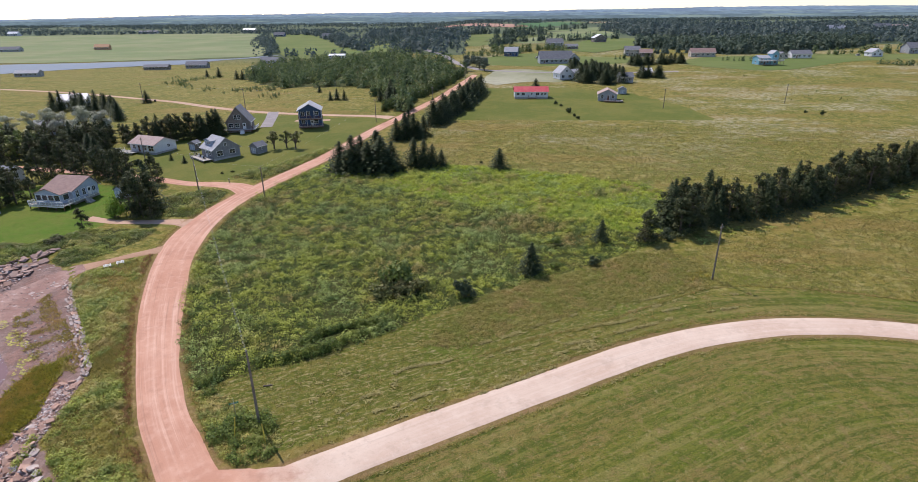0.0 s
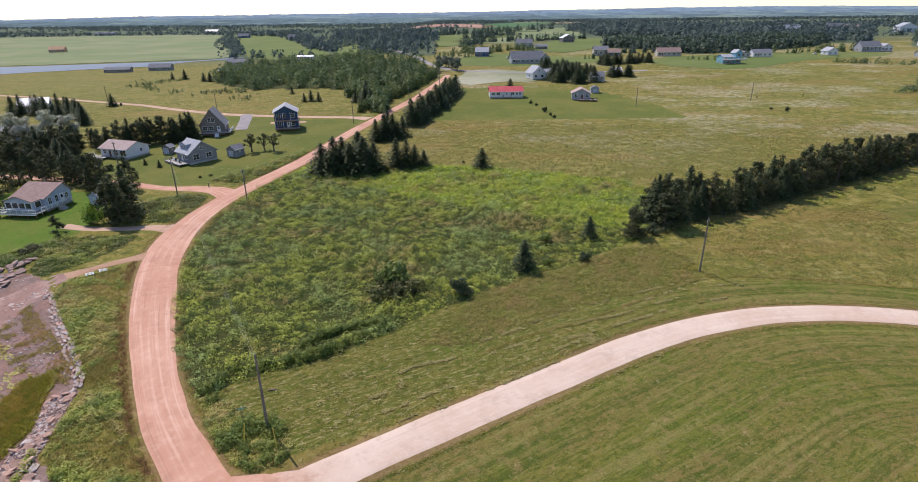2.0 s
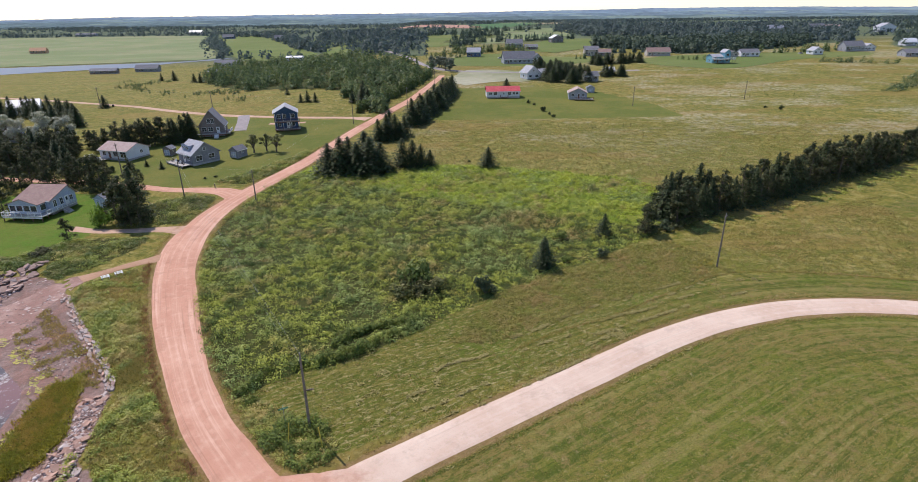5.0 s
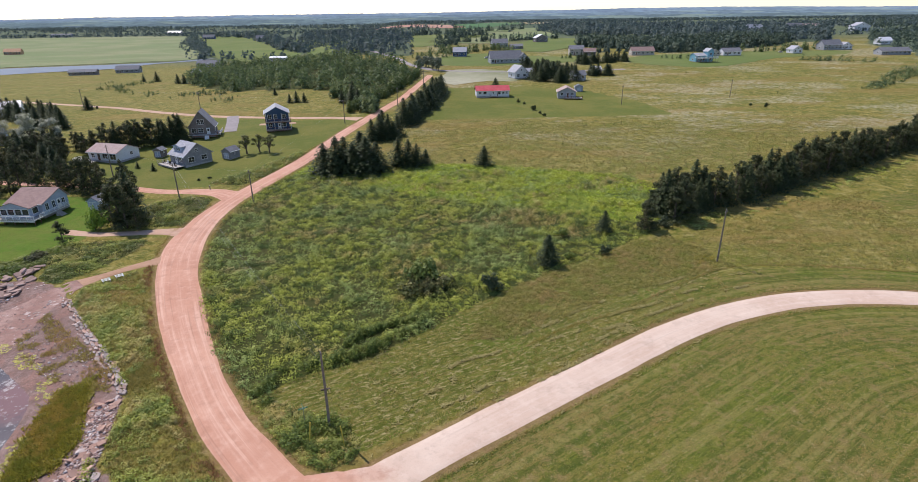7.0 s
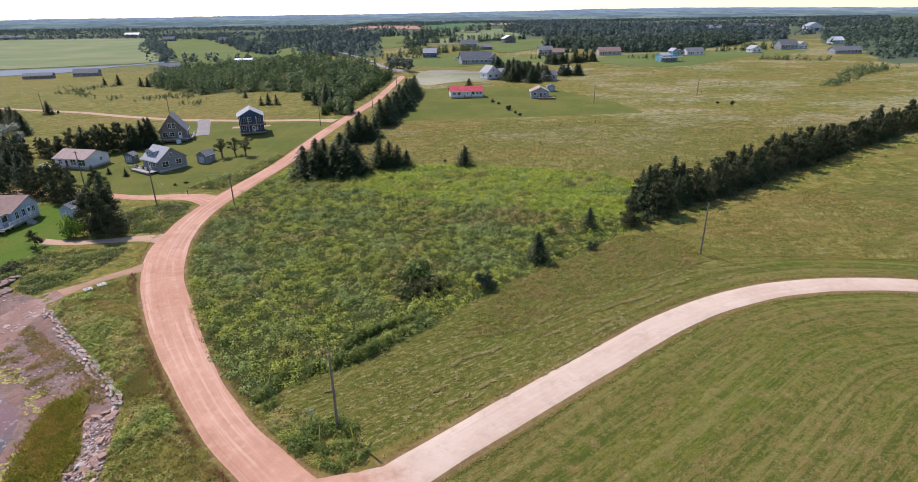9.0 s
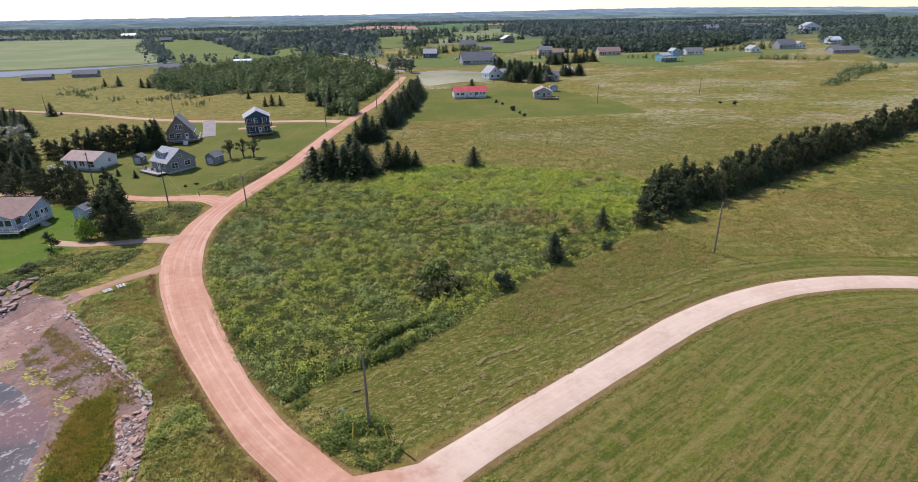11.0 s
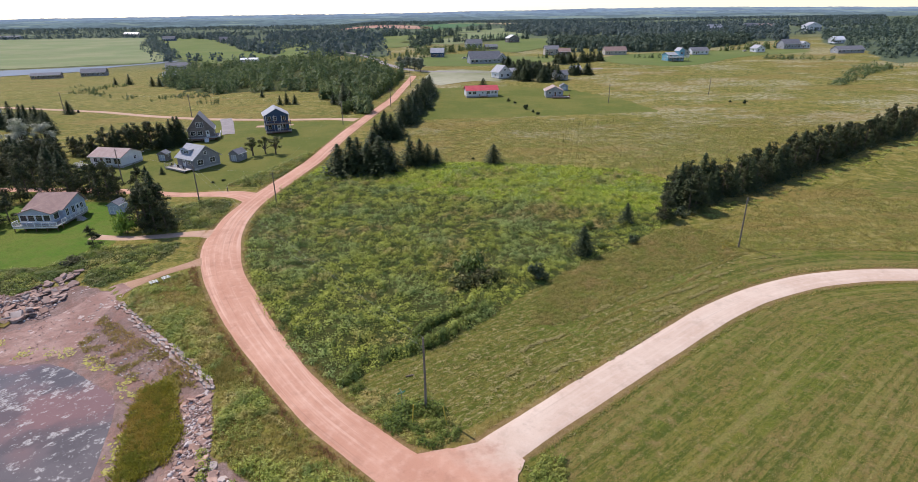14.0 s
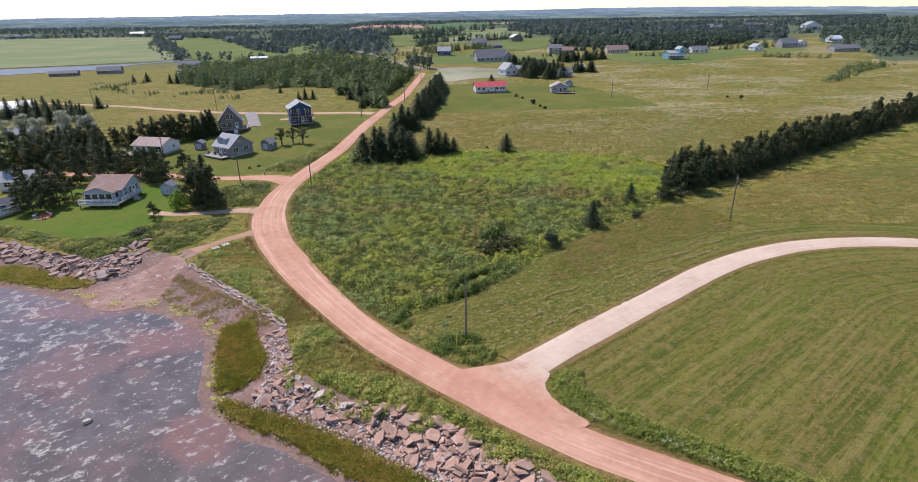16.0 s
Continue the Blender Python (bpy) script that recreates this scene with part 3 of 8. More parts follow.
def patch(name, poly, spacing, lift, material, label, category, rag=0.0):
    """A piece of land draped on the ground."""
    pts, _ = curve_points(poly + [poly[0]], spacing * 0.7)
    rim = [Vector((p[0] + random.uniform(-rag, rag), p[1] + random.uniform(-rag, rag))) for p in pts[:-1]]
    flat = [(v.x, v.y) for v in rim]
    xs, ys = [p[0] for p in flat], [p[1] for p in flat]
    gx, gy = np.meshgrid(np.arange(min(xs), max(xs), spacing), np.arange(min(ys), max(ys), spacing))
    deep = edge_depth(flat, gx.ravel(), gy.ravel()) > spacing * 0.5
    core = [Vector(p) for p in np.stack([gx.ravel()[deep], gy.ravel()[deep]], 1)]
    k = len(rim)
    v, _, f, *_ = geometry.delaunay_2d_cdt(rim + core, [(i, (i + 1) % k) for i in range(k)], [], 1, 1e-4)
    v = np.array([tuple(p) for p in v])
    z = ground_z(v[:, 0], v[:, 1]) + lift
    me = dressed(raw_mesh(name, np.column_stack([v, z]), np.array([t for t in f if len(t) == 3])), material)
    me.uv_layers.new(name="along")
    return tagged(set_smooth(me) and new(name, me), label, category, "", "structure")


# ---- plant helpers ----
def leaves(centres, normals, size, rng, slim=0.55, bend=0.25):
    """Rhombic leaves, each folded along its rib; arrays of vertices and quads."""
    n = len(centres)
    size = np.broadcast_to(np.asarray(size, float), (n,))[:, None]
    normals = normals / (np.linalg.norm(normals, axis=1)[:, None] + 1e-9)
    a = np.cross(normals, rng.normal(0, 1, (n, 3)))
    a /= np.linalg.norm(a, axis=1)[:, None] + 1e-9
    b = np.cross(normals, a)
    lift = normals * size * bend
    v = np.stack([centres - a * size, centres + b * size * slim - lift, centres + a * size, centres - b * size * slim - lift], 1)
    return v.reshape(-1, 3), np.arange(4 * n).reshape(n, 4)


def joined(pieces):
    vs, fs, k = [], [], 0
    for v, f in pieces:
        vs.append(v)
        fs.append(f + k)
        k += len(v)
    return np.concatenate(vs), np.concatenate(fs)


def limb(p, q, r0, r1, n=5):
    """A tapered limb as quads."""
    p, q = np.array(p, float), np.array(q, float)
    d = (q - p) / np.linalg.norm(q - p)
    a = np.cross(d, (0.3, 0.9, 0.2))
    a /= np.linalg.norm(a)
    b = np.cross(d, a)
    t = np.linspace(0, 2 * math.pi, n, endpoint=False)
    ring = np.cos(t)[:, None] * a + np.sin(t)[:, None] * b
    v = np.concatenate([p + ring * r0, q + ring * r1])
    i = np.arange(n)
    return v, np.stack([i, (i + 1) % n, (i + 1) % n + n, i + n], 1)


def spruce_crown(rng, h, r, whorls, per, sub=4):
    """Whorls of drooping boughs, each a spray of narrow needled twigs."""
    c, nrm, sz = [], [], []
    for k in range(whorls):
        f = (k + 0.5) / whorls
        z = h * (0.05 + 0.93 * f ** 0.92)
        reach = r * (1 - f) ** 0.8 * rng.uniform(0.84, 1.12) + 0.1
        m = max(4, int(per * (1 - 0.65 * f)))
        a0 = rng.uniform(0, 6.28)
        for j in range(m):
            a = a0 + 6.283 * j / m + rng.normal(0, 0.2)
            L = reach * rng.uniform(0.72, 1.15)
            for s in np.linspace(0.25, 1.0, sub):
                side = rng.normal(0, 0.16) * L * s
                rr = L * s
                c.append((rr * math.cos(a) - side * math.sin(a), rr * math.sin(a) + side * math.cos(a), z - 0.32 * rr * s + rng.normal(0, 0.06)))
                nrm.append((0.5 * math.cos(a) + rng.normal(0, .35), 0.5 * math.sin(a) + rng.normal(0, .35), 1.0))
                sz.append((0.15 + 0.24 * L / max(r, 1e-3) * (1.15 - 0.5 * s)) * r * 0.38)
    c, nrm = np.array(c), np.array(nrm)
    return leaves(c, nrm, np.array(sz), rng, 0.5, 0.35)


def clump_crown(rng, blobs, per, leaf, up=0.6, slim=0.6, hollow=0.55):
    """Leaves spread over uneven blobs (x, y, z, rx, rz)."""
    c, nrm = [], []
    for x, y, z, rx, rz in blobs:
        d = rng.normal(0, 1, (per, 3))
        d /= np.linalg.norm(d, axis=1)[:, None]
        rad = rng.uniform(hollow, 1.06, per)[:, None]
        c.append(np.array((x, y, z)) + d * rad * (rx, rx, rz))
        nrm.append(d + rng.normal(0, 0.45, (per, 3)) + (0, 0, up))
    c = np.concatenate(c)
    return leaves(c, np.concatenate(nrm), leaf * rng.uniform(0.6, 1.3, len(c)), rng, slim, 0.25)


def tree_meshes(kind, seed):
    """Trunk and crown meshes of one tree about 10 m high (shrubs: 1 m)."""
    rng = np.random.default_rng(seed)
    if kind == "spruce":
        h, r = 10.0, rng.uniform(3.0, 3.7)
        trunk = [limb((0, 0, -0.3), (0, 0, h * 0.55), 0.2, 0.11, 7), limb((0, 0, h * 0.55), (0.05, 0, h * 0.99), 0.11, 0.02, 7)]
        for k in range(10):
            a, z = rng.uniform(0, 6.28), rng.uniform(1.0, 6.5)
            L = r * (1 - z / h) * 0.8
            trunk.append(limb((0, 0, z), (L * math.cos(a), L * math.sin(a), z - 0.25 * L), 0.05, 0.015, 4))
        crown = spruce_crown(rng, h, r, 24, 18)
        return joined(trunk), crown
    if kind == "pine":
        h = 10.0
        lean = rng.normal(0, 0.3, 2)
        top = np.array((lean[0], lean[1], h * 0.9))
        trunk = [limb((0, 0, -0.3), top * 0.5, 0.19, 0.14, 7), limb(top * 0.5, top, 0.14, 0.04, 7)]
        blobs = []
        for k in range(31):
            f = 0.06 + 0.94 * rng.random() ** 1.15
            a = rng.uniform(0, 6.28)
            L = (0.35 + 2.5 * (1 - f) ** 0.65) * rng.uniform(0.45, 1.0)
            p = top * f + (L * math.cos(a), L * math.sin(a), 0.3)
            trunk.append(limb(top * max(0.15, f - 0.06), p, 0.06, 0.02, 4))
            blobs.append((*p, rng.uniform(0.95, 1.5) * (1.1 - 0.5 * f), rng.uniform(0.5, 0.85)))
        return joined(trunk), clump_crown(rng, blobs, 52, 0.265, 0.5, 0.45, 0.4)
    if kind == "broadleaf":
        h = 10.0
        fork = np.array((rng.normal(0, .2), rng.normal(0, .2), h * 0.3))
        trunk = [limb((0, 0, -0.3), fork, 0.24, 0.17, 7)]
        blobs = []
        for k in range(17):
            a, f = rng.uniform(0, 6.28), rng.uniform(0, 1)
            L = rng.uniform(0.4, 3.0) * math.sin(math.pi * (0.2 + 0.72 * f)) ** 0.7
            p = np.array((L * math.cos(a), L * math.sin(a), h * (0.32 + 0.58 * f)))
            trunk.append(limb(fork, p, 0.09, 0.03, 4))
            blobs.append((*p, rng.uniform(0.95, 1.7), rng.uniform(0.8, 1.3)))
        return joined(trunk), clump_crown(rng, blobs, 72, 0.36, 0.5, 0.65)
    if kind == "willow":
        h = 10.0
        fork = np.array((rng.normal(0, .2), rng.normal(0, .2), h * 0.2))
        trunk = [limb((0, 0, -0.3), fork, 0.26, 0.19, 7)]
        blobs = []
        for k in range(24):
            a, f = rng.uniform(0, 6.28), rng.uniform(0, 1)
            L = rng.uniform(0.6, 3.2) * math.sin(math.pi * (0.25 + 0.65 * f)) ** 0.7
            p = np.array((L * math.cos(a), L * math.sin(a), h * (0.2 + 0.7 * f)))
            trunk.append(limb(fork, p, 0.09, 0.03, 4))
            blobs.append((*p, rng.uniform(0.8, 1.5), rng.uniform(0.6, 1.1)))
        return joined(trunk), clump_crown(rng, blobs, 150, 0.2, 0.5, 0.4)
    if kind == "apple":
        fork = np.array((rng.normal(0, .3), 0, 2.4))
        trunk = [limb((0, 0, -0.3), fork, 0.5, 0.36, 7)]
        blobs = []
        for k in range(13):
            a, L = rng.uniform(0, 6.28), rng.uniform(0.8, 4.6)
            p = np.array((L * math.cos(a), L * math.sin(a), rng.uniform(5.5, 9.4) - 0.25 * L))
            mid = fork + (p - fork) * 0.5 + (0, 0, 0.4)
            trunk += [limb(fork, mid, 0.26, 0.15, 5), limb(mid, p, 0.15, 0.05, 4)]
            blobs.append((*p, rng.uniform(1.1, 1.7), rng.uniform(0.6, 1.0)))
        return joined(trunk), clump_crown(rng, blobs, 55, 0.42, 0.5, 0.55)
    # shrub, 1 m high
    trunk = []
    blobs = []
    for k in range(11):
        a, L = rng.uniform(0, 6.28), rng.uniform(0.0, 0.62)
        p = np.array((L * math.cos(a), L * math.sin(a), rng.uniform(0.32, 0.78) - 0.25 * L))
        trunk.append(limb((0.1 * math.cos(a), 0.1 * math.sin(a), -0.05), p, 0.02, 0.008, 4))
        blobs.append((*p, rng.uniform(0.22, 0.36), rng.uniform(0.18, 0.28)))
    return joined(trunk), clump_crown(rng, blobs, 62, 0.075, 0.5, 0.6)


TREES = {}


def tree(kind, x, y, h, wide=1.0, turn=None, label="", category="tree", group="", crown_material=None, variant=None, variants=4):
    """A tree or shrub of that height; alike trees share their meshes."""
    v = random.randrange(variants) if variant is None else variant
    mat = crown_material or {"spruce": M_SPRUCE, "pine": M_PINE, "broadleaf": M_LEAF, "willow": M_SILVER, "apple": M_OLIVE, "shrub": M_OLIVE}[kind]
    key = (kind, v, mat.name)
    if key not in TREES:
        t, c = tree_meshes(kind, 17 + 31 * v + 1000 * len(kind))
        TREES[key] = (dressed(raw_mesh("trunk", *t), M_BARK), dressed(raw_mesh("crown", *c), mat))
    name = {"spruce": "spruce_tree", "pine": "pine_tree", "broadleaf": "broadleaf_tree", "willow": "willow_tree", "apple": "orchard_tree", "shrub": "shrub"}[kind]
    unit = 1.0 if kind == "shrub" else 10.0
    m = pose(x, y, gz(x, y) - 0.03, 0, 0, random.uniform(0, 360) if turn is None else turn) @ Matrix.Diagonal((h / unit * wide, h / unit * wide, h / unit, 1))
    ob = thing(name, m, label, category, group)
    part("trunk", TREES[key][0], M_BARK, ob)
    part("crown", TREES[key][1], mat, ob)
    return ob


def stuff(name, arrays, material, label, category):
    me = dressed(raw_mesh(name, *arrays), material)
    return tagged(new(name, me), label, category, "", "stuff")


def scattered(poly, n, rng, avoid=()):
    """n random points in the polygon and in none of those to avoid."""
    xs, ys = [p[0] for p in poly], [p[1] for p in poly]
    got = np.zeros((0, 2))
    while len(got) < n:
        q = np.stack([rng.uniform(min(xs), max(xs), 2 * n), rng.uniform(min(ys), max(ys), 2 * n)], 1)
        ok = inside(poly, q[:, 0], q[:, 1])
        for a in avoid:
            ok &= ~inside(a, q[:, 0], q[:, 1])
        got = np.concatenate([got, q[ok]])
    return got[:n]


def weed_patch(points, height, spread, per, leaf, rng, up=0.25):
    """Bushy weeds: a dome of leaves at every point."""
    n = len(points)
    z = ground_z(points[:, 0], points[:, 1])
    base = np.column_stack([points, z])
    grow = rng.uniform(0.5, 1.3, n)
    hh = np.broadcast_to(np.asarray(height, float), (n,)) * grow
    wide = spread * (0.5 + 0.55 * grow)
    d = rng.normal(0, 1, (n, per, 3))
    d[..., 2] = np.abs(d[..., 2])
    d /= np.linalg.norm(d, axis=2)[..., None]
    k = rng.uniform(0.7, 1.05, (n, per, 1))
    c = base[:, None] + d * k * np.stack([wide, wide, hh], 1)[:, None]
    nrm = d + rng.normal(0, 0.2, d.shape) + (0, 0, up)
    size = leaf * rng.uniform(0.6, 1.35, n * per)
    return leaves(c.reshape(-1, 3), nrm.reshape(-1, 3), size, rng, 0.6, 0.25)


def grass_tufts(points, height, rng, blades=5, width=0.05, spread=0.18):
    """Tufts of bent blades."""
    n = len(points)
    base = np.column_stack([points, ground_z(points[:, 0], points[:, 1]) - 0.02])
    a = rng.uniform(0, 6.283, (n, blades))
    lean = rng.uniform(0.3, 1.5, (n, blades))
    h = np.broadcast_to(np.asarray(height, float), (n,))[:, None] * rng.uniform(0.5, 1.2, (n, blades))
    dirv = np.stack([np.cos(a), np.sin(a), np.zeros_like(a)], -1)
    foot = base[:, None] + dirv * (spread * rng.uniform(0.1, 1, (n, blades)))[..., None]
    tip = foot + dirv * (lean * h)[..., None] + np.array((0, 0, 1.0)) * h[..., None]
    side = np.stack([-np.sin(a), np.cos(a), np.zeros_like(a)], -1) * width
    v = np.stack([foot - side, foot + side, tip], 2).reshape(-1, 3)
    return v, np.arange(len(v)).reshape(-1, 3)


# ---- the ground, one sheet to the horizon ----
def stretched(lo, hi, step, far_lo, far_hi, grow=1.06):
    """Even steps between lo and hi, growing ones beyond."""
    mid = list(np.arange(lo, hi + step / 2, step))
    up, s = [], step
    while not up or up[-1] < far_hi:
        s = min(s * grow, 60)
        up.append((up[-1] if up else mid[-1]) + s)
    down, s = [], step
    while not down or down[-1] > far_lo:
        s = min(s * grow, 60)
        down.append((down[-1] if down else mid[0]) - s)
    return np.array(down[::-1] + mid + up)


RED = [(150.0, -136.0, 5.4), (100.0, -94.8, 5.4), (66.0, -66.7, 5.4), (45.0, -49.4, 5.4), (30.0, -37.0, 5.4), (13.9, -25.4, 5.4), (7.4, -20.0, 5.6), (1.4, -13.5, 6.2), (-5.9, -5.7, 5.8), (-13.0, 3.1, 5.6), (-19.3, 13.5, 6.1), (-25.9, 25.95, 7.2), (-32.8, 41.6, 7.7),
       (-36.5, 54.5, 8.2), (-37.4, 66.0, 7.2), (-36.6, 77.1, 6.6), (-33.9, 88.9, 5.9), (-29.3, 104, 5.6), (-25.4, 117.5, 5.6), (-21.6, 135, 5.2), (-17.6, 154, 5.0), (-13.4, 171, 4.8), (-8.0, 192, 4.8), (-1.6, 216, 4.8), (2.2, 231, 4.6), (9.0, 268, 4.4), (15.4, 303, 4.4), (17.5, 316, 4.4)]
_side = []
for (ax, ay, aw), (bx, by, bw) in zip(RED[4:13], RED[5:14]):
    _len = math.hypot(bx - ax, by - ay)
    _side.append((ax + (ay - by) / _len * (aw / 2 + 1.2), ay + (bx - ax) / _len * (aw / 2 + 1.2)))
VERGE_SEA = _side + [(-40.5, 43.6), (-46.5, 38.0)] + [(float(x), float(y)) for x, y in BLUFF[8:18]]
WEEDS = [(-22.8, 26.5), (-16.1, 13.3), (-10.1, 5.1), (-5.8, 9.0), (1.0, 11.7), (6.3, 15.4), (13.5, 21.9), (21.9, 28.5), (31.6, 36.2), (42.4, 42.1), (56.1, 52.0), (68.4, 59.9), (76.1, 74.6), (67.6, 90.3),
         (50.4, 98.8), (28.3, 106.5), (11.3, 106.8), (-12.9, 97.5), (-20.7, 108.4), (-27.4, 99.6), (-31.9, 82.5), (-33.4, 67.7), (-31.2, 50.5), (-28.3, 40.8)]
HAY = [(2.4, -4.8), (10.2, -0.9), (19.5, 4.4), (30.9, 11.2), (39.2, 15.0), (48.5, 19.9), (58.9, 24.7), (62.2, 34.7), (64.3, 44.5), (58.2, 51.5), (42.4, 42.1), (31.6, 36.2), (21.9, 28.5), (13.5, 21.9), (6.3, 15.4), (1.0, 11.7),
       (-5.8, 9.0), (-9.3, 4.0), (-3.2, -3.1)]
SCRUB_W = [(-40.9, 65.6), (-47.5, 65.9), (-55.8, 65.7), (-58.5, 70.6), (-54.0, 81.9), (-46.4, 86.3), (-41.0, 84.4), (-40.4, 76.9)]
SCRUB_S = [(-101.9, 59.5), (-97.6, 62.5), (-92.2, 60.5), (-83.9, 55.0), (-73.9, 49.9), (-66.4, 49.9), (-64.9, 53.4), (-62.0, 57.2), (-55.2, 58.8), (-45.5, 58.5), (-45.0, 53.0), (-48.9, 44.0), (-52.4, 40.0), (-56.0, 41.6), (-58.3, 47.0), (-61.1, 45.4), (-65.3, 41.0), (-66.4, 39.2), (-76.1, 45.6), (-86.8, 52.2)]
SCRUB_N = [(-37.0, 94.6), (-33.4, 101.4), (-28.2, 116.5), (-25.6, 128.0), (-29.0, 127.0), (-34.0, 116.7), (-40.5, 106.0), (-46.5, 96.4)]
FRESH = [(-26, 104), (-14, 97), (0, 88), (14, 78), (30, 72), (46, 64), (58, 58), (70, 62), (77, 76), (66, 92), (48, 101), (28, 108), (10, 110), (-14, 104), (-22, 112)]
LAWN_INNER = [(6.4, -12.4), (12.1, -9.3), (17.3, -6.2), (29.5, 0.4), (44.2, 8.5), (53.0, 12.3), (61.8, 15.1), (72.1, 16.7), (84.4, 15.6), (96.6, 11.7), (111.0, 7.0), (150.0, -15.0), (190.0, -70.0), (70, -75), (24.0, -30.3), (10.7, -20.1)]
PALE = [(3.4, -10.6, 5.0), (6.5, -7.9, 5.4), (12.2, -4.3, 5.4), (21.2, 1.2, 5.5), (31.9, 7.5, 5.6), (39.8, 12.15, 5.6), (44.4, 14.8, 5.6), (50.2, 17.6, 5.55), (55.5, 19.75, 5.5), (61.5, 21.6, 5.5), (67.5, 22.85, 5.5), (74.9, 23.3, 5.5), (82, 22.8, 5.5), (88, 21.6, 5.5), (94, 19.7, 5.5), (110, 12.5, 5.5), (150, -7, 5.5)]
EDGE_INNER = [(3.4, -10.6), (6.5, -7.9), (12.2, -4.3), (21.2, 1.2), (31.9, 7.4), (44.4, 14.9), (55.5, 20.0), (66.6, 22.8), (74.9, 23.3), (88, 21.6), (110, 12.5), (110, 4), (84.4, 13), (61.8, 13), (44.2, 6), (29.5, -2), (12.1, -11)]
LAWN_STRIP = [(43.3, 16.9), (59.9, 22.6), (73.3, 23.9), (86.6, 22.0), (99.8, 18.2), (115.0, 13.0), (150.0, -5.0), (150.0, 22.0), (103.2, 29.7), (78.6, 33.8), (67.3, 34.6), (59.1, 32.2), (41.4, 21.0)]
LAWN_EAST = [(154.7, 69.1), (125.5, 71.5), (116.5, 67.3), (122.8, 59.6), (140.0, 51.0), (200.0, 40.0), (260.0, 60.0), (260.0, 130.0), (178.3, 95.2)]
LAWN_RED = [(5.5, 176.0), (13.0, 230.5), (19.8, 258.0), (41.0, 262.0), (78.0, 256.0), (97.0, 246.0), (114.0, 205.0), (117.0, 173.5), (64.2, 175.4)]
LAWN_HOUSES = [(-103.1, 123.3), (-88.2, 109.3), (-59.2, 92.9), (-44.1, 94.0), (-34.4, 103.3), (-28.6, 118.1), (-22.5, 142.7), (-16.2, 177.9), (-53.7, 183.5), (-79.0, 191.2), (-76.7, 166.7), (-99.6, 146.6)]
WOODS = [(-164.7, 383.3), (-192, 489), (-183, 555), (-120, 600), (-39, 426), (-1.0, 381.6), (14.1, 331.2), (6.3, 292.3), (-6.1, 242.0), (-16.4, 198.0), (-23.0, 214.0), (-33.0, 252.0), (-50.0, 268.0), (-68.0, 274.0), (-95.0, 283.0), (-128.0, 326.0)]
FAR_WOODS = [([(584, 660), (454, 485), (440, 430), (395, 362), (358, 310), (412, 325), (560, 480), (738, 658), (866, 887)], 700, 0.5),
             ([(738, 658), (866, 887), (760, 930), (900, 1100), (1500, 1300), (1300, 850), (900, 640)], 900, 0.5),
             ]
FAR_WOODS += [([(-205, 995), (-52, 472), (5, 454), (2, 612), (-46, 1043), (-202, 1721), (-291, 1537)], 1300, 0.5),
              ([(225, 700), (300, 620), (400, 570), (455, 553), (719, 902), (668, 1083), (413, 992), (310, 1215), (215, 960)], 2600, 0.5),
              ([(-517, 1387), (-386, 1310), (-134, 693), (-120, 691), (-287, 1208), (-364, 1414), (-512, 1469)], 330, 0.5),
              ([(-547, 1426), (-530, 1420), (-252, 697), (-272, 690), (-423, 1018)], 90, 0.2)]
PLANTATION = [(172, 526), (208, 489), (226, 444), (262, 448), (293, 464), (366, 504), (420, 560), (380, 610), (300, 560), (230, 560), (190, 600)]
LAWN_COTTAGE = [(-111.5, 69.5), (-91.0, 55.4), (-78.0, 48.5), (-65.9, 46.0), (-59.3, 54.8), (-58.8, 65.1), (-63.6, 85.4), (-81.5, 90.0), (-93.7, 88.8), (-106.4, 82.1)]

gx = stretched(-110, 125, 1.3, -4700, 4700)
gy = stretched(-46, 112, 1.3, -400, 4990)
GX, GY = np.meshgrid(gx, gy)
GZ = ground_z(GX, GY)
wave = np.sin(GX * 0.021 + 1.7) * np.sin(GY * 0.017) + 0.6 * np.sin(GX * 0.005 + GY * 0.0031)
GZ = GZ + wave * np.clip((GY - 2000) / 400, 0, 3) * 0.6
GZ = GZ - 40 * smooth(150, 400, -GY)
_i = np.arange(GX.size).reshape(GX.shape)
_faces = np.stack([_i[:-1, :-1], _i[:-1, 1:], _i[1:, 1:], _i[1:, :-1]], -1).reshape(-1, 4)
ground_mesh = set_smooth(dressed(raw_mesh("ground", np.stack([GX, GY, GZ], -1).reshape(-1, 3), _faces), M_GROUND))


def weight(*polys, soft=1.2):
    w = np.zeros(GX.shape)
    for poly in polys:
        w = np.maximum(w, np.clip(0.5 + edge_depth(poly, GX, GY) / (2 * soft), 0, 1))
    return w


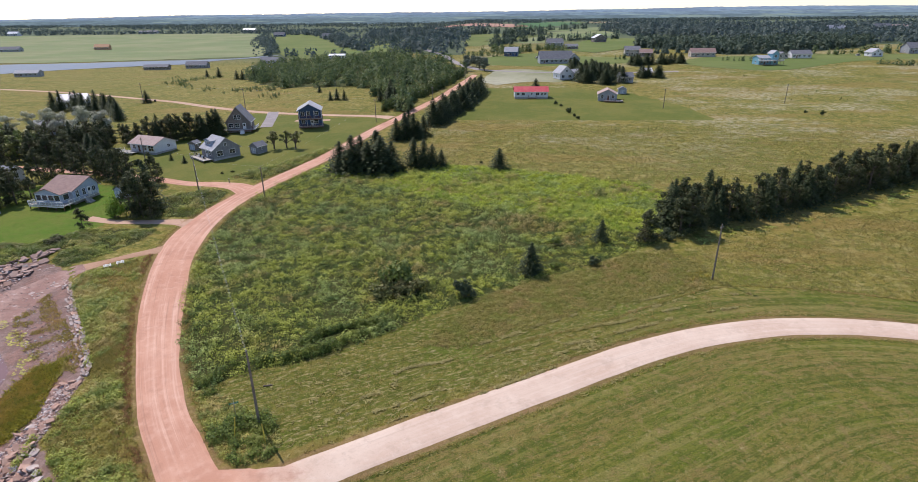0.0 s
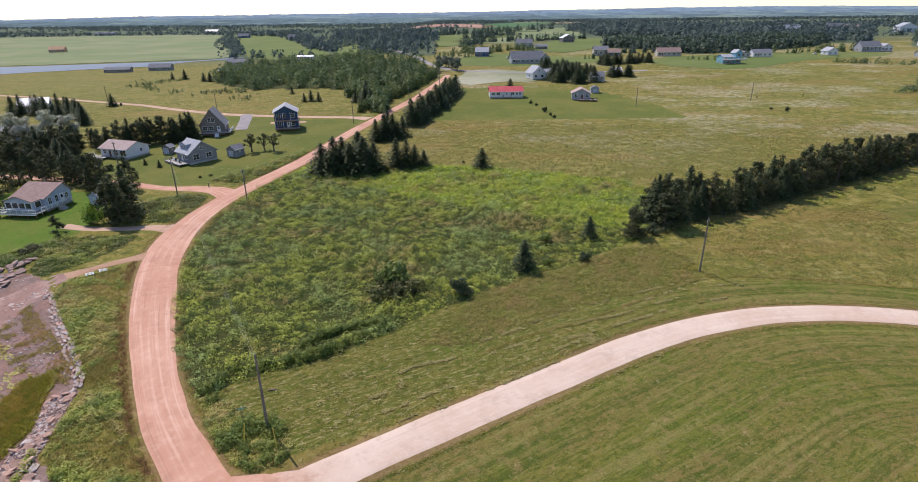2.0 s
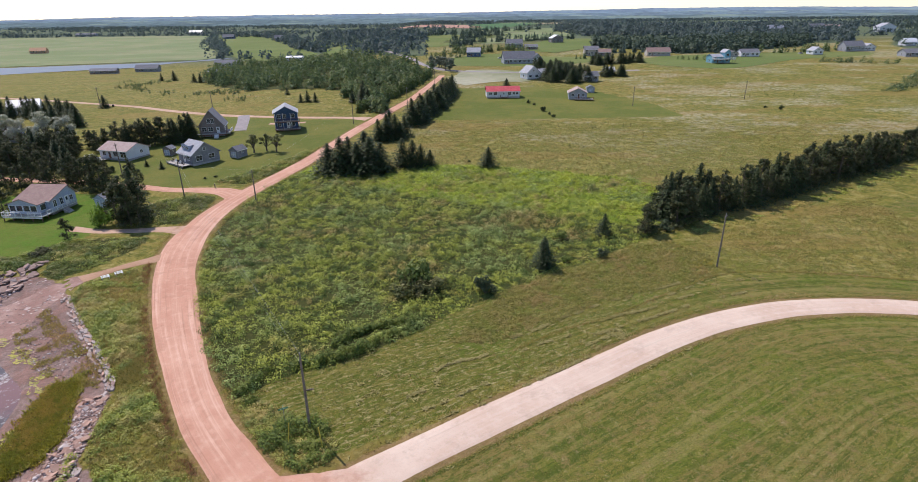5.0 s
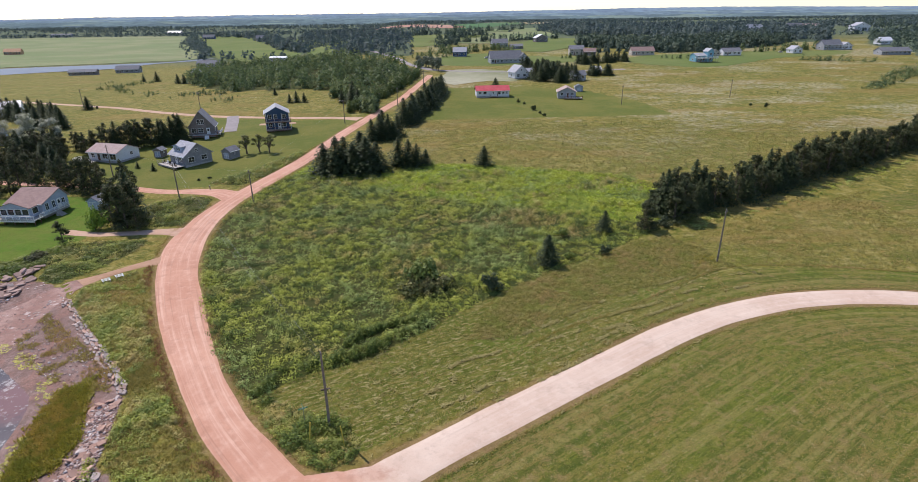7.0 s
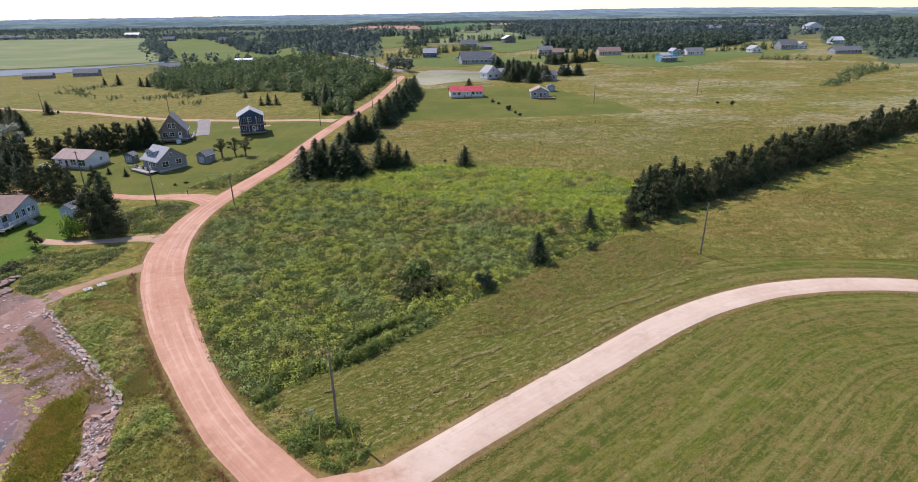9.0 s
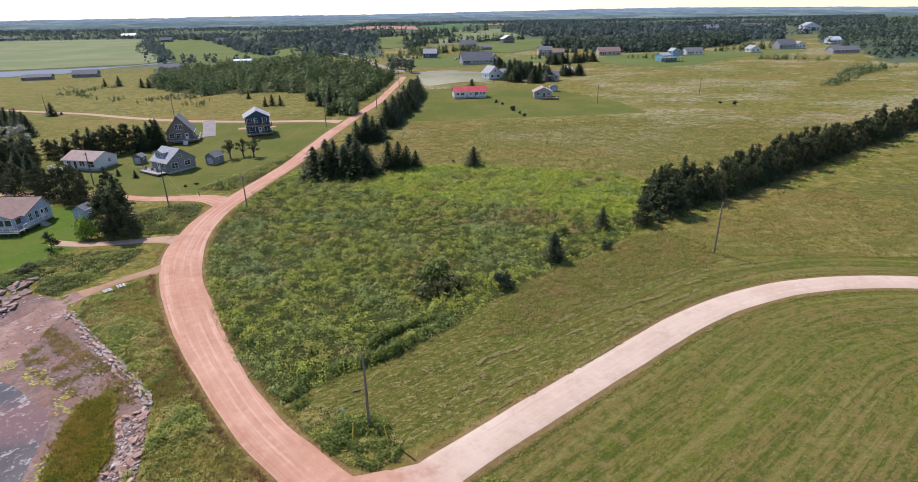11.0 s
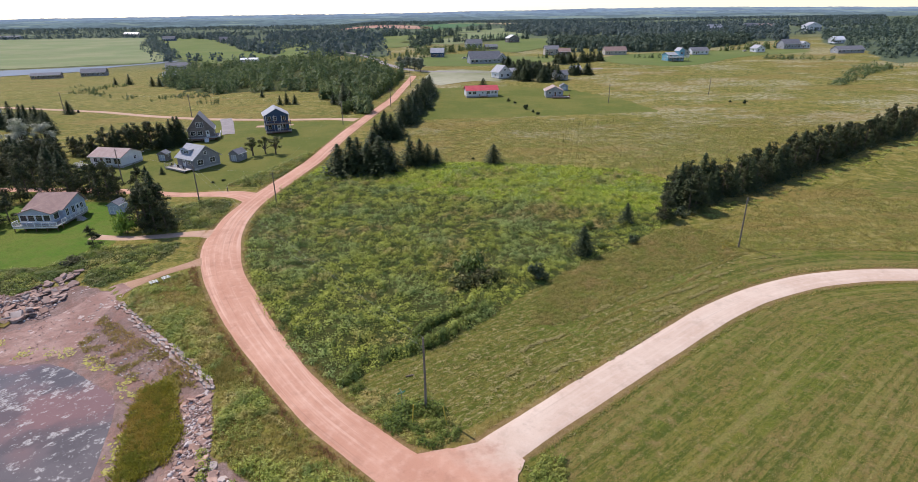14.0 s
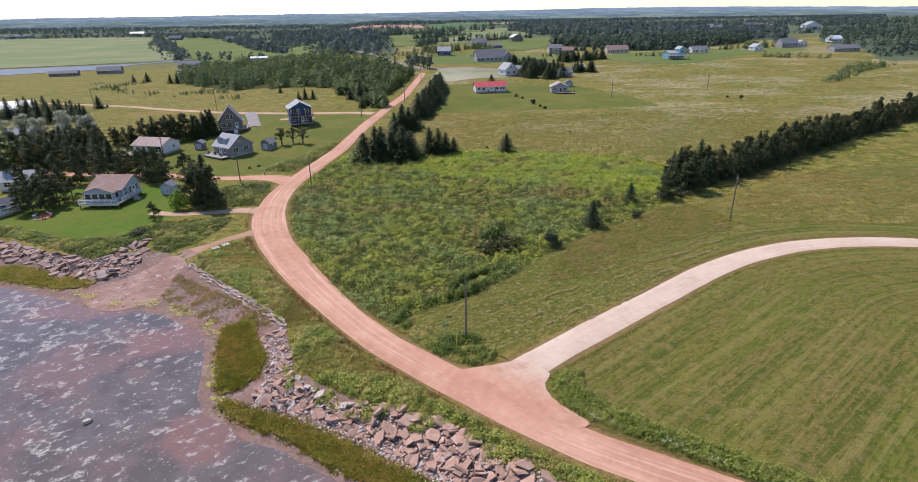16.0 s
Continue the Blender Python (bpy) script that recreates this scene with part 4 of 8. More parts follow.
_sea = np.where(GY < 160, seaward(GX, GY), -50)
_shore = np.clip(0.5 + (_sea - 0.3) / 1.5, 0, 1)
_za = np.stack([weight(LAWN_INNER, LAWN_STRIP, LAWN_EAST, EDGE_INNER), weight(WEEDS, SCRUB_W, SCRUB_S, SCRUB_N, WOODS), weight(HAY)], -1)
_zb = np.stack([_shore, weight(LAWN_COTTAGE), weight(FRESH, soft=6)], -1)
_near = (GY < 330) & (GY > -70) & (np.abs(GX) < 170)
_bare = np.zeros(GX.shape)
for _line, _wide in ((RED, 1.3), (PALE, 0.9)):
    _rows, _ = curve_points(_line, 1.5)
    _far = np.full(int(_near.sum()), 99.0)
    for _x, _y, _w in _rows:
        _far = np.minimum(_far, np.hypot(GX[_near] - _x, GY[_near] - _y) - _w / 2)
    _bare[_near] = np.maximum(_bare[_near], np.clip(1.0 - (_far - 0.1) / _wide, 0, 1))
_zc = np.stack([_bare, weight(LAWN_RED, LAWN_HOUSES), weight(PLANTATION, *[row[0] for row in FAR_WOODS], soft=4)], -1)
for _key, _val in (("zone_a", _za), ("zone_b", _zb), ("zone_c", _zc)):
    _at = ground_mesh.attributes.new(_key, "FLOAT_VECTOR", "POINT")
    _at.data.foreach_set("vector", _val.astype(np.float32).ravel())
ground = tagged(new("ground", ground_mesh), "open coastal meadow with mown lawns, weeds and red shore mud", "ground", "", "structure")

# ---- roads and tracks ----
ribbon("road", RED, 1.2, 0.08, M_RED_ROAD, "winding red dirt road along the shore, dry and rutted", "road")
ribbon("road", PALE, 1.2, 0.055, M_PALE_ROAD, "pale gravel road curving off through mown grass", "road", crown=0.015)
patch("road", [(-2.6, -7.0), (0.6, -6.7), (2.8, -6.6), (4.8, -6.3), (6.6, -6.3), (9.2, -9.4), (8.3, -11.0), (8.0, -13.2), (8.9, -15.6), (9.9, -17.2), (11.0, -18.9), (9.0, -19.3), (5.3, -16.6), (0.8, -11.4)], 1.0, 0.1, M_RED_ROAD, "red dirt and pale gravel mixed over the road junction", "road", 0.12)
ribbon("road", [(-35.4, 84.1, 8), (-40.8, 88.5, 6.4), (-48.1, 90.2, 4.8), (-56.3, 91.0, 4), (-73.0, 96.8, 4), (-94.8, 101.6, 4), (-114.8, 105.4, 4), (-155.1, 113.2, 4)], 1.5, 0.05, M_RED_ROAD, "red dirt side lane to the cottages", "road", crown=0.02)
ribbon("road", [(-36.8, 61.6, 8.5), (-40.6, 62.4, 5.4), (-44.6, 62.9, 3.6), (-51.4, 62.6, 2.8), (-57.9, 62.7, 2.6), (-64.9, 64.5, 3.2)], 1.2, 0.05, M_TAN_ROAD, "worn dirt driveway to a cottage", "driveway", crown=0.02)
ribbon("road", [(-34.6, 51.0, 7.5), (-38.6, 47.9, 4.2), (-42.4, 45.2, 2.8), (-45.4, 42.4, 2.8), (-48.2, 39.6, 4.2)], 1.0, 0.04, M_TRACK, "red sandy track down to the beach", "track", crown=0.02)
ribbon("road", [(-14.1, 180.6, 8), (-23.8, 183.8, 4.6), (-38.6, 185.3, 4.4), (-53.5, 188.1, 4.4), (-78.8, 196.6, 4.6), (-104.2, 211.4, 4.6), (-128.9, 228.4, 4.6), (-151.4, 240.7, 4.6), (-235.6, 280.7, 4.6), (-345.1, 314.9, 4.6)], 2.0, 0.05, M_TAN_ROAD, "sandy lane past the houses", "road", crown=0.02)
ribbon("road", [(-69.6, 194.3, 6), (-65.0, 178.4, 5.4), (-60.7, 161.8, 5.2)], 2.0, 0.07, M_ASPHALT, "grey paved driveway beside a house", "driveway")
ribbon("road", [(-53.0, 174.1, 4), (-46.0, 174.3, 3.4), (-39.0, 175.6, 3)], 2.0, 0.06, M_TAN_ROAD, "bare dirt parking spot", "driveway")
PAVED = [(-35, 516, 6), (-11, 446, 6), (1.2, 392.2, 6), (16.5, 350.9, 6.5), (27.4, 339.5, 6), (52.5, 328.8, 5), (94.4, 323.2, 5), (149.8, 328.9, 5)]
ribbon("road", PAVED, 5.0, 0.15, M_ASPHALT, "grey paved country road", "road")


BEACH = [(-64.0, 27.6), (-59.5, 30.6), (-55.0, 34.6), (-52.0, 39.0), (-49.0, 41.0), (-46.8, 39.0), (-47.6, 36.0), (-48.6, 29.0), (-49.0, 22.5), (-55.5, 20.0), (-60.0, 22.5)]
patch("ground", BEACH, 0.8, 0.02, M_BEACH, "wet red sand at the head of the cove", "beach", 0.1)

# ---- water ----
def water_material(name, deep, mud, pale, flecks, rough=0.1, shoals=()):
    """Shallow water: the bed shows through, with small floating mats of pale weed."""
    n = Net(name)
    p = n.place()
    wavy = n.noise(p, 0.2, 5, 0.65)
    c = n.mix(n.ramp(n.noise(p, 0.045, 4, 0.6), 0.46, 0.62, 0, 0.6), deep, mud)
    c = n.mix(n.ramp(wavy, 0.45, 0.62, 0, 0.55), c, tuple(v * 0.62 for v in deep))
    xyz = n.node("ShaderNodeSeparateXYZ")
    n.link(p, xyz.inputs[0])
    for x, y, rx, ry in shoals:
        far = n.math("SQRT", n.math("ADD", n.math("POWER", n.math("MULTIPLY", n.math("SUBTRACT", xyz.outputs[0], x), 1 / rx), 2.0), n.math("POWER", n.math("MULTIPLY", n.math("SUBTRACT", xyz.outputs[1], y), 1 / ry), 2.0)))
        c = n.mix(n.ramp(n.math("ADD", far, n.math("MULTIPLY", n.math("SUBTRACT", wavy, 0.5), 1.6)), 0.6, 1.2, 0.8, 0.0), c, mud)
    mats = n.noise(p, 0.62, 4, 0.62, (0.9, 1.1, 1, 0.5))
    crowd = n.math("MULTIPLY", n.math("SUBTRACT", n.noise(p, 0.07, 3, 0.6), 0.5), 0.45)
    spread = n.ramp(n.math("ADD", mats, crowd), 0.55, 0.64)
    spot = n.math("MULTIPLY", n.math("MULTIPLY", spread, n.ramp(n.noise(p, 3.0, 4, 0.8), 0.40, 0.60)), flecks)
    spot = n.math("MAXIMUM", spot, n.math("MULTIPLY", n.ramp(n.noise(p, 1.6, 4, 0.75), 0.58, 0.68), flecks * 0.45))
    c = n.mix(spot, c, pale)
    n.bump(n.noise(p, 1.2, 3, 0.6, (0.8, 2.0, 1, 0.4)), 0.12, 0.06)
    return n.done(c, n.ramp(spot, 0.0, 0.5, rough, 0.8), 0, 0.22)


M_SEA = water_material("shallow_sea", (0.135, 0.118, 0.112), (0.225, 0.128, 0.112), (0.46, 0.45, 0.42), 0.72, 0.12, ((-42.0, 9.5, 7.0, 5.0), (-57.0, 21.5, 11.0, 4.0), (-32.0, -12.0, 6.0, 5.0)))
M_RIVER = water_material("river", (0.06, 0.08, 0.10), (0.07, 0.08, 0.10), (0.3, 0.3, 0.3), 0.1, 0.4)
_sx, _sy = np.meshgrid(np.linspace(-420, 120, 80), np.linspace(-300, 60, 60))
_k = np.arange(_sx.size).reshape(_sx.shape)
_wf = np.stack([_k[:-1, :-1], _k[:-1, 1:], _k[1:, 1:], _k[1:, :-1]], -1).reshape(-1, 4)
tagged(new("water", dressed(raw_mesh("water", np.stack([_sx, _sy, np.full(_sx.shape, SEA)], -1).reshape(-1, 3), _wf), M_SEA)), "shallow sea over red mud with drifting weed", "water", "", "structure")
RIVER = [(-516, 563), (-443, 582), (-390, 603), (-333, 625), (-288, 650), (-261, 694), (-248, 697), (-258, 666), (-289, 620), (-300, 560), (-323, 544), (-364, 512), (-388, 486), (-407, 435), (-430.0, 360.0), (-560.0, 330.0), (-640, 470), (-620, 570)]
patch("water", RIVER, 14, 0.25, M_RIVER, "pale river winding across the marsh", "river")


# ---- far fields ----
def field_material(name, a, b, row=None):
    n = Net(name)
    p = n.place()
    c = n.mix(n.ramp(n.noise(p, 0.01, 5, 0.65), 0.38, 0.64), a, b)
    c = n.mix(n.ramp(n.noise(p, 0.2, 5, 0.75), 0.5, 0.78, 0, 0.5), c, tuple(v * 0.62 for v in a))
    if row:
        c = n.mix(n.ramp(n.noise(p, 1.0, 3, 0.6, row), 0.45, 0.6, 0, 0.4), c, tuple(v * 0.75 for v in b))
    return n.done(c, 0.95, 0, 0.1)


M_HAYFIELD = field_material("hay_field", (0.165, 0.215, 0.090), (0.235, 0.250, 0.125), (0.008, 0.06, 1, 0.15))
M_GREENFIELD = field_material("green_field", (0.118, 0.162, 0.042), (0.155, 0.182, 0.055), (0.012, 0.15, 1, 0.5))
M_CROP = field_material("potato_field", (0.07, 0.15, 0.06), (0.085, 0.165, 0.07))
M_SOIL = field_material("red_soil_field", (0.36, 0.20, 0.145), (0.40, 0.25, 0.18))
M_STUBBLE = field_material("stubble_field", (0.34, 0.28, 0.15), (0.40, 0.34, 0.2))
M_PALEGRASS = field_material("pale_grass", (0.20, 0.215, 0.11), (0.38, 0.37, 0.26), (0.25, 0.35, 1, 0.4))
FIELDS = [([(-1231, 1395), (-892, 1460), (-554, 1424), (-400, 1016), (-274, 716), (-322, 663), (-391, 629), (-444, 604), (-541, 587), (-760, 640)], M_HAYFIELD, "broad pale green marsh hayfield"),
          ([(-527, 1420), (-392, 1336), (-137, 686), (-253, 714)], M_GREENFIELD, "green pasture between hedges"),
          ([(-255, 1224), (-99, 880), (-59, 516), (-119, 645)], M_GREENFIELD, "smooth green field"),
          ([(-101, 1622), (94, 1410), (88, 1156), (-132, 1512)], M_SOIL, "ploughed red soil field"),
          ([(95, 1424), (283, 1816), (313, 1579), (100, 1093)], M_CROP, "dark green potato field"),
          ([(193, 1787), (375, 1706), (346, 1391), (252, 1603)], M_STUBBLE, "straw-coloured stubble field")]
FIELDS += [([(2, 842), (128, 857), (81, 717), (7, 562)], M_GREENFIELD, "light green field"),
           ([(97, 1063), (331, 1123), (294, 976), (84, 947)], M_HAYFIELD, "grey-green field strip"),
           ([(165.0, 378.0), (184.0, 345.0), (221.0, 335.0), (294.2, 384.3), (364, 407), (385, 435), (330, 446), (287, 440), (226, 430), (190, 415)], M_GREENFIELD, "mown green lawn by far houses"),
           ([(20.4, 285.6), (34.9, 342.0), (72.1, 329.1), (70.0, 285.2), (49.0, 284.7), (32.5, 272.2)], M_PALEGRASS, "pale grass field beside the road"),
           ([(11, 412), (30.0, 371.1), (79.6, 363.9), (125.1, 380.0), (152, 414), (109, 433), (62, 466)], M_GREENFIELD, "green lawns by the village road"),
           ([(121, 466), (241, 621), (176, 694), (95, 525)], M_GREENFIELD, "light green lots between houses"),
           ([(20, 640), (60, 830), (205, 950), (215, 800), (160, 720), (90, 610)], M_HAYFIELD, "open pasture behind the village")]
for poly, mat, label in FIELDS:
    far = min(p[1] for p in poly)
    patch("field", poly, 12 if far < 600 else 30, 0.12 if far < 450 else 0.3 if far < 900 else 0.45, mat, label, "field", 1.0)


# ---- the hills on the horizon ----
def distance_material(name, c, haze_glow, share):
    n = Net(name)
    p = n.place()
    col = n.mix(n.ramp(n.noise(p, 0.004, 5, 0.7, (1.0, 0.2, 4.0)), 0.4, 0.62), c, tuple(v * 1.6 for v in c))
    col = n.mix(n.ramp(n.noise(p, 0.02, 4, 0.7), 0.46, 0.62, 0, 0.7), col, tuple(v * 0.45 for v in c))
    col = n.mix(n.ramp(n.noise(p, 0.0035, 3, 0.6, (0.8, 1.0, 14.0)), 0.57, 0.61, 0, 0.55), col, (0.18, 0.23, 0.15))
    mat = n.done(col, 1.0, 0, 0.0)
    # haze over the hills is added as an even blue emission
    n.bsdf.inputs["Emission Color"].default_value = (*haze_glow, 1)
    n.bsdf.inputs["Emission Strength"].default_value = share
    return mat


def ridge(y, share, rough, seed, material, label):
    """A long far hill with a wooded, uneven top; it rises towards the east."""
    xs = np.linspace(-1.25 * y, 1.25 * y, 900)
    rise = np.interp(xs / y, (-1.25, -0.87, -0.54, -0.33, 0.0, 0.17, 0.4, 0.65, 0.95, 1.25), (0.004, 0.0057, 0.0108, 0.0115, 0.0128, 0.0146, 0.016, 0.0165, 0.0135, 0.012))
    top = 41 + y * rise * share + np.array([rough * (noise.noise((x * 0.0011, seed, 0)) + 0.5 * noise.noise((x * 0.004, seed, 3))) + 2.2 * noise.noise((x * 0.012, seed, 5)) + 2.6 * noise.noise((x * 0.045, seed, 7)) for x in xs])
    rows = [np.stack([xs, np.full_like(xs, y + d), z], 1) for d, z in ((-500, np.full_like(xs, 15)), (-330, 15 + (top - 15) * 0.5), (-180, 15 + (top - 15) * 0.78), (-70, 15 + (top - 15) * 0.94), (0, top), (60, top * 0.9))]
    v = np.concatenate(rows)
    k = np.arange(900 * 6).reshape(6, 900)
    fcs = np.stack([k[:-1, :-1], k[:-1, 1:], k[1:, 1:], k[1:, :-1]], -1).reshape(-1, 4)
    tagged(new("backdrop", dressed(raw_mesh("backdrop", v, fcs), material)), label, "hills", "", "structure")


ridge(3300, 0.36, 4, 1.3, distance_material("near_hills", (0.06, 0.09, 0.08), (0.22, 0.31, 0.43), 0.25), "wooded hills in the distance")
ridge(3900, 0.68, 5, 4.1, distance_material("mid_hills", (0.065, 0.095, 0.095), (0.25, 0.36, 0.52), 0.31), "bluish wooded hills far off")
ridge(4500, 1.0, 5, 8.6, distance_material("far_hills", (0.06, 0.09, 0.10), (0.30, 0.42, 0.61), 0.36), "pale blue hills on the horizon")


# ---- shore: stones, walls, marsh ----
def stone_mesh(seed, flat):
    """A broken slab: an uneven polygon with a sloping, slightly smaller top."""
    rng = np.random.default_rng(seed)
    k = int(rng.integers(4, 7))
    a = np.sort(np.linspace(0, 6.283, k, endpoint=False) + rng.uniform(-0.32, 0.32, k))
    r = rng.uniform(0.42, 0.62, k)
    low = np.column_stack([r * np.cos(a), r * np.sin(a) * rng.uniform(0.7, 1.0), np.full(k, -flat / 2)])
    top = low * (rng.uniform(0.86, 0.98), rng.uniform(0.86, 0.98), 0) + np.column_stack([np.full(k, rng.normal(0, .05)), np.full(k, rng.normal(0, .05)), flat / 2 + rng.normal(0, flat * 0.12, k)])
    bm = bmesh.new()
    lo, up = [bm.verts.new(p) for p in low], [bm.verts.new(p) for p in top]
    bm.faces.new(lo[::-1])
    bm.faces.new(up)
    for n in range(k):
        m = (n + 1) % k
        bm.faces.new((lo[n], lo[m], up[m], up[n]))
    bmesh.ops.bevel(bm, geom=[e for e in bm.edges if all(v in up for v in e.verts)], offset=0.025, segments=1, affect="EDGES")
    me = bpy.data.meshes.new("stone")
    bm.to_mesh(me)
    bm.free()
    return me


STONES = [dressed(stone_mesh(100 + i, (0.11, 0.16, 0.22, 0.13)[i % 4]), M_ROCK) for i in range(12)]
M_PALEROCK = plain("bleached_sandstone", (0.54, 0.44, 0.38), (0.68, 0.59, 0.53), 0.8, 7, 0.92, 0.7, 0.04, per_object=0.5)
M_BROWNROCK = plain("brown_sandstone", (0.37, 0.25, 0.20), (0.48, 0.355, 0.295), 0.8, 7, 0.92, 0.7, 0.04, per_object=0.6)
BROWNS = [dressed(stone_mesh(400 + i, (0.12, 0.18, 0.25)[i % 3]), M_BROWNROCK) for i in range(9)]
BLEACHED = [dressed(stone_mesh(300 + i, (0.12, 0.2, 0.28)[i % 3]), M_PALEROCK) for i in range(6)]
GREYS = [dressed(stone_mesh(200 + i, (0.3, 0.4, 0.5)[i % 3]), M_GREYROCK) for i in range(6)]
rng = np.random.default_rng(5)


def bank_of_stones(name, label, rows):
    """Loose slabs lying in a stretch of the shore: rows of (outline, count, smallest, largest, meshes, tilt)."""
    bank = thing(name, Matrix.Identity(4), label, "stones", "", "structure")
    for poly, count, small, large, meshes, tilt, *stack in rows:
        for x, y in scattered(poly, count, rng):
            size = small(x) if callable(small) else small
            size += (large(x) - size if callable(large) else large - size) * rng.random() ** 1.6
            m = pose(x, y, gz(x, y) + size * rng.uniform(0.08, 0.25) + (rng.uniform(0, stack[0]) if stack else 0), rng.normal(0, tilt), rng.normal(0, tilt), rng.uniform(0, 360))
            part("stone", meshes[rng.integers(len(meshes))], M_ROCK, bank, "", m @ Matrix.Diagonal((size * rng.uniform(0.8, 1.4), size, size * rng.uniform(0.5, 0.85), 1)))
    return bank


SLABS = [(-27.9, -4.4), (-23.4, -3.6), (-18.0, -9.6), (-12.5, -12.0), (-8.5, -13.2), (-3.4, -17.0), (2.0, -23.0), (12.0, -32.5), (30, -48), (26, -54), (9.0, -38.0), (-1.0, -28.0), (-5.5, -23.3), (-7.7, -21.2), (-12.5, -17.1), (-19.4, -11.3), (-26.6, -8.1)]
NECK = [(-29.0, 6.5), (-26.0, 8.2), (-23.6, 0.0), (-23.0, -4.0), (-27.2, -4.4), (-26.6, 0.6)]
COVE = [(-112, 62), (-90.5, 52.8), (-80.5, 46.6), (-75.0, 43.5), (-70.0, 41.2), (-66.4, 39.0), (-62.7, 41.2), (-58.0, 39.0), (-57.6, 32.5), (-63.9, 32.2), (-69.9, 34.4), (-77.2, 40.3), (-83.8, 43.2), (-95, 49), (-112, 57)]
COVE_HEAD = [(-66.0, 38.6), (-64.5, 41.2), (-61.6, 45.6), (-58.9, 48.2), (-57.3, 45.2), (-57.7, 40.8), (-58.2, 36.5), (-62.0, 37.5)]
SLABS_W = [p for p in SLABS if p[0] < -12.4]
SLABS_E = [(-12.5, -12.0), (-8.5, -13.2), (-3.4, -17.0), (2.0, -23.0), (9.0, -29.8), (5.0, -34.0), (-1.0, -28.0), (-5.5, -23.3), (-7.7, -21.2), (-12.5, -17.1)]
bank_of_stones("stone_bank", "broken red sandstone lying along the shore bank", [(SLABS_W, 200, 0.5, 1.6, STONES + BLEACHED[:3], 20), (NECK, 60, 0.4, 1.2, STONES + BLEACHED[:2], 16)])
bank_of_stones("stone_bank", "large flat red sandstone slabs tumbled down the bank", [(SLABS_E, 260, 0.7, 2.0, STONES, 14), (SLABS_E, 40, 0.5, 1.2, BLEACHED, 18)])
bank_of_stones("stone_bank", "stacked red stone slabs below a cottage lawn", [(COVE, 330, 0.7, 2.1, BROWNS + BROWNS + STONES[:6] + GREYS[:2] + BLEACHED[:1], 15), (COVE_HEAD, 70, 0.6, 1.7, BROWNS + GREYS[:2], 12)])


def ledge(line, label):
    """A low wall of long flat stones: two rough courses along a line and a flat apron of pale slabs at its foot."""
    bank = thing("stone_wall", Matrix.Identity(4), label, "stones", "", "structure")
    pts, _ = curve_points(line, 0.5)
    tan = np.gradient(pts, axis=0)
    for (x, y), (tx, ty) in zip(pts, tan):
        turn, size = math.degrees(math.atan2(ty, tx)), math.hypot(tx, ty)
        land = np.array((-ty, tx)) / size * (1 if -ty + tx > 0 else -1)
        # inland offset, height over the ground, length, depth and thickness of a stone in each row
        for off, up, long, deep, thick, gap in ((0.35, 0.24, 1.1, 0.5, 0.5, 0.12), (-0.05, 0.12, 1.15, 0.5, 0.55, 0.1), (-0.6, 0.04, 1.0, 0.5, 0.25, 0.6)):
            if rng.random() < gap:
                continue
            px, py = np.array((x, y)) + land * (off + rng.normal(0, 0.12))
            m = pose(px, py, gz(px, py) + up + rng.normal(0, 0.04), rng.normal(0, 6), rng.normal(0, 6), turn + rng.normal(0, 8))
            mesh = (GREYS + BROWNS[:4] + BLEACHED[:1] + STONES[:3])[rng.integers(14)] if off > -0.5 else (GREYS + BROWNS[:3])[rng.integers(9)]
            part("stone", mesh, M_GREYROCK, bank, "", m @ Matrix.Diagonal((long * rng.uniform(0.7, 1.4), deep * rng.uniform(0.8, 1.3), thick * rng.uniform(0.7, 1.3), 1)))
    return bank


ledge([(-46.8, 33.3), (-39.2, 24.3), (-32.8, 16.9), (-28.6, 12.0), (-26.0, 8.2)], "low straight ledge of grey and bleached stones holding the bank")
for _x, _y, _n in ((-50.5, 30.6, 9), (-50.2, 34.0, 7), (-55.3, 39.7, 6), (-54.0, 41.0, 5), (-35.8, 17.0, 6)):
    _set = thing("beach_stones", Matrix.Identity(4), "pale bleached stones washed up on the red beach", "stones", "", "structure")
    for _k in range(_n):
        _a, _b = _x + rng.normal(0, 0.9), _y + rng.normal(0, 0.6)
        part("stone", BLEACHED[rng.integers(2)], M_PALEROCK, _set, "", pose(_a, _b, gz(_a, _b) + 0.06, 0, 0, rng.uniform(0, 360)) @ Matrix.Diagonal((rng.uniform(0.3, 0.75), rng.uniform(0.25, 0.5), rng.uniform(0.15, 0.3), 1)))

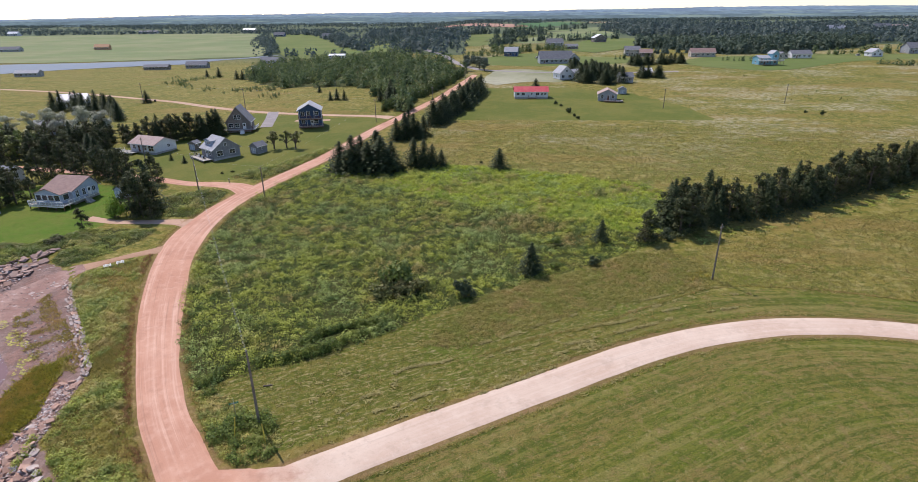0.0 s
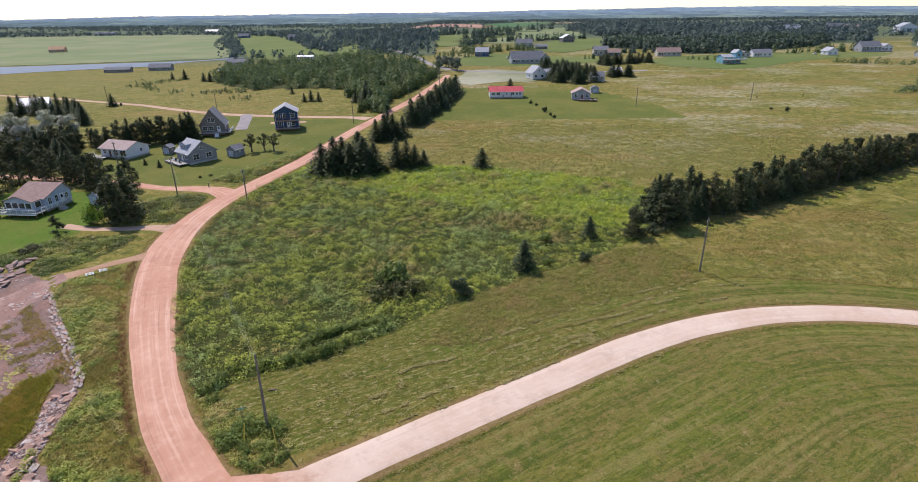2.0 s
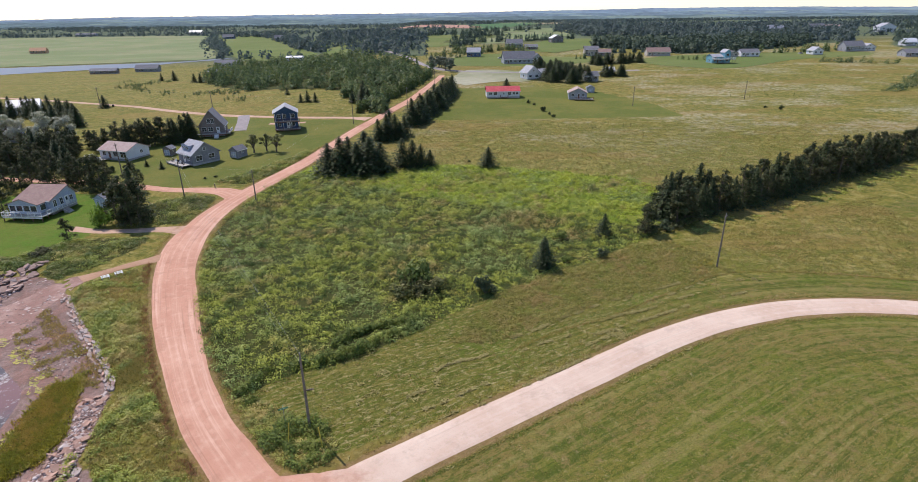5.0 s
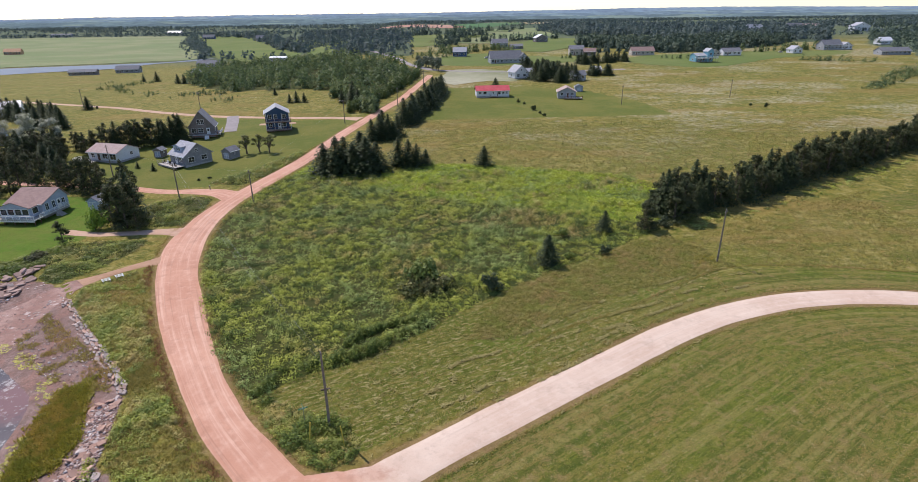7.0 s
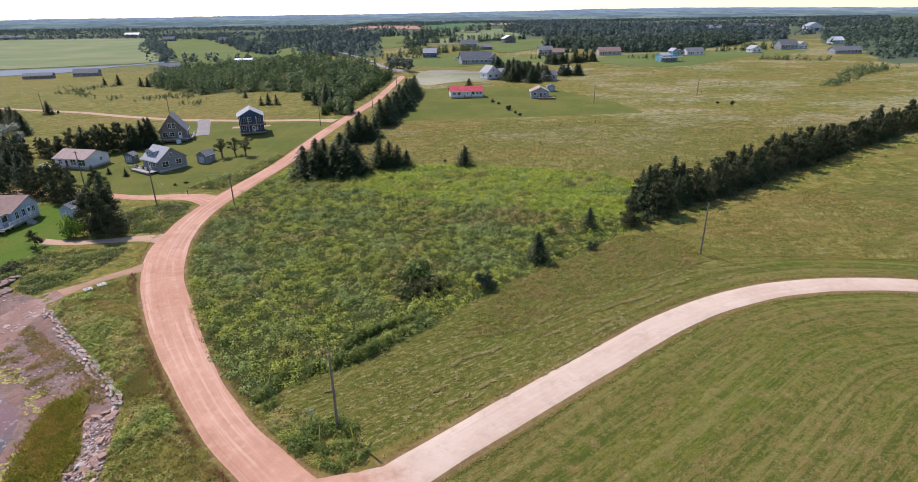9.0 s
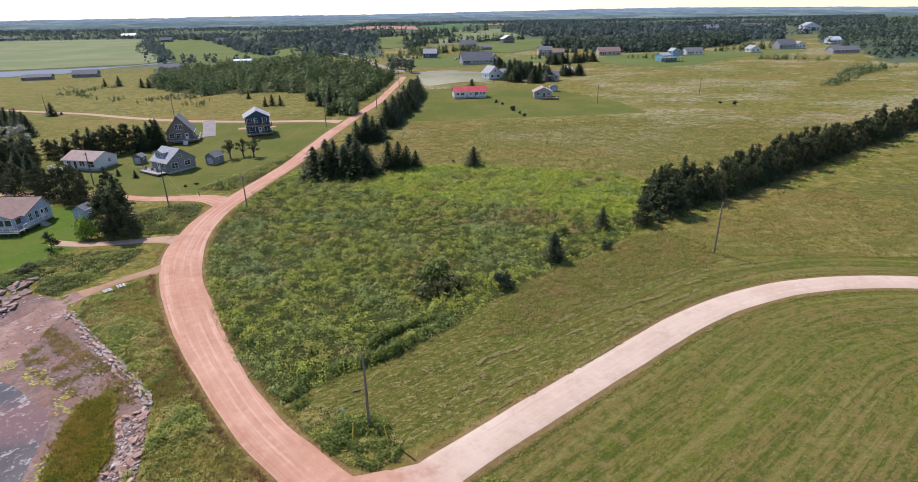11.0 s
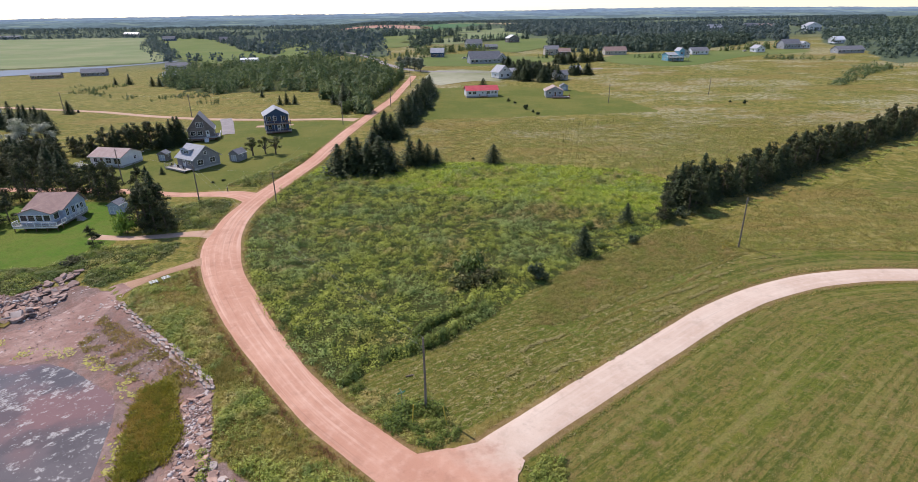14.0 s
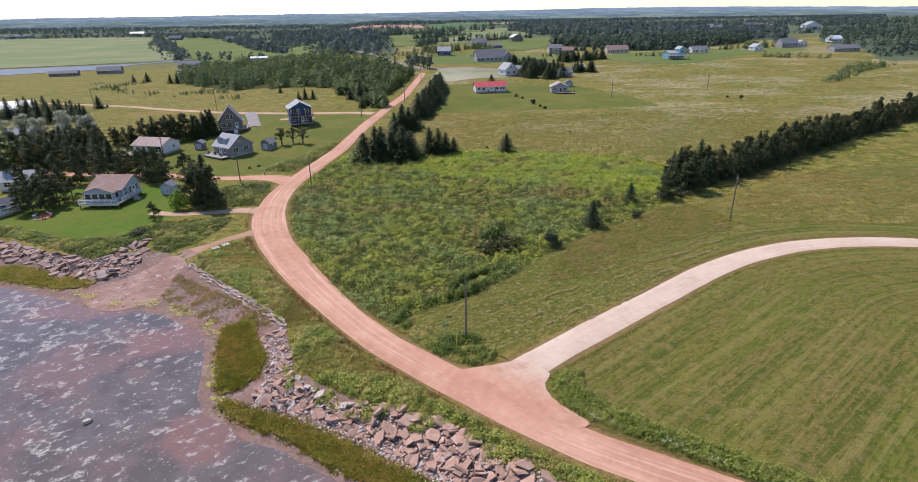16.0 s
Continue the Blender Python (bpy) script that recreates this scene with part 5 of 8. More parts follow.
# rubble too small to pick apart
GRAVEL = [(-27.5, -7.0), (-19.4, -10.6), (-12.5, -15.5), (-5.5, -22.5), (6, -34), (0, -34), (-7.6, -24.5), (-15.3, -17.3), (-21.0, -12.6), (-27.0, -9.6)]
MUDFLAT = [(-49.3, 23.8), (-48.5, 31.2), (-40.6, 23.5), (-30.3, 14.0), (-28.0, 9.0), (-34.0, 11.7), (-41.1, 15.5)]
_pieces = []
for poly, count, small, large in ((SLABS, 2600, 0.1, 0.42), (NECK, 800, 0.08, 0.3), (GRAVEL, 2600, 0.08, 0.3), (COVE, 1500, 0.1, 0.4), (MUDFLAT, 500, 0.06, 0.22), (BEACH, 160, 0.06, 0.2)):
    for x, y in scattered(poly, count, rng):
        _pieces.append((x, y, rng.uniform(small, large)))
_pp = np.array(_pieces)
_oct = np.array([(1, 0, 0), (0, 1, 0), (-1, 0, 0), (0, -1, 0), (0, 0, .6), (0, 0, -.6)], float)
_of = np.array([(0, 1, 4), (1, 2, 4), (2, 3, 4), (3, 0, 4), (1, 0, 5), (2, 1, 5), (3, 2, 5), (0, 3, 5)])
_rv = _oct[None] * _pp[:, 2, None, None] * rng.uniform(0.6, 1.3, (len(_pp), 6, 3))
_an = rng.uniform(0, 6.28, len(_pp))
_ca, _sa = np.cos(_an)[:, None], np.sin(_an)[:, None]
_rv = np.stack([_rv[..., 0] * _ca - _rv[..., 1] * _sa, _rv[..., 0] * _sa + _rv[..., 1] * _ca, _rv[..., 2]], -1)
_rv += np.column_stack([_pp[:, :2], ground_z(_pp[:, 0], _pp[:, 1]) + 0.03])[:, None]


def rubble_material():
    n = Net("rubble")
    r = n.node("ShaderNodeNewGeometry").outputs["Random Per Island"]
    c = n.mix(n.ramp(r, 0.0, 0.6), (0.26, 0.165, 0.13), (0.44, 0.32, 0.275))
    c = n.mix(n.ramp(r, 0.6, 1.0), c, (0.62, 0.57, 0.53))
    return n.done(c, 0.95, 0, 0.2)


stuff("rubble", (_rv.reshape(-1, 3), (_of[None] + 6 * np.arange(len(_pp))[:, None, None]).reshape(-1, 3)), rubble_material(), "loose red and grey shingle along the waterline", "rubble")

MARSH_A = [(-35.4, 11.0), (-31.8, 13.0), (-29.0, 3.9), (-27.4, 0.8), (-28.1, -2.4), (-30.6, -4.8), (-32.3, -4.0), (-34.4, 4.7)]
MARSH_B = [(-31.5, -6.6), (-29.4, -7.6), (-26.3, -9.4), (-20.6, -12.4), (-15.1, -16.6), (-10.1, -20.6), (-6.7, -23.6), (0.0, -32.0), (-3.0, -34.0), (-12.5, -22.6), (-17.4, -18.9), (-21.6, -14.9), (-25.8, -12.2), (-29.5, -9.4)]
MARSH_C = [(-98.0, 45.6), (-88.0, 41.6), (-81.0, 41.1), (-76.8, 39.1), (-70.9, 35.4), (-63.7, 32.6), (-63.4, 30.2), (-68.2, 29.9), (-73.5, 32.4), (-80.0, 35.0), (-98, 43.6)]


def raised_tufts(poly, n, h, rng, z=None):
    p = scattered(poly, n, rng) + rng.normal(0, 0.45, (n, 2))
    v, f = grass_tufts(p, h, rng, 6, 0.07, 0.2)
    return v, f


stuff("marsh_grass", joined([raised_tufts(MARSH_A, 2900, 0.45, rng), raised_tufts(MARSH_B, 3300, 0.42, rng), raised_tufts(MARSH_C, 1600, 0.45, rng)]), M_MARSH, "olive salt-marsh grass at the waterline", "grass")
for poly in (MARSH_A, MARSH_B, MARSH_C):
    patch("marsh", poly, 1.0, 0.16, M_MARSHBED, "olive bed of matted salt-marsh grass", "marsh", 0.45)

# brown tufts on the mudflat and a yellow line of weed left by the tide
_mp = scattered(MUDFLAT, 1900, rng)
_mp = _mp[np.array([noise.noise((x * 0.35, y * 0.35, 2.0)) for x, y in _mp]) > -0.02]
stuff("mudflat_grass", grass_tufts(_mp, 0.3, rng, 6, 0.05, 0.25), M_VERGE, "sparse brown tufts on the red mudflat", "grass")
_al, _ = curve_points([(-74.5, 33.0), (-68.5, 29.9), (-62.0, 26.2), (-56.5, 22.6), (-50.5, 22.4), (-46.2, 19.9), (-41.4, 16.0), (-37.4, 12.8), (-35.2, 8.6), (-33.8, 2.4), (-32.6, -4.2), (-30.5, -7.8)], 0.05)
_ap = _al[:, :2] + rng.normal(0, 0.75, (len(_al), 2))
_ap = _ap[np.array([noise.noise((x * 0.3, y * 0.3, 7.0)) for x, y in _ap]) > 0.02]
_lv = leaves(np.column_stack([_ap, np.maximum(ground_z(_ap[:, 0], _ap[:, 1]), SEA) + 0.07]), rng.normal(0, 0.15, (len(_ap), 3)) + (0, 0, 1), rng.uniform(0.12, 0.4, len(_ap)), rng)
stuff("seaweed", _lv, M_ALGAE, "yellow line of seaweed left by the tide", "seaweed")

# ---- weeds, grass and verges ----
def bumps(points, *octaves):
    """Sum of (scale, amount, seed) noises over the plan, each on its own turned grid."""
    total = np.zeros(len(points))
    for scale, amount, seed in octaves:
        ca, sa = math.cos(seed * 1.3 + 0.5), math.sin(seed * 1.3 + 0.5)
        total += amount * np.array([noise.noise(((x * ca - y * sa) * scale, (x * sa + y * ca) * scale, seed)) for x, y in points])
    return total


DITCH = [(0.4, 15.4), (0.8, 15.9), (2.8, 18.2), (5.8, 20.1), (9.3, 21.4)]


def weed_stand(count, sparse, label, low, lift, spread, per, leaf):
    """Weeds over the whole plot: denser and taller in clumps, thin and low towards the mown strip, none in the ditch."""
    p = scattered(WEEDS, count, rng)
    fresh, deep = edge_depth(FRESH, p[:, 0], p[:, 1]), edge_depth(WEEDS, p[:, 0], p[:, 1])
    thin = smooth(8, 20, p[:, 0]) * smooth(9.0, 0.0, deep) * smooth(75, 55, p[:, 1])
    lump = bumps(p, (0.13, 0.7, 0.3), (0.37, 0.8, 1.7), (0.83, 0.5, 4.1))
    cut = np.min([np.hypot(p[:, 0] - x, p[:, 1] - y) for x, y in curve_points(DITCH, 0.3)[0]], axis=0)
    keep = (lump > sparse + 0.4 * smooth(-4, 12, fresh) + 0.2 * thin - 0.2 * rng.random(count)) & (cut > 0.6 + 0.4 * spread)
    p, lump, thin = p[keep], lump[keep], thin[keep]
    stuff("weeds", weed_patch(p, np.clip(low + lift * lump, 0.2, 2.2) * (1 - 0.5 * thin), spread, per, leaf, rng), M_WEED, label, "weeds")


weed_stand(7000, -0.9, "low weeds and seedlings covering the ground", 0.28, 0.12, 0.62, 15, 0.12)
weed_stand(5600, -0.42, "dense waist-high weeds and brambles in clumps", 0.95, 1.3, 0.84, 41, 0.12)
_fp = scattered([p for p in FRESH], 6000, rng)
_fn = bumps(_fp, (0.12, 1.0, 6.0), (0.5, 0.5, 1.0))
stuff("fresh_weeds", weed_patch(_fp[_fn > -0.15], np.clip(0.48 + 0.9 * _fn[_fn > -0.15], 0.2, 1.0), 0.6, 16, 0.15, rng), M_FRESH, "bright green grass and young weeds on wet ground", "weeds")
# a steep bank of brambles standing along the ditch; dark leaves carry its shade
_dl, _ = curve_points(DITCH, 0.07)
_dt = np.gradient(_dl[:, :2], axis=0)
_dn = np.stack([-_dt[:, 1], _dt[:, 0]], 1) / np.linalg.norm(_dt, axis=1)[:, None]
_dp = _dl[:, :2] + _dn * rng.uniform(0.15, 1.3, len(_dl))[:, None]
stuff("brambles", weed_patch(_dp, np.clip(1.1 + 0.8 * bumps(_dp, (0.5, 1.0, 3.0)), 0.6, 1.8), 0.4, 30, 0.12, rng, 0.05), M_BRAMBLE, "steep dark bramble bank above a ditch", "brambles")
# the taller edge of brambles above the mown strip; leaf colour darkened for shade
_edge, _ = curve_points([(-9.4, 5.8), (-8.0, 8.0), (-6.0, 10.0), (-3.8, 11.1), (-1.4, 11.9), (3.1, 13.4), (7.0, 17.2), (11.5, 21.0)], 0.11)
_ep = _edge[:, :2] + rng.normal(0, 0.42, (len(_edge), 2)) + (-0.3, 0.5)
_tall = bumps(_ep, (0.4, 1.0, 2.0), (1.1, 0.5, 5.0))
_ep, _tall = _ep[_tall > -0.25], _tall[_tall > -0.25]
stuff("brambles", weed_patch(_ep, np.clip(1.5 + 1.1 * _tall, 0.7, 2.5), 0.5, 40, 0.12, rng, 0.05), M_BRAMBLE, "dark bramble edge along the mown strip", "brambles")
_vp = scattered(VERGE_SEA, 5200, rng)
_ll, _ = curve_points([(-46.0, 34.0), (-38.4, 25.0), (-32.0, 17.6), (-27.8, 12.7), (-25.0, 8.6)], 0.022)
_vp = np.concatenate([_vp, _ll + (0.73, 0.68) * rng.uniform(0.2, 2.6, (len(_ll), 1)) + rng.normal(0, 0.15, _ll.shape)])
stuff("verge_grass", joined([grass_tufts(_vp, 0.32, rng, 6, 0.045, 0.3)]), M_VERGE, "rough straw-coloured grass between the road and the shore", "grass")
_vp = scattered(VERGE_SEA, 4200, rng)
_vn = np.array([noise.noise((x * .14, y * .14, 9.0)) + 0.5 * noise.noise((x * .5, y * .5, 3.0)) for x, y in _vp])
stuff("verge_weeds", weed_patch(_vp[_vn > 0.06], 0.85, 0.6, 30, 0.11, rng), M_VERGEWEED, "leafy weeds on the shore verge", "weeds")
stuff("verge_weeds", weed_patch(_vp[(_vn < 0.06) & (_vn > -0.3)], 0.42, 0.45, 20, 0.09, rng), M_VERGEWEED, "low rose scrub on the shore verge", "scrub")
_sw = scattered([(-24.5, -2.0), (-18.0, -8.6), (-12.5, -11.0), (-8.5, -12.4), (-3.4, -16.2), (2.0, -22.2), (1.0, -24.6), (-5.0, -18.6), (-10.0, -15.4), (-16.0, -12.6), (-21.0, -8.2), (-25.0, -5.0)], 700, rng)
_sn = bumps(_sw, (0.3, 1.0, 8.0), (0.8, 0.5, 2.0))
stuff("shore_weeds", weed_patch(_sw[_sn > 0.12], 0.8, 0.6, 26, 0.11, rng), M_WEEDEDGE, "leafy weeds growing down among the slabs", "weeds")
for poly, count, h in ((SCRUB_W, 520, 1.3), (SCRUB_S, 1500, 0.95), (SCRUB_N, 560, 1.6)):
    _sp = scattered(poly, count, rng)
    _sh = bumps(_sp, (0.22, 0.9, 3.0), (0.6, 0.7, 7.0))
    _sd = smooth(-0.3, 2.2, edge_depth(poly, _sp[:, 0], _sp[:, 1]))
    _rose = bumps(_sp, (0.16, 1.0, 6.0), (0.5, 0.6, 9.0)) > -0.05
    for pick, mat, label in ((_rose, M_SCRUB, "scrubby rose bushes beside the road"), (~_rose, M_VERGEWEED, "light green weeds and tall grass among the bushes")):
        pick = pick & (_sh > -0.5)
        stuff("scrub", weed_patch(_sp[pick], np.clip(h * (0.75 + 1.1 * _sh[pick]), 0.25, 2.6) * (0.35 + 0.65 * _sd[pick]), 0.7, 26, 0.12, rng), mat, label, "scrub")
# windrows of cut straw beside the pale road
_line, _ = curve_points([r[:2] for r in PALE[1:12]], 0.05)
_tan = np.gradient(_line[:, :2], axis=0)
_tan /= np.linalg.norm(_tan, axis=1)[:, None]
_left = np.stack([-_tan[:, 1], _tan[:, 0]], 1)
MOWER_EDGE = [(13.6, 9.5), (16.9, 11.6), (20.4, 13.1), (22.9, 15.5), (25.5, 17.6), (30.9, 20.6), (38.0, 25.1), (45.2, 28.2), (52.5, 31.4), (57.7, 33.4), (62.4, 34.9), (65.9, 35.9)]
ROUGH = MOWER_EDGE[1:] + [(64.5, 44.0), (60.0, 50.5), (52.0, 48.6), (42.4, 42.1), (31.6, 36.2), (21.9, 28.5), (13.5, 21.9), (8.6, 17.4), (12.4, 12.6)]


def lying_straw(points, size):
    """Cut stalks lying flat."""
    n = len(points)
    return leaves(np.column_stack([points, ground_z(points[:, 0], points[:, 1]) + rng.uniform(0.04, 0.14, n)]), rng.normal(0, 0.3, (n, 3)) + (0, 0, 1), size * rng.uniform(0.5, 1.4, n), rng, 0.26, 0.1)


_rows = []
for k, row in enumerate((MOWER_EDGE, [(12.0, 2.0), (16.0, 4.5), (20.2, 6.9), (24.4, 8.8), (31.3, 12.7), (38.0, 16.6)], [(10.5, 4.6), (14.5, 7.4), (17.7, 9.3), (23.5, 12.7), (33.4, 17.7), (38.8, 21.1), (47.3, 24.3), (56.0, 28.6)],
                         [(17.0, 1.6), (24.0, 5.8), (34.0, 11.8)], [(36.0, 17.2), (44.0, 20.6), (56.0, 26.0), (64.0, 28.4)], [(48.0, 26.6), (58.0, 31.4), (68.0, 33.0)])):
    _l, _ = curve_points(row, 0.018)
    _l = _l + np.stack([bumps(_l, (0.2, 0.35, k)), bumps(_l, (0.2, 0.35, k + 9))], 1)
    _rows.append((_l + rng.normal(0, 0.14, _l.shape))[bumps(_l, (0.14, 1.0, k + 2), (0.6, 0.8, k + 3)) > (0.0 if k else 0.1)])
_loose = scattered([(-3.5, 8.4), (2.0, 10.5), (8.0, 12.5), (15.0, 8.0), (12.0, 2.0), (5.0, -2.0), (1.0, 2.4)], 3000, rng)
_rows.append(_loose[bumps(_loose, (0.45, 1.0, 5.0), (1.2, 0.7, 8.0)) > 0.48])
_loose = np.concatenate([_line[:, :2] + _left * (side * (3.0 + np.abs(rng.normal(0, 0.5, len(_line)))))[:, None] for side in (1, -1)])
_rows.append(_loose[bumps(_loose, (0.3, 1.0, 2.0), (1.0, 0.7, 6.0)) > 0.25])
_rows.append(np.array((39.5, 17.1)) + rng.normal(0, 0.7, (240, 2)))
stuff("straw", lying_straw(np.concatenate(_rows), 0.24), M_STRAW, "thin rows of cut straw lying on the mown strip", "straw")
_up = scattered(ROUGH, 5200, rng)
_uh = bumps(_up, (0.25, 0.8, 3.0), (0.7, 0.7, 6.0))
_ud = edge_depth(ROUGH, _up[:, 0], _up[:, 1]) - 7.0 * smooth(26, 10, _up[:, 0]) + 2.2 * _uh
_up, _uh = _up[_ud > 0.2], _uh[_ud > 0.2]
stuff("rough_grass", weed_patch(_up[_uh > -0.45], np.clip(0.36 + 0.4 * _uh[_uh > -0.45], 0.14, 0.8), 0.5, 13, 0.1, rng, 0.6), M_ROUGH, "uncut brownish grass above the mower's edge", "grass")
# road edges
_rp, _ = curve_points([r[:2] for r in RED[3:20]], 0.3)
_rw = np.interp(np.arange(len(_rp)), np.linspace(0, len(_rp), 17), [r[2] for r in RED[3:20]])
_t = np.gradient(_rp, axis=0)
_t /= np.linalg.norm(_t, axis=1)[:, None]
_tr = _t
_nr = np.stack([_t[:, 1], -_t[:, 0]], 1)
_eds = []
for sgn in (-1, 1):
    for k in range(3):
        _eds.append(_rp + _nr * (sgn * (_rw / 2 + 0.15 + np.abs(rng.normal(0, 0.55, len(_rp)))))[:, None])
_pp2, _ = curve_points([r[:2] for r in PALE[1:]], 0.4)
_t = np.gradient(_pp2, axis=0)
_t /= np.linalg.norm(_t, axis=1)[:, None]
_nr = np.stack([_t[:, 1], -_t[:, 0]], 1)
for sgn in (-1, 1):
    for k in range(2):
        _eds.append(_pp2 + _nr * (sgn * (3.1 + np.abs(rng.normal(0, 0.4, len(_pp2)))))[:, None])
_eds = np.concatenate(_eds)
_clear = np.ones(len(_eds), bool)
for q in ((3.5, -10.5, 7.0), (-38, 86, 6), (-39, 61, 3.0), (-38.5, 47.5, 3.0), (-20, 194, 6)):
    _clear &= np.hypot(_eds[:, 0] - q[0], _eds[:, 1] - q[1]) > q[2]
stuff("edge_grass", grass_tufts(_eds[_clear], 0.26, rng, 6, 0.035, 0.2), M_VERGE, "ragged grass fringe along the roads", "grass")
_rust = np.concatenate([_rp + np.stack([_tr[:, 1], -_tr[:, 0]], 1) * (-(_rw / 2 + 0.3 + np.abs(rng.normal(0, 0.8, len(_rp)))))[:, None] for k in range(3)])
_rust = _rust[(_rust[:, 1] > -12) & (_rust[:, 1] < 46)]
_rust = _rust[bumps(_rust, (0.12, 1.0, 4.0), (0.5, 0.5, 1.0)) > -0.1]
stuff("sorrel_grass", grass_tufts(_rust, 0.42, rng, 6, 0.04, 0.25), M_RUST, "rust-brown seeding grass along the shore side of the road", "grass")
JUNCTION = [(8.7, -13.6), (9.0, -11.4), (11.1, -9.5), (13.4, -9.3), (12.6, -12.4), (14.6, -16.8), (20.1, -21.9), (30.2, -30.6), (36.2, -34.7), (33.1, -36.0), (24.0, -29.0), (15.4, -21.9), (11.6, -18.4), (9.4, -15.8)]
_wf = curve_points([(9.9, -16.2), (12.0, -18.6), (15.8, -21.8), (24.4, -28.8), (33.0, -35.6)], 0.05)[0]
_wf = _wf + rng.normal(0, 0.3, _wf.shape)
_wf = _wf[bumps(_wf, (0.25, 1.0, 3.0), (0.9, 0.6, 6.0)) > 0.05]
stuff("white_flowers", leaves(np.column_stack([_wf, ground_z(_wf[:, 0], _wf[:, 1]) + rng.uniform(0.5, 0.9, len(_wf))]), rng.normal(0, 0.3, (len(_wf), 3)) + (0, 0, 1), rng.uniform(0.04, 0.1, len(_wf)), rng), M_FLOWER, "small white wild flowers along the road corner", "flowers")
stuff("verge_weeds", weed_patch(scattered(JUNCTION, 1000, rng), 0.8, 0.5, 24, 0.1, rng), M_CLOVER, "leafy clover and weeds at the road corner", "weeds")
POLE_WEEDS = [(-9.4, 5.0), (-7.4, 5.6), (-3.6, 3.0), (0.6, 1.4), (2.6, -0.8), (3.6, -3.4), (2.8, -5.3), (0.4, -6.3), (-2.2, -5.0), (-5.2, -1.9), (-7.6, 1.2)]
_pw = scattered(POLE_WEEDS, 520, rng)
_ph = bumps(_pw, (0.3, 0.9, 2.0), (0.8, 0.7, 5.0)) + 0.7 * smooth(4.5, 1.5, np.hypot(_pw[:, 0] + 0.8, _pw[:, 1] + 0.6))
stuff("brambles", weed_patch(_pw[_ph > 0.25], np.clip(0.5 + 0.8 * _ph[_ph > 0.25], 0.4, 1.8), 0.55, 26, 0.11, rng), M_BRAMBLE, "brambles round the foot of a utility pole", "brambles")
stuff("corner_weeds", weed_patch(_pw[_ph < 0.35], 0.4, 0.45, 20, 0.09, rng, 0.5), M_VERGEWEED, "low grass and weeds at the road corner", "weeds")
# meadow tufts
MEADOW = [(69.8, 58.3), (77.9, 72.9), (69.8, 88.9), (52.6, 98.0), (30.6, 107.2), (13.5, 108.1), (-11.0, 103.0), (-18.7, 114.1), (-13.2, 151.0), (3.6, 179.6), (64.2, 175.4), (116.6, 173.5), (199.5, 166.3), (191.4, 122.7), (133.8, 93.0), (102.2, 77.2), (81.0, 65.3)]
_mp = scattered(MEADOW, 17000, rng)
_mp = _mp[edge_depth(MEADOW, _mp[:, 0], _mp[:, 1]) > 26 * rng.random(len(_mp)) ** 1.3 * smooth(105, 150, _mp[:, 1])]
stuff("meadow_grass", grass_tufts(_mp, 0.36, rng, 5, 0.07, 0.35), M_GRASS, "long golden meadow grass", "grass")
FIELD_E = [(65.3, 37.1), (79.5, 33.3), (103.8, 29.1), (150.0, 26.0), (150.0, 60.0), (116.7, 59.9), (116.5, 69.2), (125.4, 76.1), (102.3, 67.1), (81.0, 57.8), (63.5, 51.9), (61.4, 44.2)]
_mp = scattered(FIELD_E, 7000, rng)
stuff("meadow_grass", grass_tufts(_mp, 0.26, rng, 5, 0.05, 0.35), M_GRASS, "dry meadow grass below the tree line", "grass")
_hp = scattered(HAY, 3800, rng)
stuff("hay_grass", grass_tufts(_hp, 0.16, rng, 6, 0.05, 0.28), M_VERGE, "cut hay stubble and wisps", "grass")
_lp = scattered([p for p in LAWN_INNER if p[0] < 120 and p[1] > -60] + [(60, -45)], 9000, rng)
stuff("lawn_grass", grass_tufts(_lp, 0.09, rng, 6, 0.04, 0.25), M_VERGE, "short mown grass", "grass")

# ---- trees near the road ----
SP = "dark green spruce, full to the ground,"
for x, y, h in ((-16.4, 102.8, 9.8), (-12.8, 102.2, 12.0), (-11.0, 105.6, 11.0), (-8.2, 101.6, 10.2), (-4.6, 102.4, 11.6), (-2.0, 104.6, 9.4), (-6.4, 106.4, 12.4)):
    tree("spruce", x, y, h * 0.92, random.uniform(1.5, 1.8), label=SP + " beside the road", group="roadside spruces")
for x, y, h in ((4.0, 107.6, 9.8), (7.0, 108.0, 9.0), (9.4, 108.0, 7.6), (12.0, 108.6, 5.6)):
    tree("spruce", x, y, h * 0.92, 1.45, label=SP + " in a meadow clump", group="meadow spruces")
tree("spruce", 28.9, 106.4, 6.2, 1.75, label="small broad spruce alone in the meadow")
tree("spruce", 33.0, 39.8, 6.0, 1.35, variant=0, label="small spruce standing among weeds")
tree("spruce", 48.0, 54.2, 4.8, 1.4, variant=2, label="small spruce standing among weeds")
for x, y, h in ((-6.2, 141, 8.6), (-3.4, 142.5, 10.2), (-0.6, 144.8, 9.6), (-2.8, 148, 10.4), (1.2, 143.6, 7.0), (2.4, 149, 8)):
    tree("spruce", x, y, h * 0.92, 1.4, label=SP + " beside the road", group="roadside spruces")
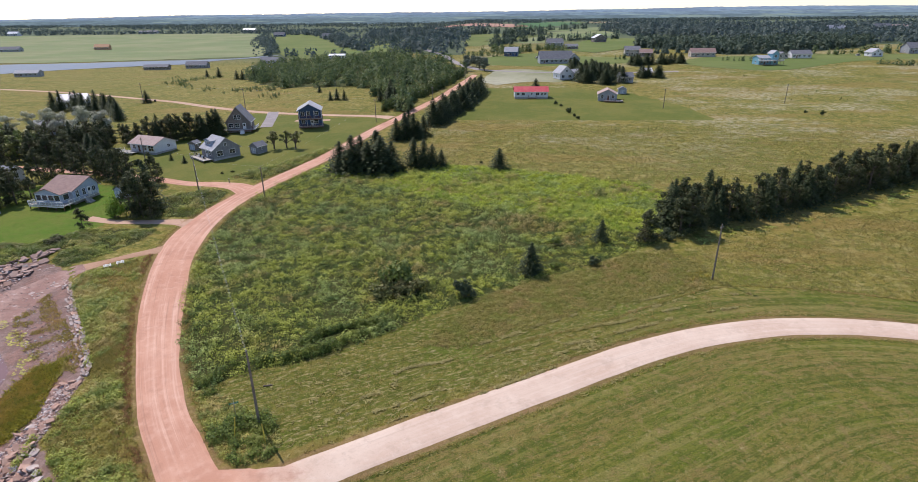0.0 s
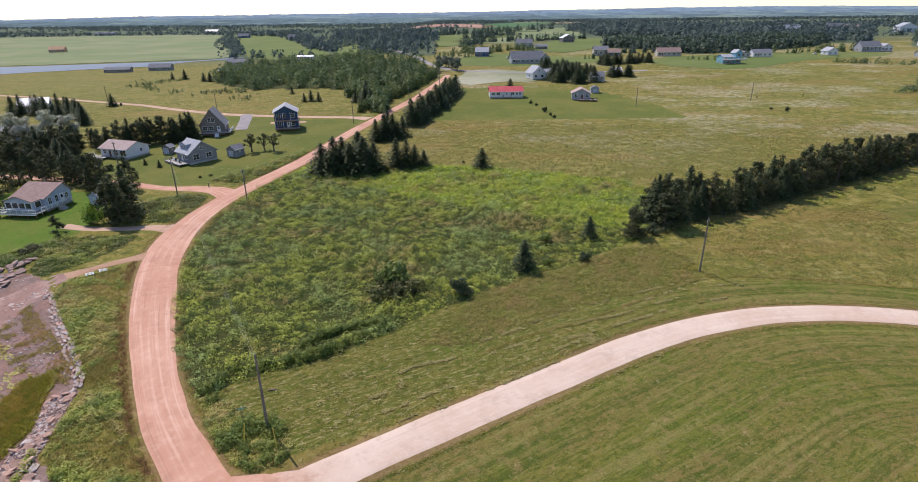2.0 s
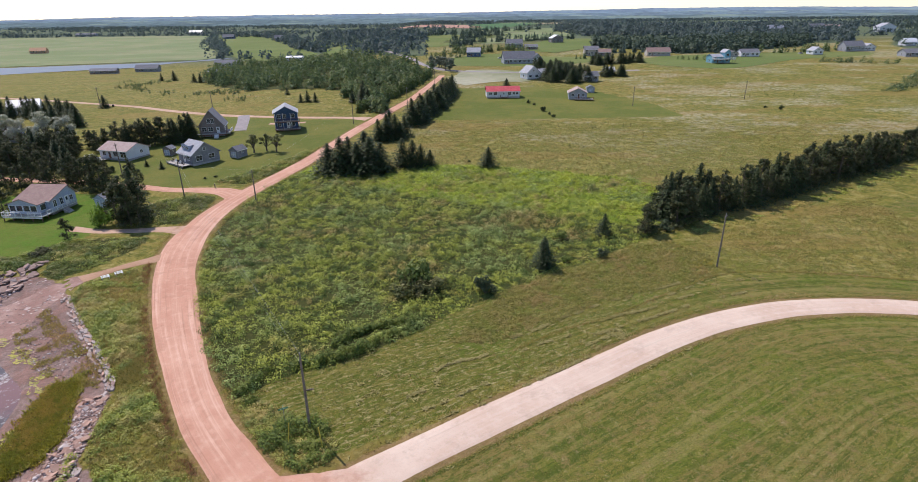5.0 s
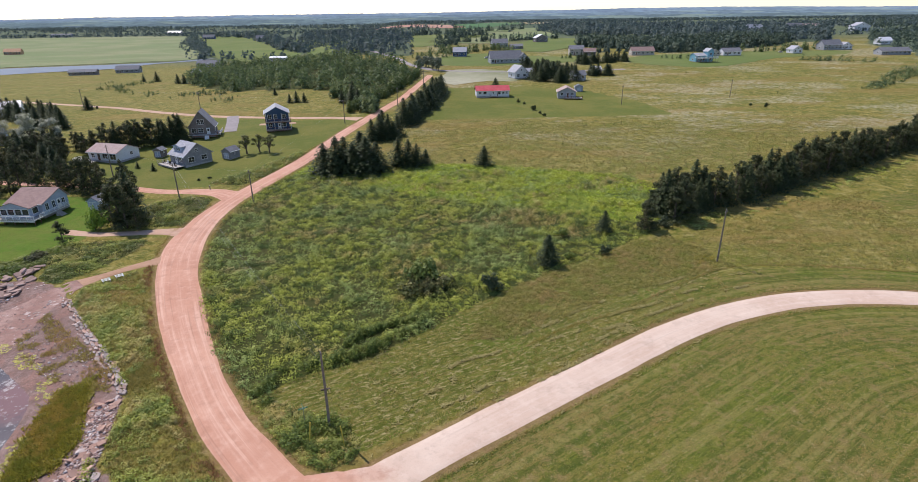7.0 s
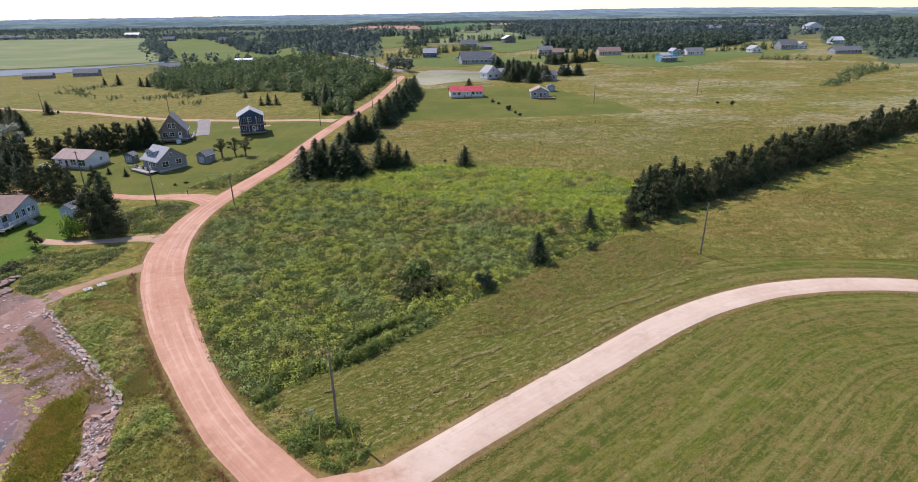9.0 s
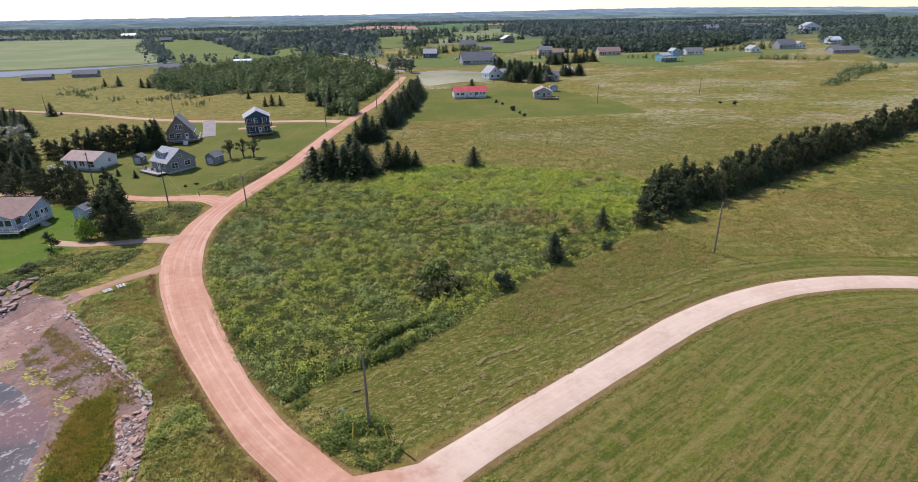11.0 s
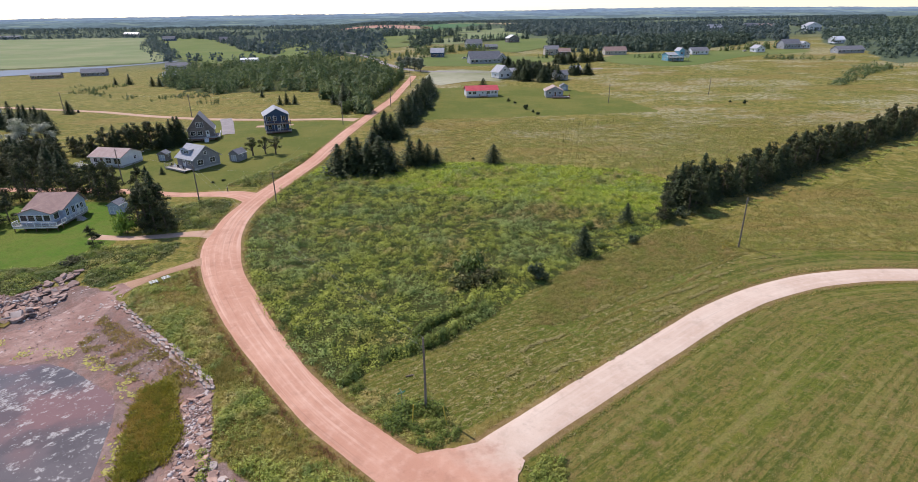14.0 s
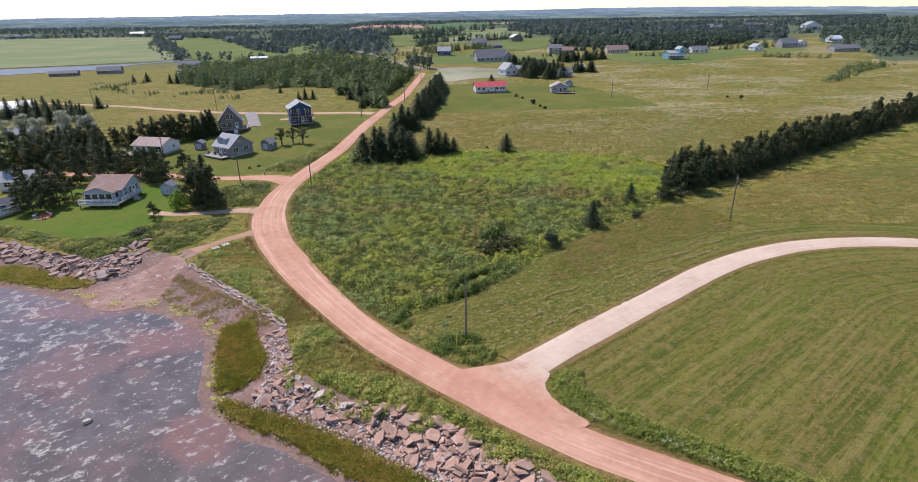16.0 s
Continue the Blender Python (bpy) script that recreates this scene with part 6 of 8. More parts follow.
for k in range(22):
    f = k / 21
    tree("spruce", 5.2 + 17.5 * f + random.uniform(-1.2, 1.6), 166 + 82 * f + random.uniform(-2, 2), random.uniform(8, 11), 1.6, label=SP + " in a roadside row", group="road row of spruces")
for x, y, h, w in ((10.6, 33.8, 5.6, 0.85), (9.2, 31.6, 3.4, 1.15), (13.4, 31.6, 3.2, 1.1), (11.4, 30.6, 2.6, 1.2)):
    tree("shrub", x, y, h, w, label="large olive-green willow shrub among weeds", category="shrub", crown_material=M_OLIVE if h < 4 else M_WILLOWGREEN)
tree("shrub", 21.8, 30.4, 3.4, 0.85, label="small dark shrub among weeds", category="shrub", crown_material=M_SCRUBDARK)
tree("shrub", 44.6, 43.4, 2.0, 0.9, label="low dark shrub among weeds", category="shrub", crown_material=M_SCRUBDARK)
tree("shrub", 39.0, 52.4, 2.0, 1.2, label="low green shrub among weeds", category="shrub", crown_material=M_BRAMBLE)
tree("shrub", 37.4, 41.6, 1.6, 1.0, label="low green shrub among weeds", category="shrub", crown_material=M_BRAMBLE)
tree("pine", 56.6, 54.2, 6.2, 1.3, variant=1, label="rounded dark pine at the end of the tree line", group="tree line")
tree("pine", 57.4, 55.0, 7.2, 1.25, variant=3, label="rounded dark pine at the end of the tree line", group="tree line")
tree("pine", 64.9, 58.6, 8.4, 1.3, variant=2, label="broad dark pine at the end of the tree line", group="tree line")
tree("pine", 67.0, 59.8, 9.6, 1.3, variant=0, label="broad dark pine at the end of the tree line", group="tree line")
tree("shrub", 61.5, 56.2, 2.6, 1.0, label="dark underbrush beside the tree line", category="shrub", crown_material=M_SCRUBDARK)
HEDGE = [(64.8, 60.0), (72.4, 63.1), (82.5, 66.6), (94.5, 72.4), (107.3, 79.9), (122.1, 88.2), (141.5, 98.2), (165.6, 110.1), (193.5, 124.4), (225.6, 139.5)]
_hl, _ = curve_points(HEDGE, 2.7)
for k, (x, y) in enumerate(_hl):
    x, y = x - 0.7, y + 1.1
    for side in (0, 1):
        h = random.choice((5.6, 7.0, 8.0, 8.8, 9.6, 10.6)) * random.uniform(0.9, 1.08)
        if side == 0 and random.random() < 0.08:
            continue
        tree("spruce" if random.random() < 0.22 else "pine", x + random.uniform(-.8, .8) - 1.6 * side, y + random.uniform(-.8, .8) + 2.8 * side, h, random.uniform(0.85, 1.15),
             label="dark pine in a dense tree line across the fields", group="tree line")
# undergrowth whose dark leaf colour also stands for the shade under the trees
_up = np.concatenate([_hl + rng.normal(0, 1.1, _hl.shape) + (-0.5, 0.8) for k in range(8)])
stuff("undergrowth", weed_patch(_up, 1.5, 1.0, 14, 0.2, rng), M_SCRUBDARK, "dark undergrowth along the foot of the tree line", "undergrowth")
_up = np.concatenate([_hl + rng.normal(0, 1.3, _hl.shape) + (2.4, -4.2) for k in range(9)])
_uh = bumps(_up, (0.15, 1.0, 2.0), (0.5, 0.6, 5.0))
stuff("weeds", weed_patch(_up[_uh > -0.2], np.clip(0.35 + 0.5 * _uh[_uh > -0.2], 0.2, 0.9), 0.7, 16, 0.15, rng), M_WEED, "green weeds in front of the tree line", "weeds")

# ---- trees round the cottages ----
DARK = "dark evergreen tree in the grove behind the cottages"
GROVE = [(-84.5, 104.6), (-88.9, 112.8), (-99.4, 119.5), (-103.2, 133.6), (-98.3, 138.7), (-113.8, 147.6), (-135.7, 143.3), (-145.1, 125.6), (-131.5, 110.7), (-114.6, 108.1), (-102.6, 105.6)]
for x, y in scattered(GROVE, 104, rng):
    if (x < -120 and random.random() < 0.5) or (x > -97 and y > 109):
        continue
    tree("spruce" if random.random() < 0.25 else "pine", x, y, random.uniform(7, 10) if y < 132 else random.uniform(5.5, 7.5), 1.1, label=DARK, group="cottage grove")
for x, y, h in ((-102.2, 83.7, 7.5), (-98.3, 81.7, 6), (-99.0, 85.4, 8), (-95.4, 87.1, 7), (-105.0, 87.5, 8), (-109.8, 91.5, 9), (-93.5, 91.5, 8.5), (-88.3, 94.0, 8.2), (-83.7, 94.6, 8.5), (-80.6, 95.4, 8.0), (-77.8, 94.3, 8.6), (-99.4, 94.6, 9.5)):
    tree("pine", x, y, h, 0.95, label="tall dark pine behind the cottage", group="cottage pines")
for x, y, h in ((-62.8, 90.0, 7.4), (-66.0, 92.6, 8.6), (-84.0, 98.4, 8.8), (-90.2, 99.6, 9.4), (-79.0, 98.0, 8.2), (-96.0, 99.0, 9.6), (-71.8, 89.4, 10.6), (-68.9, 87.6, 9.4), (-74.7, 90.3, 9.8), (-72.4, 92.3, 9.0)):
    tree("pine", x, y, h, 0.9, label="open dark pine beside the cottages", group="cottage pines")
for x, y, h in ((-57.2, 71.6, 10.4), (-54.6, 67.0, 11.0), (-52.6, 65.6, 10.4), (-54.2, 71.5, 12), (-51.4, 68.6, 10.2), (-50.0, 64.6, 7.4), (-56.4, 67.6, 9.6)):
    tree("spruce" if h > 11.5 else "pine", x, y, h, 0.95, label="dense dark evergreen at the lane corner", group="corner pines")
tree("shrub", -58.9, 65.6, 5.6, 0.62, label="tall bright green leafy bush beside a shed", category="bush", crown_material=M_LIME)
tree("pine", -62.0, 58.8, 5.0, 1.2, label="small windswept pine beside a driveway")
tree("shrub", -62.4, 51.4, 1.6, 1.7, label="clipped dark green shrub on the lawn", category="shrub", crown_material=M_PINE)
_wb, _ = curve_points([(-97.5, 135.0), (-90.5, 138.5), (-84.3, 142.0), (-77.0, 145.0), (-72.5, 147.8)], 1.25)
for x, y in _wb:
    tree("pine" if random.random() < 0.7 else "spruce", x + random.uniform(-0.8, 0.8), y + random.uniform(-1.5, 1.5), random.uniform(7.0, 10.4), random.uniform(1.0, 1.25), label="dark evergreen in a windbreak behind the houses", group="windbreak")
for x, y, h in ((-45.2, 128.3, 6.2), (-41.6, 130.2, 5.8), (-38.2, 129.0, 6.0)):
    tree("apple", x, y, h, 0.95, label="gnarled bare-trunked apple tree on the lawn", group="apple trees")
for x, y, h, w in ((-141, 145, 10.0, 1.0), (-135.5, 147, 11.0, 1.1), (-129.0, 144, 11.0, 1.0), (-122.0, 146, 12.0, 1.1), (-114.5, 145, 11.2, 1.0), (-149, 143, 9.5, 1.1), (-119.0, 137, 9.6, 0.8)):
    tree("willow", x, y, h, w, label="silvery grey-leaved willow in the grove", group="silver willows")
for x, y, h in ((-157.8, 209.4, 8), (-164.1, 213.1, 9), (-152.5, 203.6, 8.5), (-147.2, 198.9, 8), (-143.0, 194.3, 9), (-138.8, 189.7, 8), (-134.6, 184.0, 9), (-168.2, 207.9, 8), (-130.4, 178.4, 8.5), (-141.7, 181.2, 9), (-149.1, 188.2, 9), (-171.0, 207.0, 9), (-166.0, 203.0, 10), (-161.0, 200.0, 9.5), (-173.5, 202.5, 10), (-157.0, 195.0, 9.5), (-180.0, 206.0, 9)):
    tree("spruce", x, y, h, 1.2, label="dark spruce in a belt by a far house", group="spruce belt")
tree("spruce", -148.8, 229.8, 6.5, 1.5, label="lone bushy spruce beside the lane")
tree("shrub", -80.2, 108.8, 2.2, 1, label="young spruce on the lawn", category="shrub", crown_material=M_SPRUCE)
for x, y, h in ((-67.0, 111.5, 2.4), (-72.8, 114.5, 2.2)):
    tree("spruce", x, y, h, 1.3, label="young spruce on the lawn", group="young spruces")
for x, y in ((-50.1, 100.1), (-47.8, 101.6)):
    tree("shrub", x, y, 0.7, 1.3, label="small flat dark shrub on the lawn", category="shrub", crown_material=M_SPRUCE, group="lawn shrubs")
for x, y, h in ((60.4, 191.0, 2.6), (61.5, 182.4, 1.5), (62.1, 177.3, 1.6), (163.1, 186.3, 2.2), (57.0, 211.6, 2.0), (58.8, 206.1, 1.4), (158.3, 190.2, 1.4), (23.6, 112.0, 0.9)):
    tree("shrub", x, y, h, 0.8, label="small dark bush in the grass", category="shrub", crown_material=M_SPRUCE, group="field bushes")
tree("spruce", 50.4, 244.0, 7.5, 1.6, label="spruce behind the red-roofed house")
for k in range(9):
    tree("broadleaf", 14 + random.uniform(-4, 10), 345 + random.uniform(-14, 18), random.uniform(7, 9), 1.3, label="grey-green willow beside the road", group="road willows", crown_material=M_SILVERDARK)
for x, y in scattered([(80.0, 272.0), (102.0, 274.5), (108.0, 301.2), (97.7, 341.7), (79.5, 336.2), (79.7, 300.8)], 46, rng):
    tree("spruce", x, y, random.uniform(7, 10.5), 1.6, label="dark spruce in a clump by a white house", group="house spruces")
for x, y in scattered([(114.5, 292.3), (128.4, 295.6), (132.0, 303.1), (116.9, 303.9)], 7, rng):
    tree("spruce", x, y, random.uniform(6, 8), 1.6, label="dark spruce beside a shed", group="shed spruces")
for x, y in scattered([(130.8, 360.5), (172.0, 377.6), (168.2, 386.9), (127.0, 373.0)], 22, rng):
    tree("spruce", x, y, random.uniform(6.5, 8.5), 1.6, label="dark spruce in a hedge between houses", group="hedge spruces")
for x, y, h in ((-44.9, 224.4, 5), (-48.9, 225.7, 5.6), (-51.9, 224.5, 4.6), (-21.2, 216.4, 9), (-21.4, 223.6, 10), (-17.9, 212.6, 8), (-26.4, 220.3, 6), (-196.4, 391.5, 6), (-186.2, 390.4, 8), (-162.4, 369.0, 7), (-156.8, 366.1, 7), (-151.3, 373.7, 7.5), (-147.9, 365.2, 6.5), (-65.6, 253.0, 4)):
    tree("spruce", x, y, h, 1.2, label="dark spruce at the edge of the woods", group="wood edge spruces")


for x, y, h in ((-94.8, 68.6, 7.6), (-92.6, 69.0, 8.6), (-91.0, 71.0, 9.0), (-89.2, 73.6, 8.4), (-87.2, 76.2, 6.6), (-91.4, 75.6, 9.4)):
    tree("pine", x, y, h, 1.1, label="dense dark pine in a clump on the lawn", group="lawn pines")
for x, y, h in ((-142, 132, 8), (-131, 127, 7), (-138, 126, 8), (-127, 119, 7), (-121, 112, 6.5), (-134, 116, 7.5), (-124, 125, 7)):
    tree("broadleaf", x, y, h, 1.2, label="light green leafy tree at the edge of the grove", group="grove leafy trees", crown_material=M_SCRUB)


# ---- woods, too many to count ----
def wood(points, heights, rng, per=20, conifer=0.4, leaf=1.0, wide=1.0):
    """Many small trees in one mesh: spires and round heads of leaves."""
    pieces = []
    n = len(points)
    z = ground_z(points[:, 0], points[:, 1])
    spire = rng.random(n) < conifer
    for sel, is_spire in ((spire, True), (~spire, False)):
        p, h, zz = points[sel], heights[sel], z[sel]
        m = len(p)
        if not m:
            continue
        f = rng.random((m, per)) ** (1.5 if is_spire else 0.8)
        a = rng.uniform(0, 6.283, (m, per))
        r = (0.26 * (1 - f) + 0.03 if is_spire else 0.30 * np.sqrt(np.clip(1 - (1.25 * f - 0.45) ** 2, 0.05, 1))) * rng.uniform(0.5, 1.1, (m, per)) * h[:, None] * wide
        c = np.stack([p[:, :1] + r * np.cos(a), p[:, 1:2] + r * np.sin(a), zz[:, None] + h[:, None] * (0.06 + 0.9 * f)], -1)
        nrm = np.stack([np.cos(a), np.sin(a), 0.8 + 0 * a], -1) + rng.normal(0, 0.2, (m, per, 3))
        size = leaf * h[:, None] * (0.15 if is_spire else 0.17) * (1.15 - 0.6 * f) * rng.uniform(0.7, 1.3, (m, per))
        pieces.append(leaves(c.reshape(-1, 3), nrm.reshape(-1, 3), size.ravel(), rng, 0.75, 0.3))
    return joined(pieces)


_p = scattered(WOODS, 2500, rng)
_p = _p[bumps(_p * (1, 0.6), (0.035, 1.0, 1.0), (0.11, 0.7, 3.0)) > -0.16]
stuff("woods", wood(_p, 2.0 + 8.6 * rng.random(len(_p)) ** 2.3, rng, 52, 0.3, 0.66, 1.4), M_WOODS, "mixed green woods of alder, birch and spruce", "woods")
_re, _ = curve_points([(-17.5, 194.4), (-11.0, 212.2), (-3.1, 241.8), (5.8, 278.0), (12.5, 310.4)], 2.0)
_p = np.concatenate([_re + rng.normal(0, 1.2, _re.shape) + (-2.5, 0) for k in range(2)])
stuff("hedge", wood(_p, rng.uniform(3, 5.5, len(_p)), rng, 46, 0.1, 0.8), M_LEAF, "leafy hedge along the red road", "hedge")
_q = scattered([(-230, 400), (-164, 375), (-112, 300), (-75, 243), (-50, 232), (-24, 203), (-40, 205), (-110, 250), (-200, 330)], 900, rng)
_q = _q[np.array([noise.noise((x * 0.05, y * 0.03, 5.0)) for x, y in _q]) > 0.12]
stuff("bushes", wood(_q, rng.uniform(0.8, 2.6, len(_q)), rng, 30, 0.15, 0.75), M_WOODS, "low alder bushes scattered before the woods", "bushes")
_q = scattered([(40, 118), (180, 150), (330, 250), (330, 330), (140, 320), (120, 190), (60, 170)], 260, rng)
_q = _q[np.array([noise.noise((x * 0.02, y * 0.02, 11.0)) for x, y in _q]) > 0.15]
stuff("bushes", wood(_q, rng.uniform(0.5, 1.3, len(_q)), rng, 26, 0.1, 0.8), M_OLIVE, "small dark bushes dotted over the meadow", "bushes")
# trees and hedges of the village
def tree_row(row, gap, jitter, low, high, con, mat):
    line, _ = curve_points(row, gap)
    line = np.concatenate([line[:, :2]] * 2) + rng.normal(0, jitter, (2 * len(line), 2))
    stuff("hedge_trees", wood(line, rng.uniform(low, high, len(line)), rng, 44, con, 0.75), mat, "trees and hedges between the village lots", "trees")


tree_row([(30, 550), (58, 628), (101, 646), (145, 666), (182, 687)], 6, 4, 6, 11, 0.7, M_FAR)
tree_row([(27, 477), (38, 489), (45, 462), (65, 487)], 4, 4, 4, 8, 0.3, M_WOODS)
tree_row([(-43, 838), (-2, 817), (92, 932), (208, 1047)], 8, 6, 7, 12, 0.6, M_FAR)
tree_row([(10, 440), (17, 450), (34, 434)], 4, 2.5, 3, 5, 0.1, M_WOODS)
tree_row([(128, 408), (142, 410)], 4, 2, 3, 5, 0.2, M_WOODS)
tree_row([(72, 497), (84, 512), (93, 476)], 4, 3, 4, 7, 0.2, M_WOODS)
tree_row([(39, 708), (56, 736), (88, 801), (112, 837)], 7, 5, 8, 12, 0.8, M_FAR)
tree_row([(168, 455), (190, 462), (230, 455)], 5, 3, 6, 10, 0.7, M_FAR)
tree_row([(300, 440), (345, 446), (372, 460)], 6, 4, 4, 8, 0.2, M_WOODS)
tree_row([(205, 395), (238, 388)], 4, 2, 2, 4, 0.3, M_WOODS)
tree_row([(-9.5, 193), (-14.5, 211), (-20, 232), (-32, 240)], 1.7, 2.2, 4, 8, 0.35, M_WOODS)
for poly, n, con in FAR_WOODS:
    _p = scattered(poly, n, rng)
    if n > 500:
        _p = _p[np.array([noise.noise((x * 0.005, y * 0.014, 8.0)) for x, y in _p]) > -0.12]
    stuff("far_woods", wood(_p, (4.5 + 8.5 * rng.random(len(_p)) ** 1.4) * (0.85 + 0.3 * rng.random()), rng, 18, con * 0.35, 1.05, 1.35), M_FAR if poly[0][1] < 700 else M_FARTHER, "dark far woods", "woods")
for poly, n in (([(286, 258), (350, 292), (336, 302), (284, 272)], 130), ([(300, 372), (345, 350), (340, 342), (296, 362)], 70), ([(246, 226), (300, 262), (296, 268), (240, 232)], 60)):
    _p = scattered(poly, n, rng)
    stuff("bushes", wood(_p, 1.2 + 3.4 * rng.random(n) ** 2, rng, 40, 0.1, 0.75, 1.5), M_WOODS, "low bushes along a field edge", "bushes")
_p = scattered(PLANTATION, 1500, rng)
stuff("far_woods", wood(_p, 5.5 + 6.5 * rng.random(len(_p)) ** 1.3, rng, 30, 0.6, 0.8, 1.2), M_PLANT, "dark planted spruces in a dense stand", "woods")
# belts of woods and hedges up to the hills
_q = np.stack([rng.uniform(-3600, 3600, 60000), 650 * (3300 / 650) ** rng.random(60000)], 1)
_q = _q[np.abs(_q[:, 0]) < 0.95 * _q[:, 1] + 60]
_nz = np.array([noise.noise((x * 0.0016, y * 0.0042, 2.0)) + 0.5 * noise.noise((x * 0.006, y * 0.013, 5.0)) for x, y in _q])
_ok = _nz > (0.02 - 0.10 * smooth(900, 2500, _q[:, 1]))
_ok &= ~((_q[:, 0] > 90) & (_q[:, 1] < 900) & (_q[:, 0] < 330))
for poly, _m, _l in FIELDS:
    _ok &= ~inside(poly, _q[:, 0], _q[:, 1])
_q = _q[_ok][:12500]
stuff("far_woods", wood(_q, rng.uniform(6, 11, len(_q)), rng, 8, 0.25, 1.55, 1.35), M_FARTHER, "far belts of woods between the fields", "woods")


# ---- houses ----
M_WHITE = plain("white_paint", (0.74, 0.74, 0.72), (0.80, 0.80, 0.78), 1.0, 12, 0.6, 0.1, 0.005)
M_SIDING_WHITE = plain("white_siding", (0.66, 0.67, 0.68), (0.74, 0.75, 0.76), 0.6, 7, 0.7, 0.35, 0.02, stretch=(0.2, 0.2, 7))
M_SIDING_GREY = plain("grey_siding", (0.30, 0.32, 0.34), (0.38, 0.40, 0.42), 0.6, 7, 0.75, 0.35, 0.02, stretch=(0.2, 0.2, 7))
M_SHINGLE_GREY = plain("grey_shingle_wall", (0.20, 0.205, 0.22), (0.28, 0.28, 0.29), 0.8, 9, 0.85, 0.5, 0.02, stretch=(2, 2, 6))
M_SHINGLE_BROWN = plain("brown_shingle_wall", (0.18, 0.155, 0.14), (0.26, 0.22, 0.2), 0.8, 9, 0.85, 0.5, 0.02, stretch=(2, 2, 6))
M_SIDING_BLUE = plain("blue_siding", (0.035, 0.075, 0.16), (0.05, 0.10, 0.20), 0.6, 7, 0.65, 0.35, 0.02, stretch=(0.2, 0.2, 7))
M_SIDING_PALE = plain("pale_blue_siding", (0.36, 0.42, 0.52), (0.44, 0.50, 0.60), 0.6, 7, 0.7, 0.35, 0.02, stretch=(0.2, 0.2, 7))
M_SIDING_TEAL = plain("teal_siding", (0.16, 0.36, 0.46), (0.20, 0.42, 0.52), 0.6, 7, 0.7, 0.35, 0.02, stretch=(0.2, 0.2, 7))
M_SIDING_TAN = plain("tan_siding", (0.42, 0.38, 0.32), (0.5, 0.46, 0.40), 0.6, 7, 0.7, 0.35, 0.02, stretch=(0.2, 0.2, 7))
M_PLYWOOD = plain("bare_plywood", (0.48, 0.27, 0.15), (0.56, 0.34, 0.2), 0.5, 6, 0.85, 0.2, 0.01)
M_ROOF_GREY = plain("grey_roof_shingle", (0.16, 0.165, 0.18), (0.22, 0.225, 0.235), 0.8, 8, 0.9, 0.5, 0.02, stretch=(2, 6, 6))
M_ROOF_PALE = plain("pale_roof_shingle", (0.34, 0.35, 0.37), (0.42, 0.43, 0.45), 0.8, 8, 0.85, 0.5, 0.02, stretch=(2, 6, 6))
M_ROOF_BROWN = plain("brown_roof_shingle", (0.27, 0.18, 0.155), (0.34, 0.235, 0.20), 0.8, 8, 0.9, 0.5, 0.02, stretch=(2, 6, 6))
M_ROOF_PINK = plain("faded_roof_shingle", (0.38, 0.28, 0.25), (0.46, 0.36, 0.32), 0.8, 8, 0.9, 0.5, 0.02, stretch=(2, 6, 6))
M_ROOF_RED = plain("red_metal_roof", (0.55, 0.075, 0.085), (0.64, 0.12, 0.12), 0.6, 5, 0.45, 0.3, 0.02, stretch=(5, 0.2, 0.2))
M_ROOF_WHITE = plain("white_metal_roof", (0.68, 0.69, 0.70), (0.76, 0.77, 0.78), 0.6, 5, 0.45, 0.3, 0.02, stretch=(5, 0.2, 0.2))
M_DECK = plain("grey_deck_boards", (0.36, 0.33, 0.29), (0.46, 0.43, 0.39), 1.0, 9, 0.85, 0.4, 0.01, stretch=(8, 0.5, 1))
M_BROWNWOOD = plain("brown_stained_wood", (0.17, 0.075, 0.05), (0.23, 0.11, 0.075), 1.0, 9, 0.8, 0.4, 0.01)
M_CONCRETE = plain("concrete", (0.36, 0.35, 0.33), (0.44, 0.43, 0.41), 0.8, 9, 0.9, 0.3, 0.01)
M_METAL = plain("galvanised_metal", (0.42, 0.43, 0.44), (0.5, 0.51, 0.52), 2, 20, 0.4, 0.1, 0.003, 0.9)
M_WIRE = plain("grey_wire", (0.48, 0.48, 0.48), (0.56, 0.56, 0.56), 2, 20, 0.6)
M_BLACK = plain("black_plastic", (0.025, 0.025, 0.027), (0.04, 0.04, 0.04), 2, 20, 0.5)
M_SIGN = plain("green_sign_paint", (0.02, 0.22, 0.10), (0.03, 0.26, 0.12), 2, 20, 0.45)
M_YELLOW = plain("yellow_plastic", (0.55, 0.42, 0.05), (0.62, 0.48, 0.08), 2, 20, 0.5)
M_RED = plain("red_plastic", (0.40, 0.04, 0.035), (0.48, 0.06, 0.05), 2, 20, 0.5)


def glass_material():
    n = Net("window_glass")
    n.bsdf.inputs["Coat Weight"].default_value = 0.6
    return n.done(n.mix(n.ramp(n.noise(n.place(False), 1.2, 2), 0.3, 0.7), (0.015, 0.018, 0.022), (0.05, 0.055, 0.06)), 0.06, 0, 0.6)


M_GLASS = glass_material()


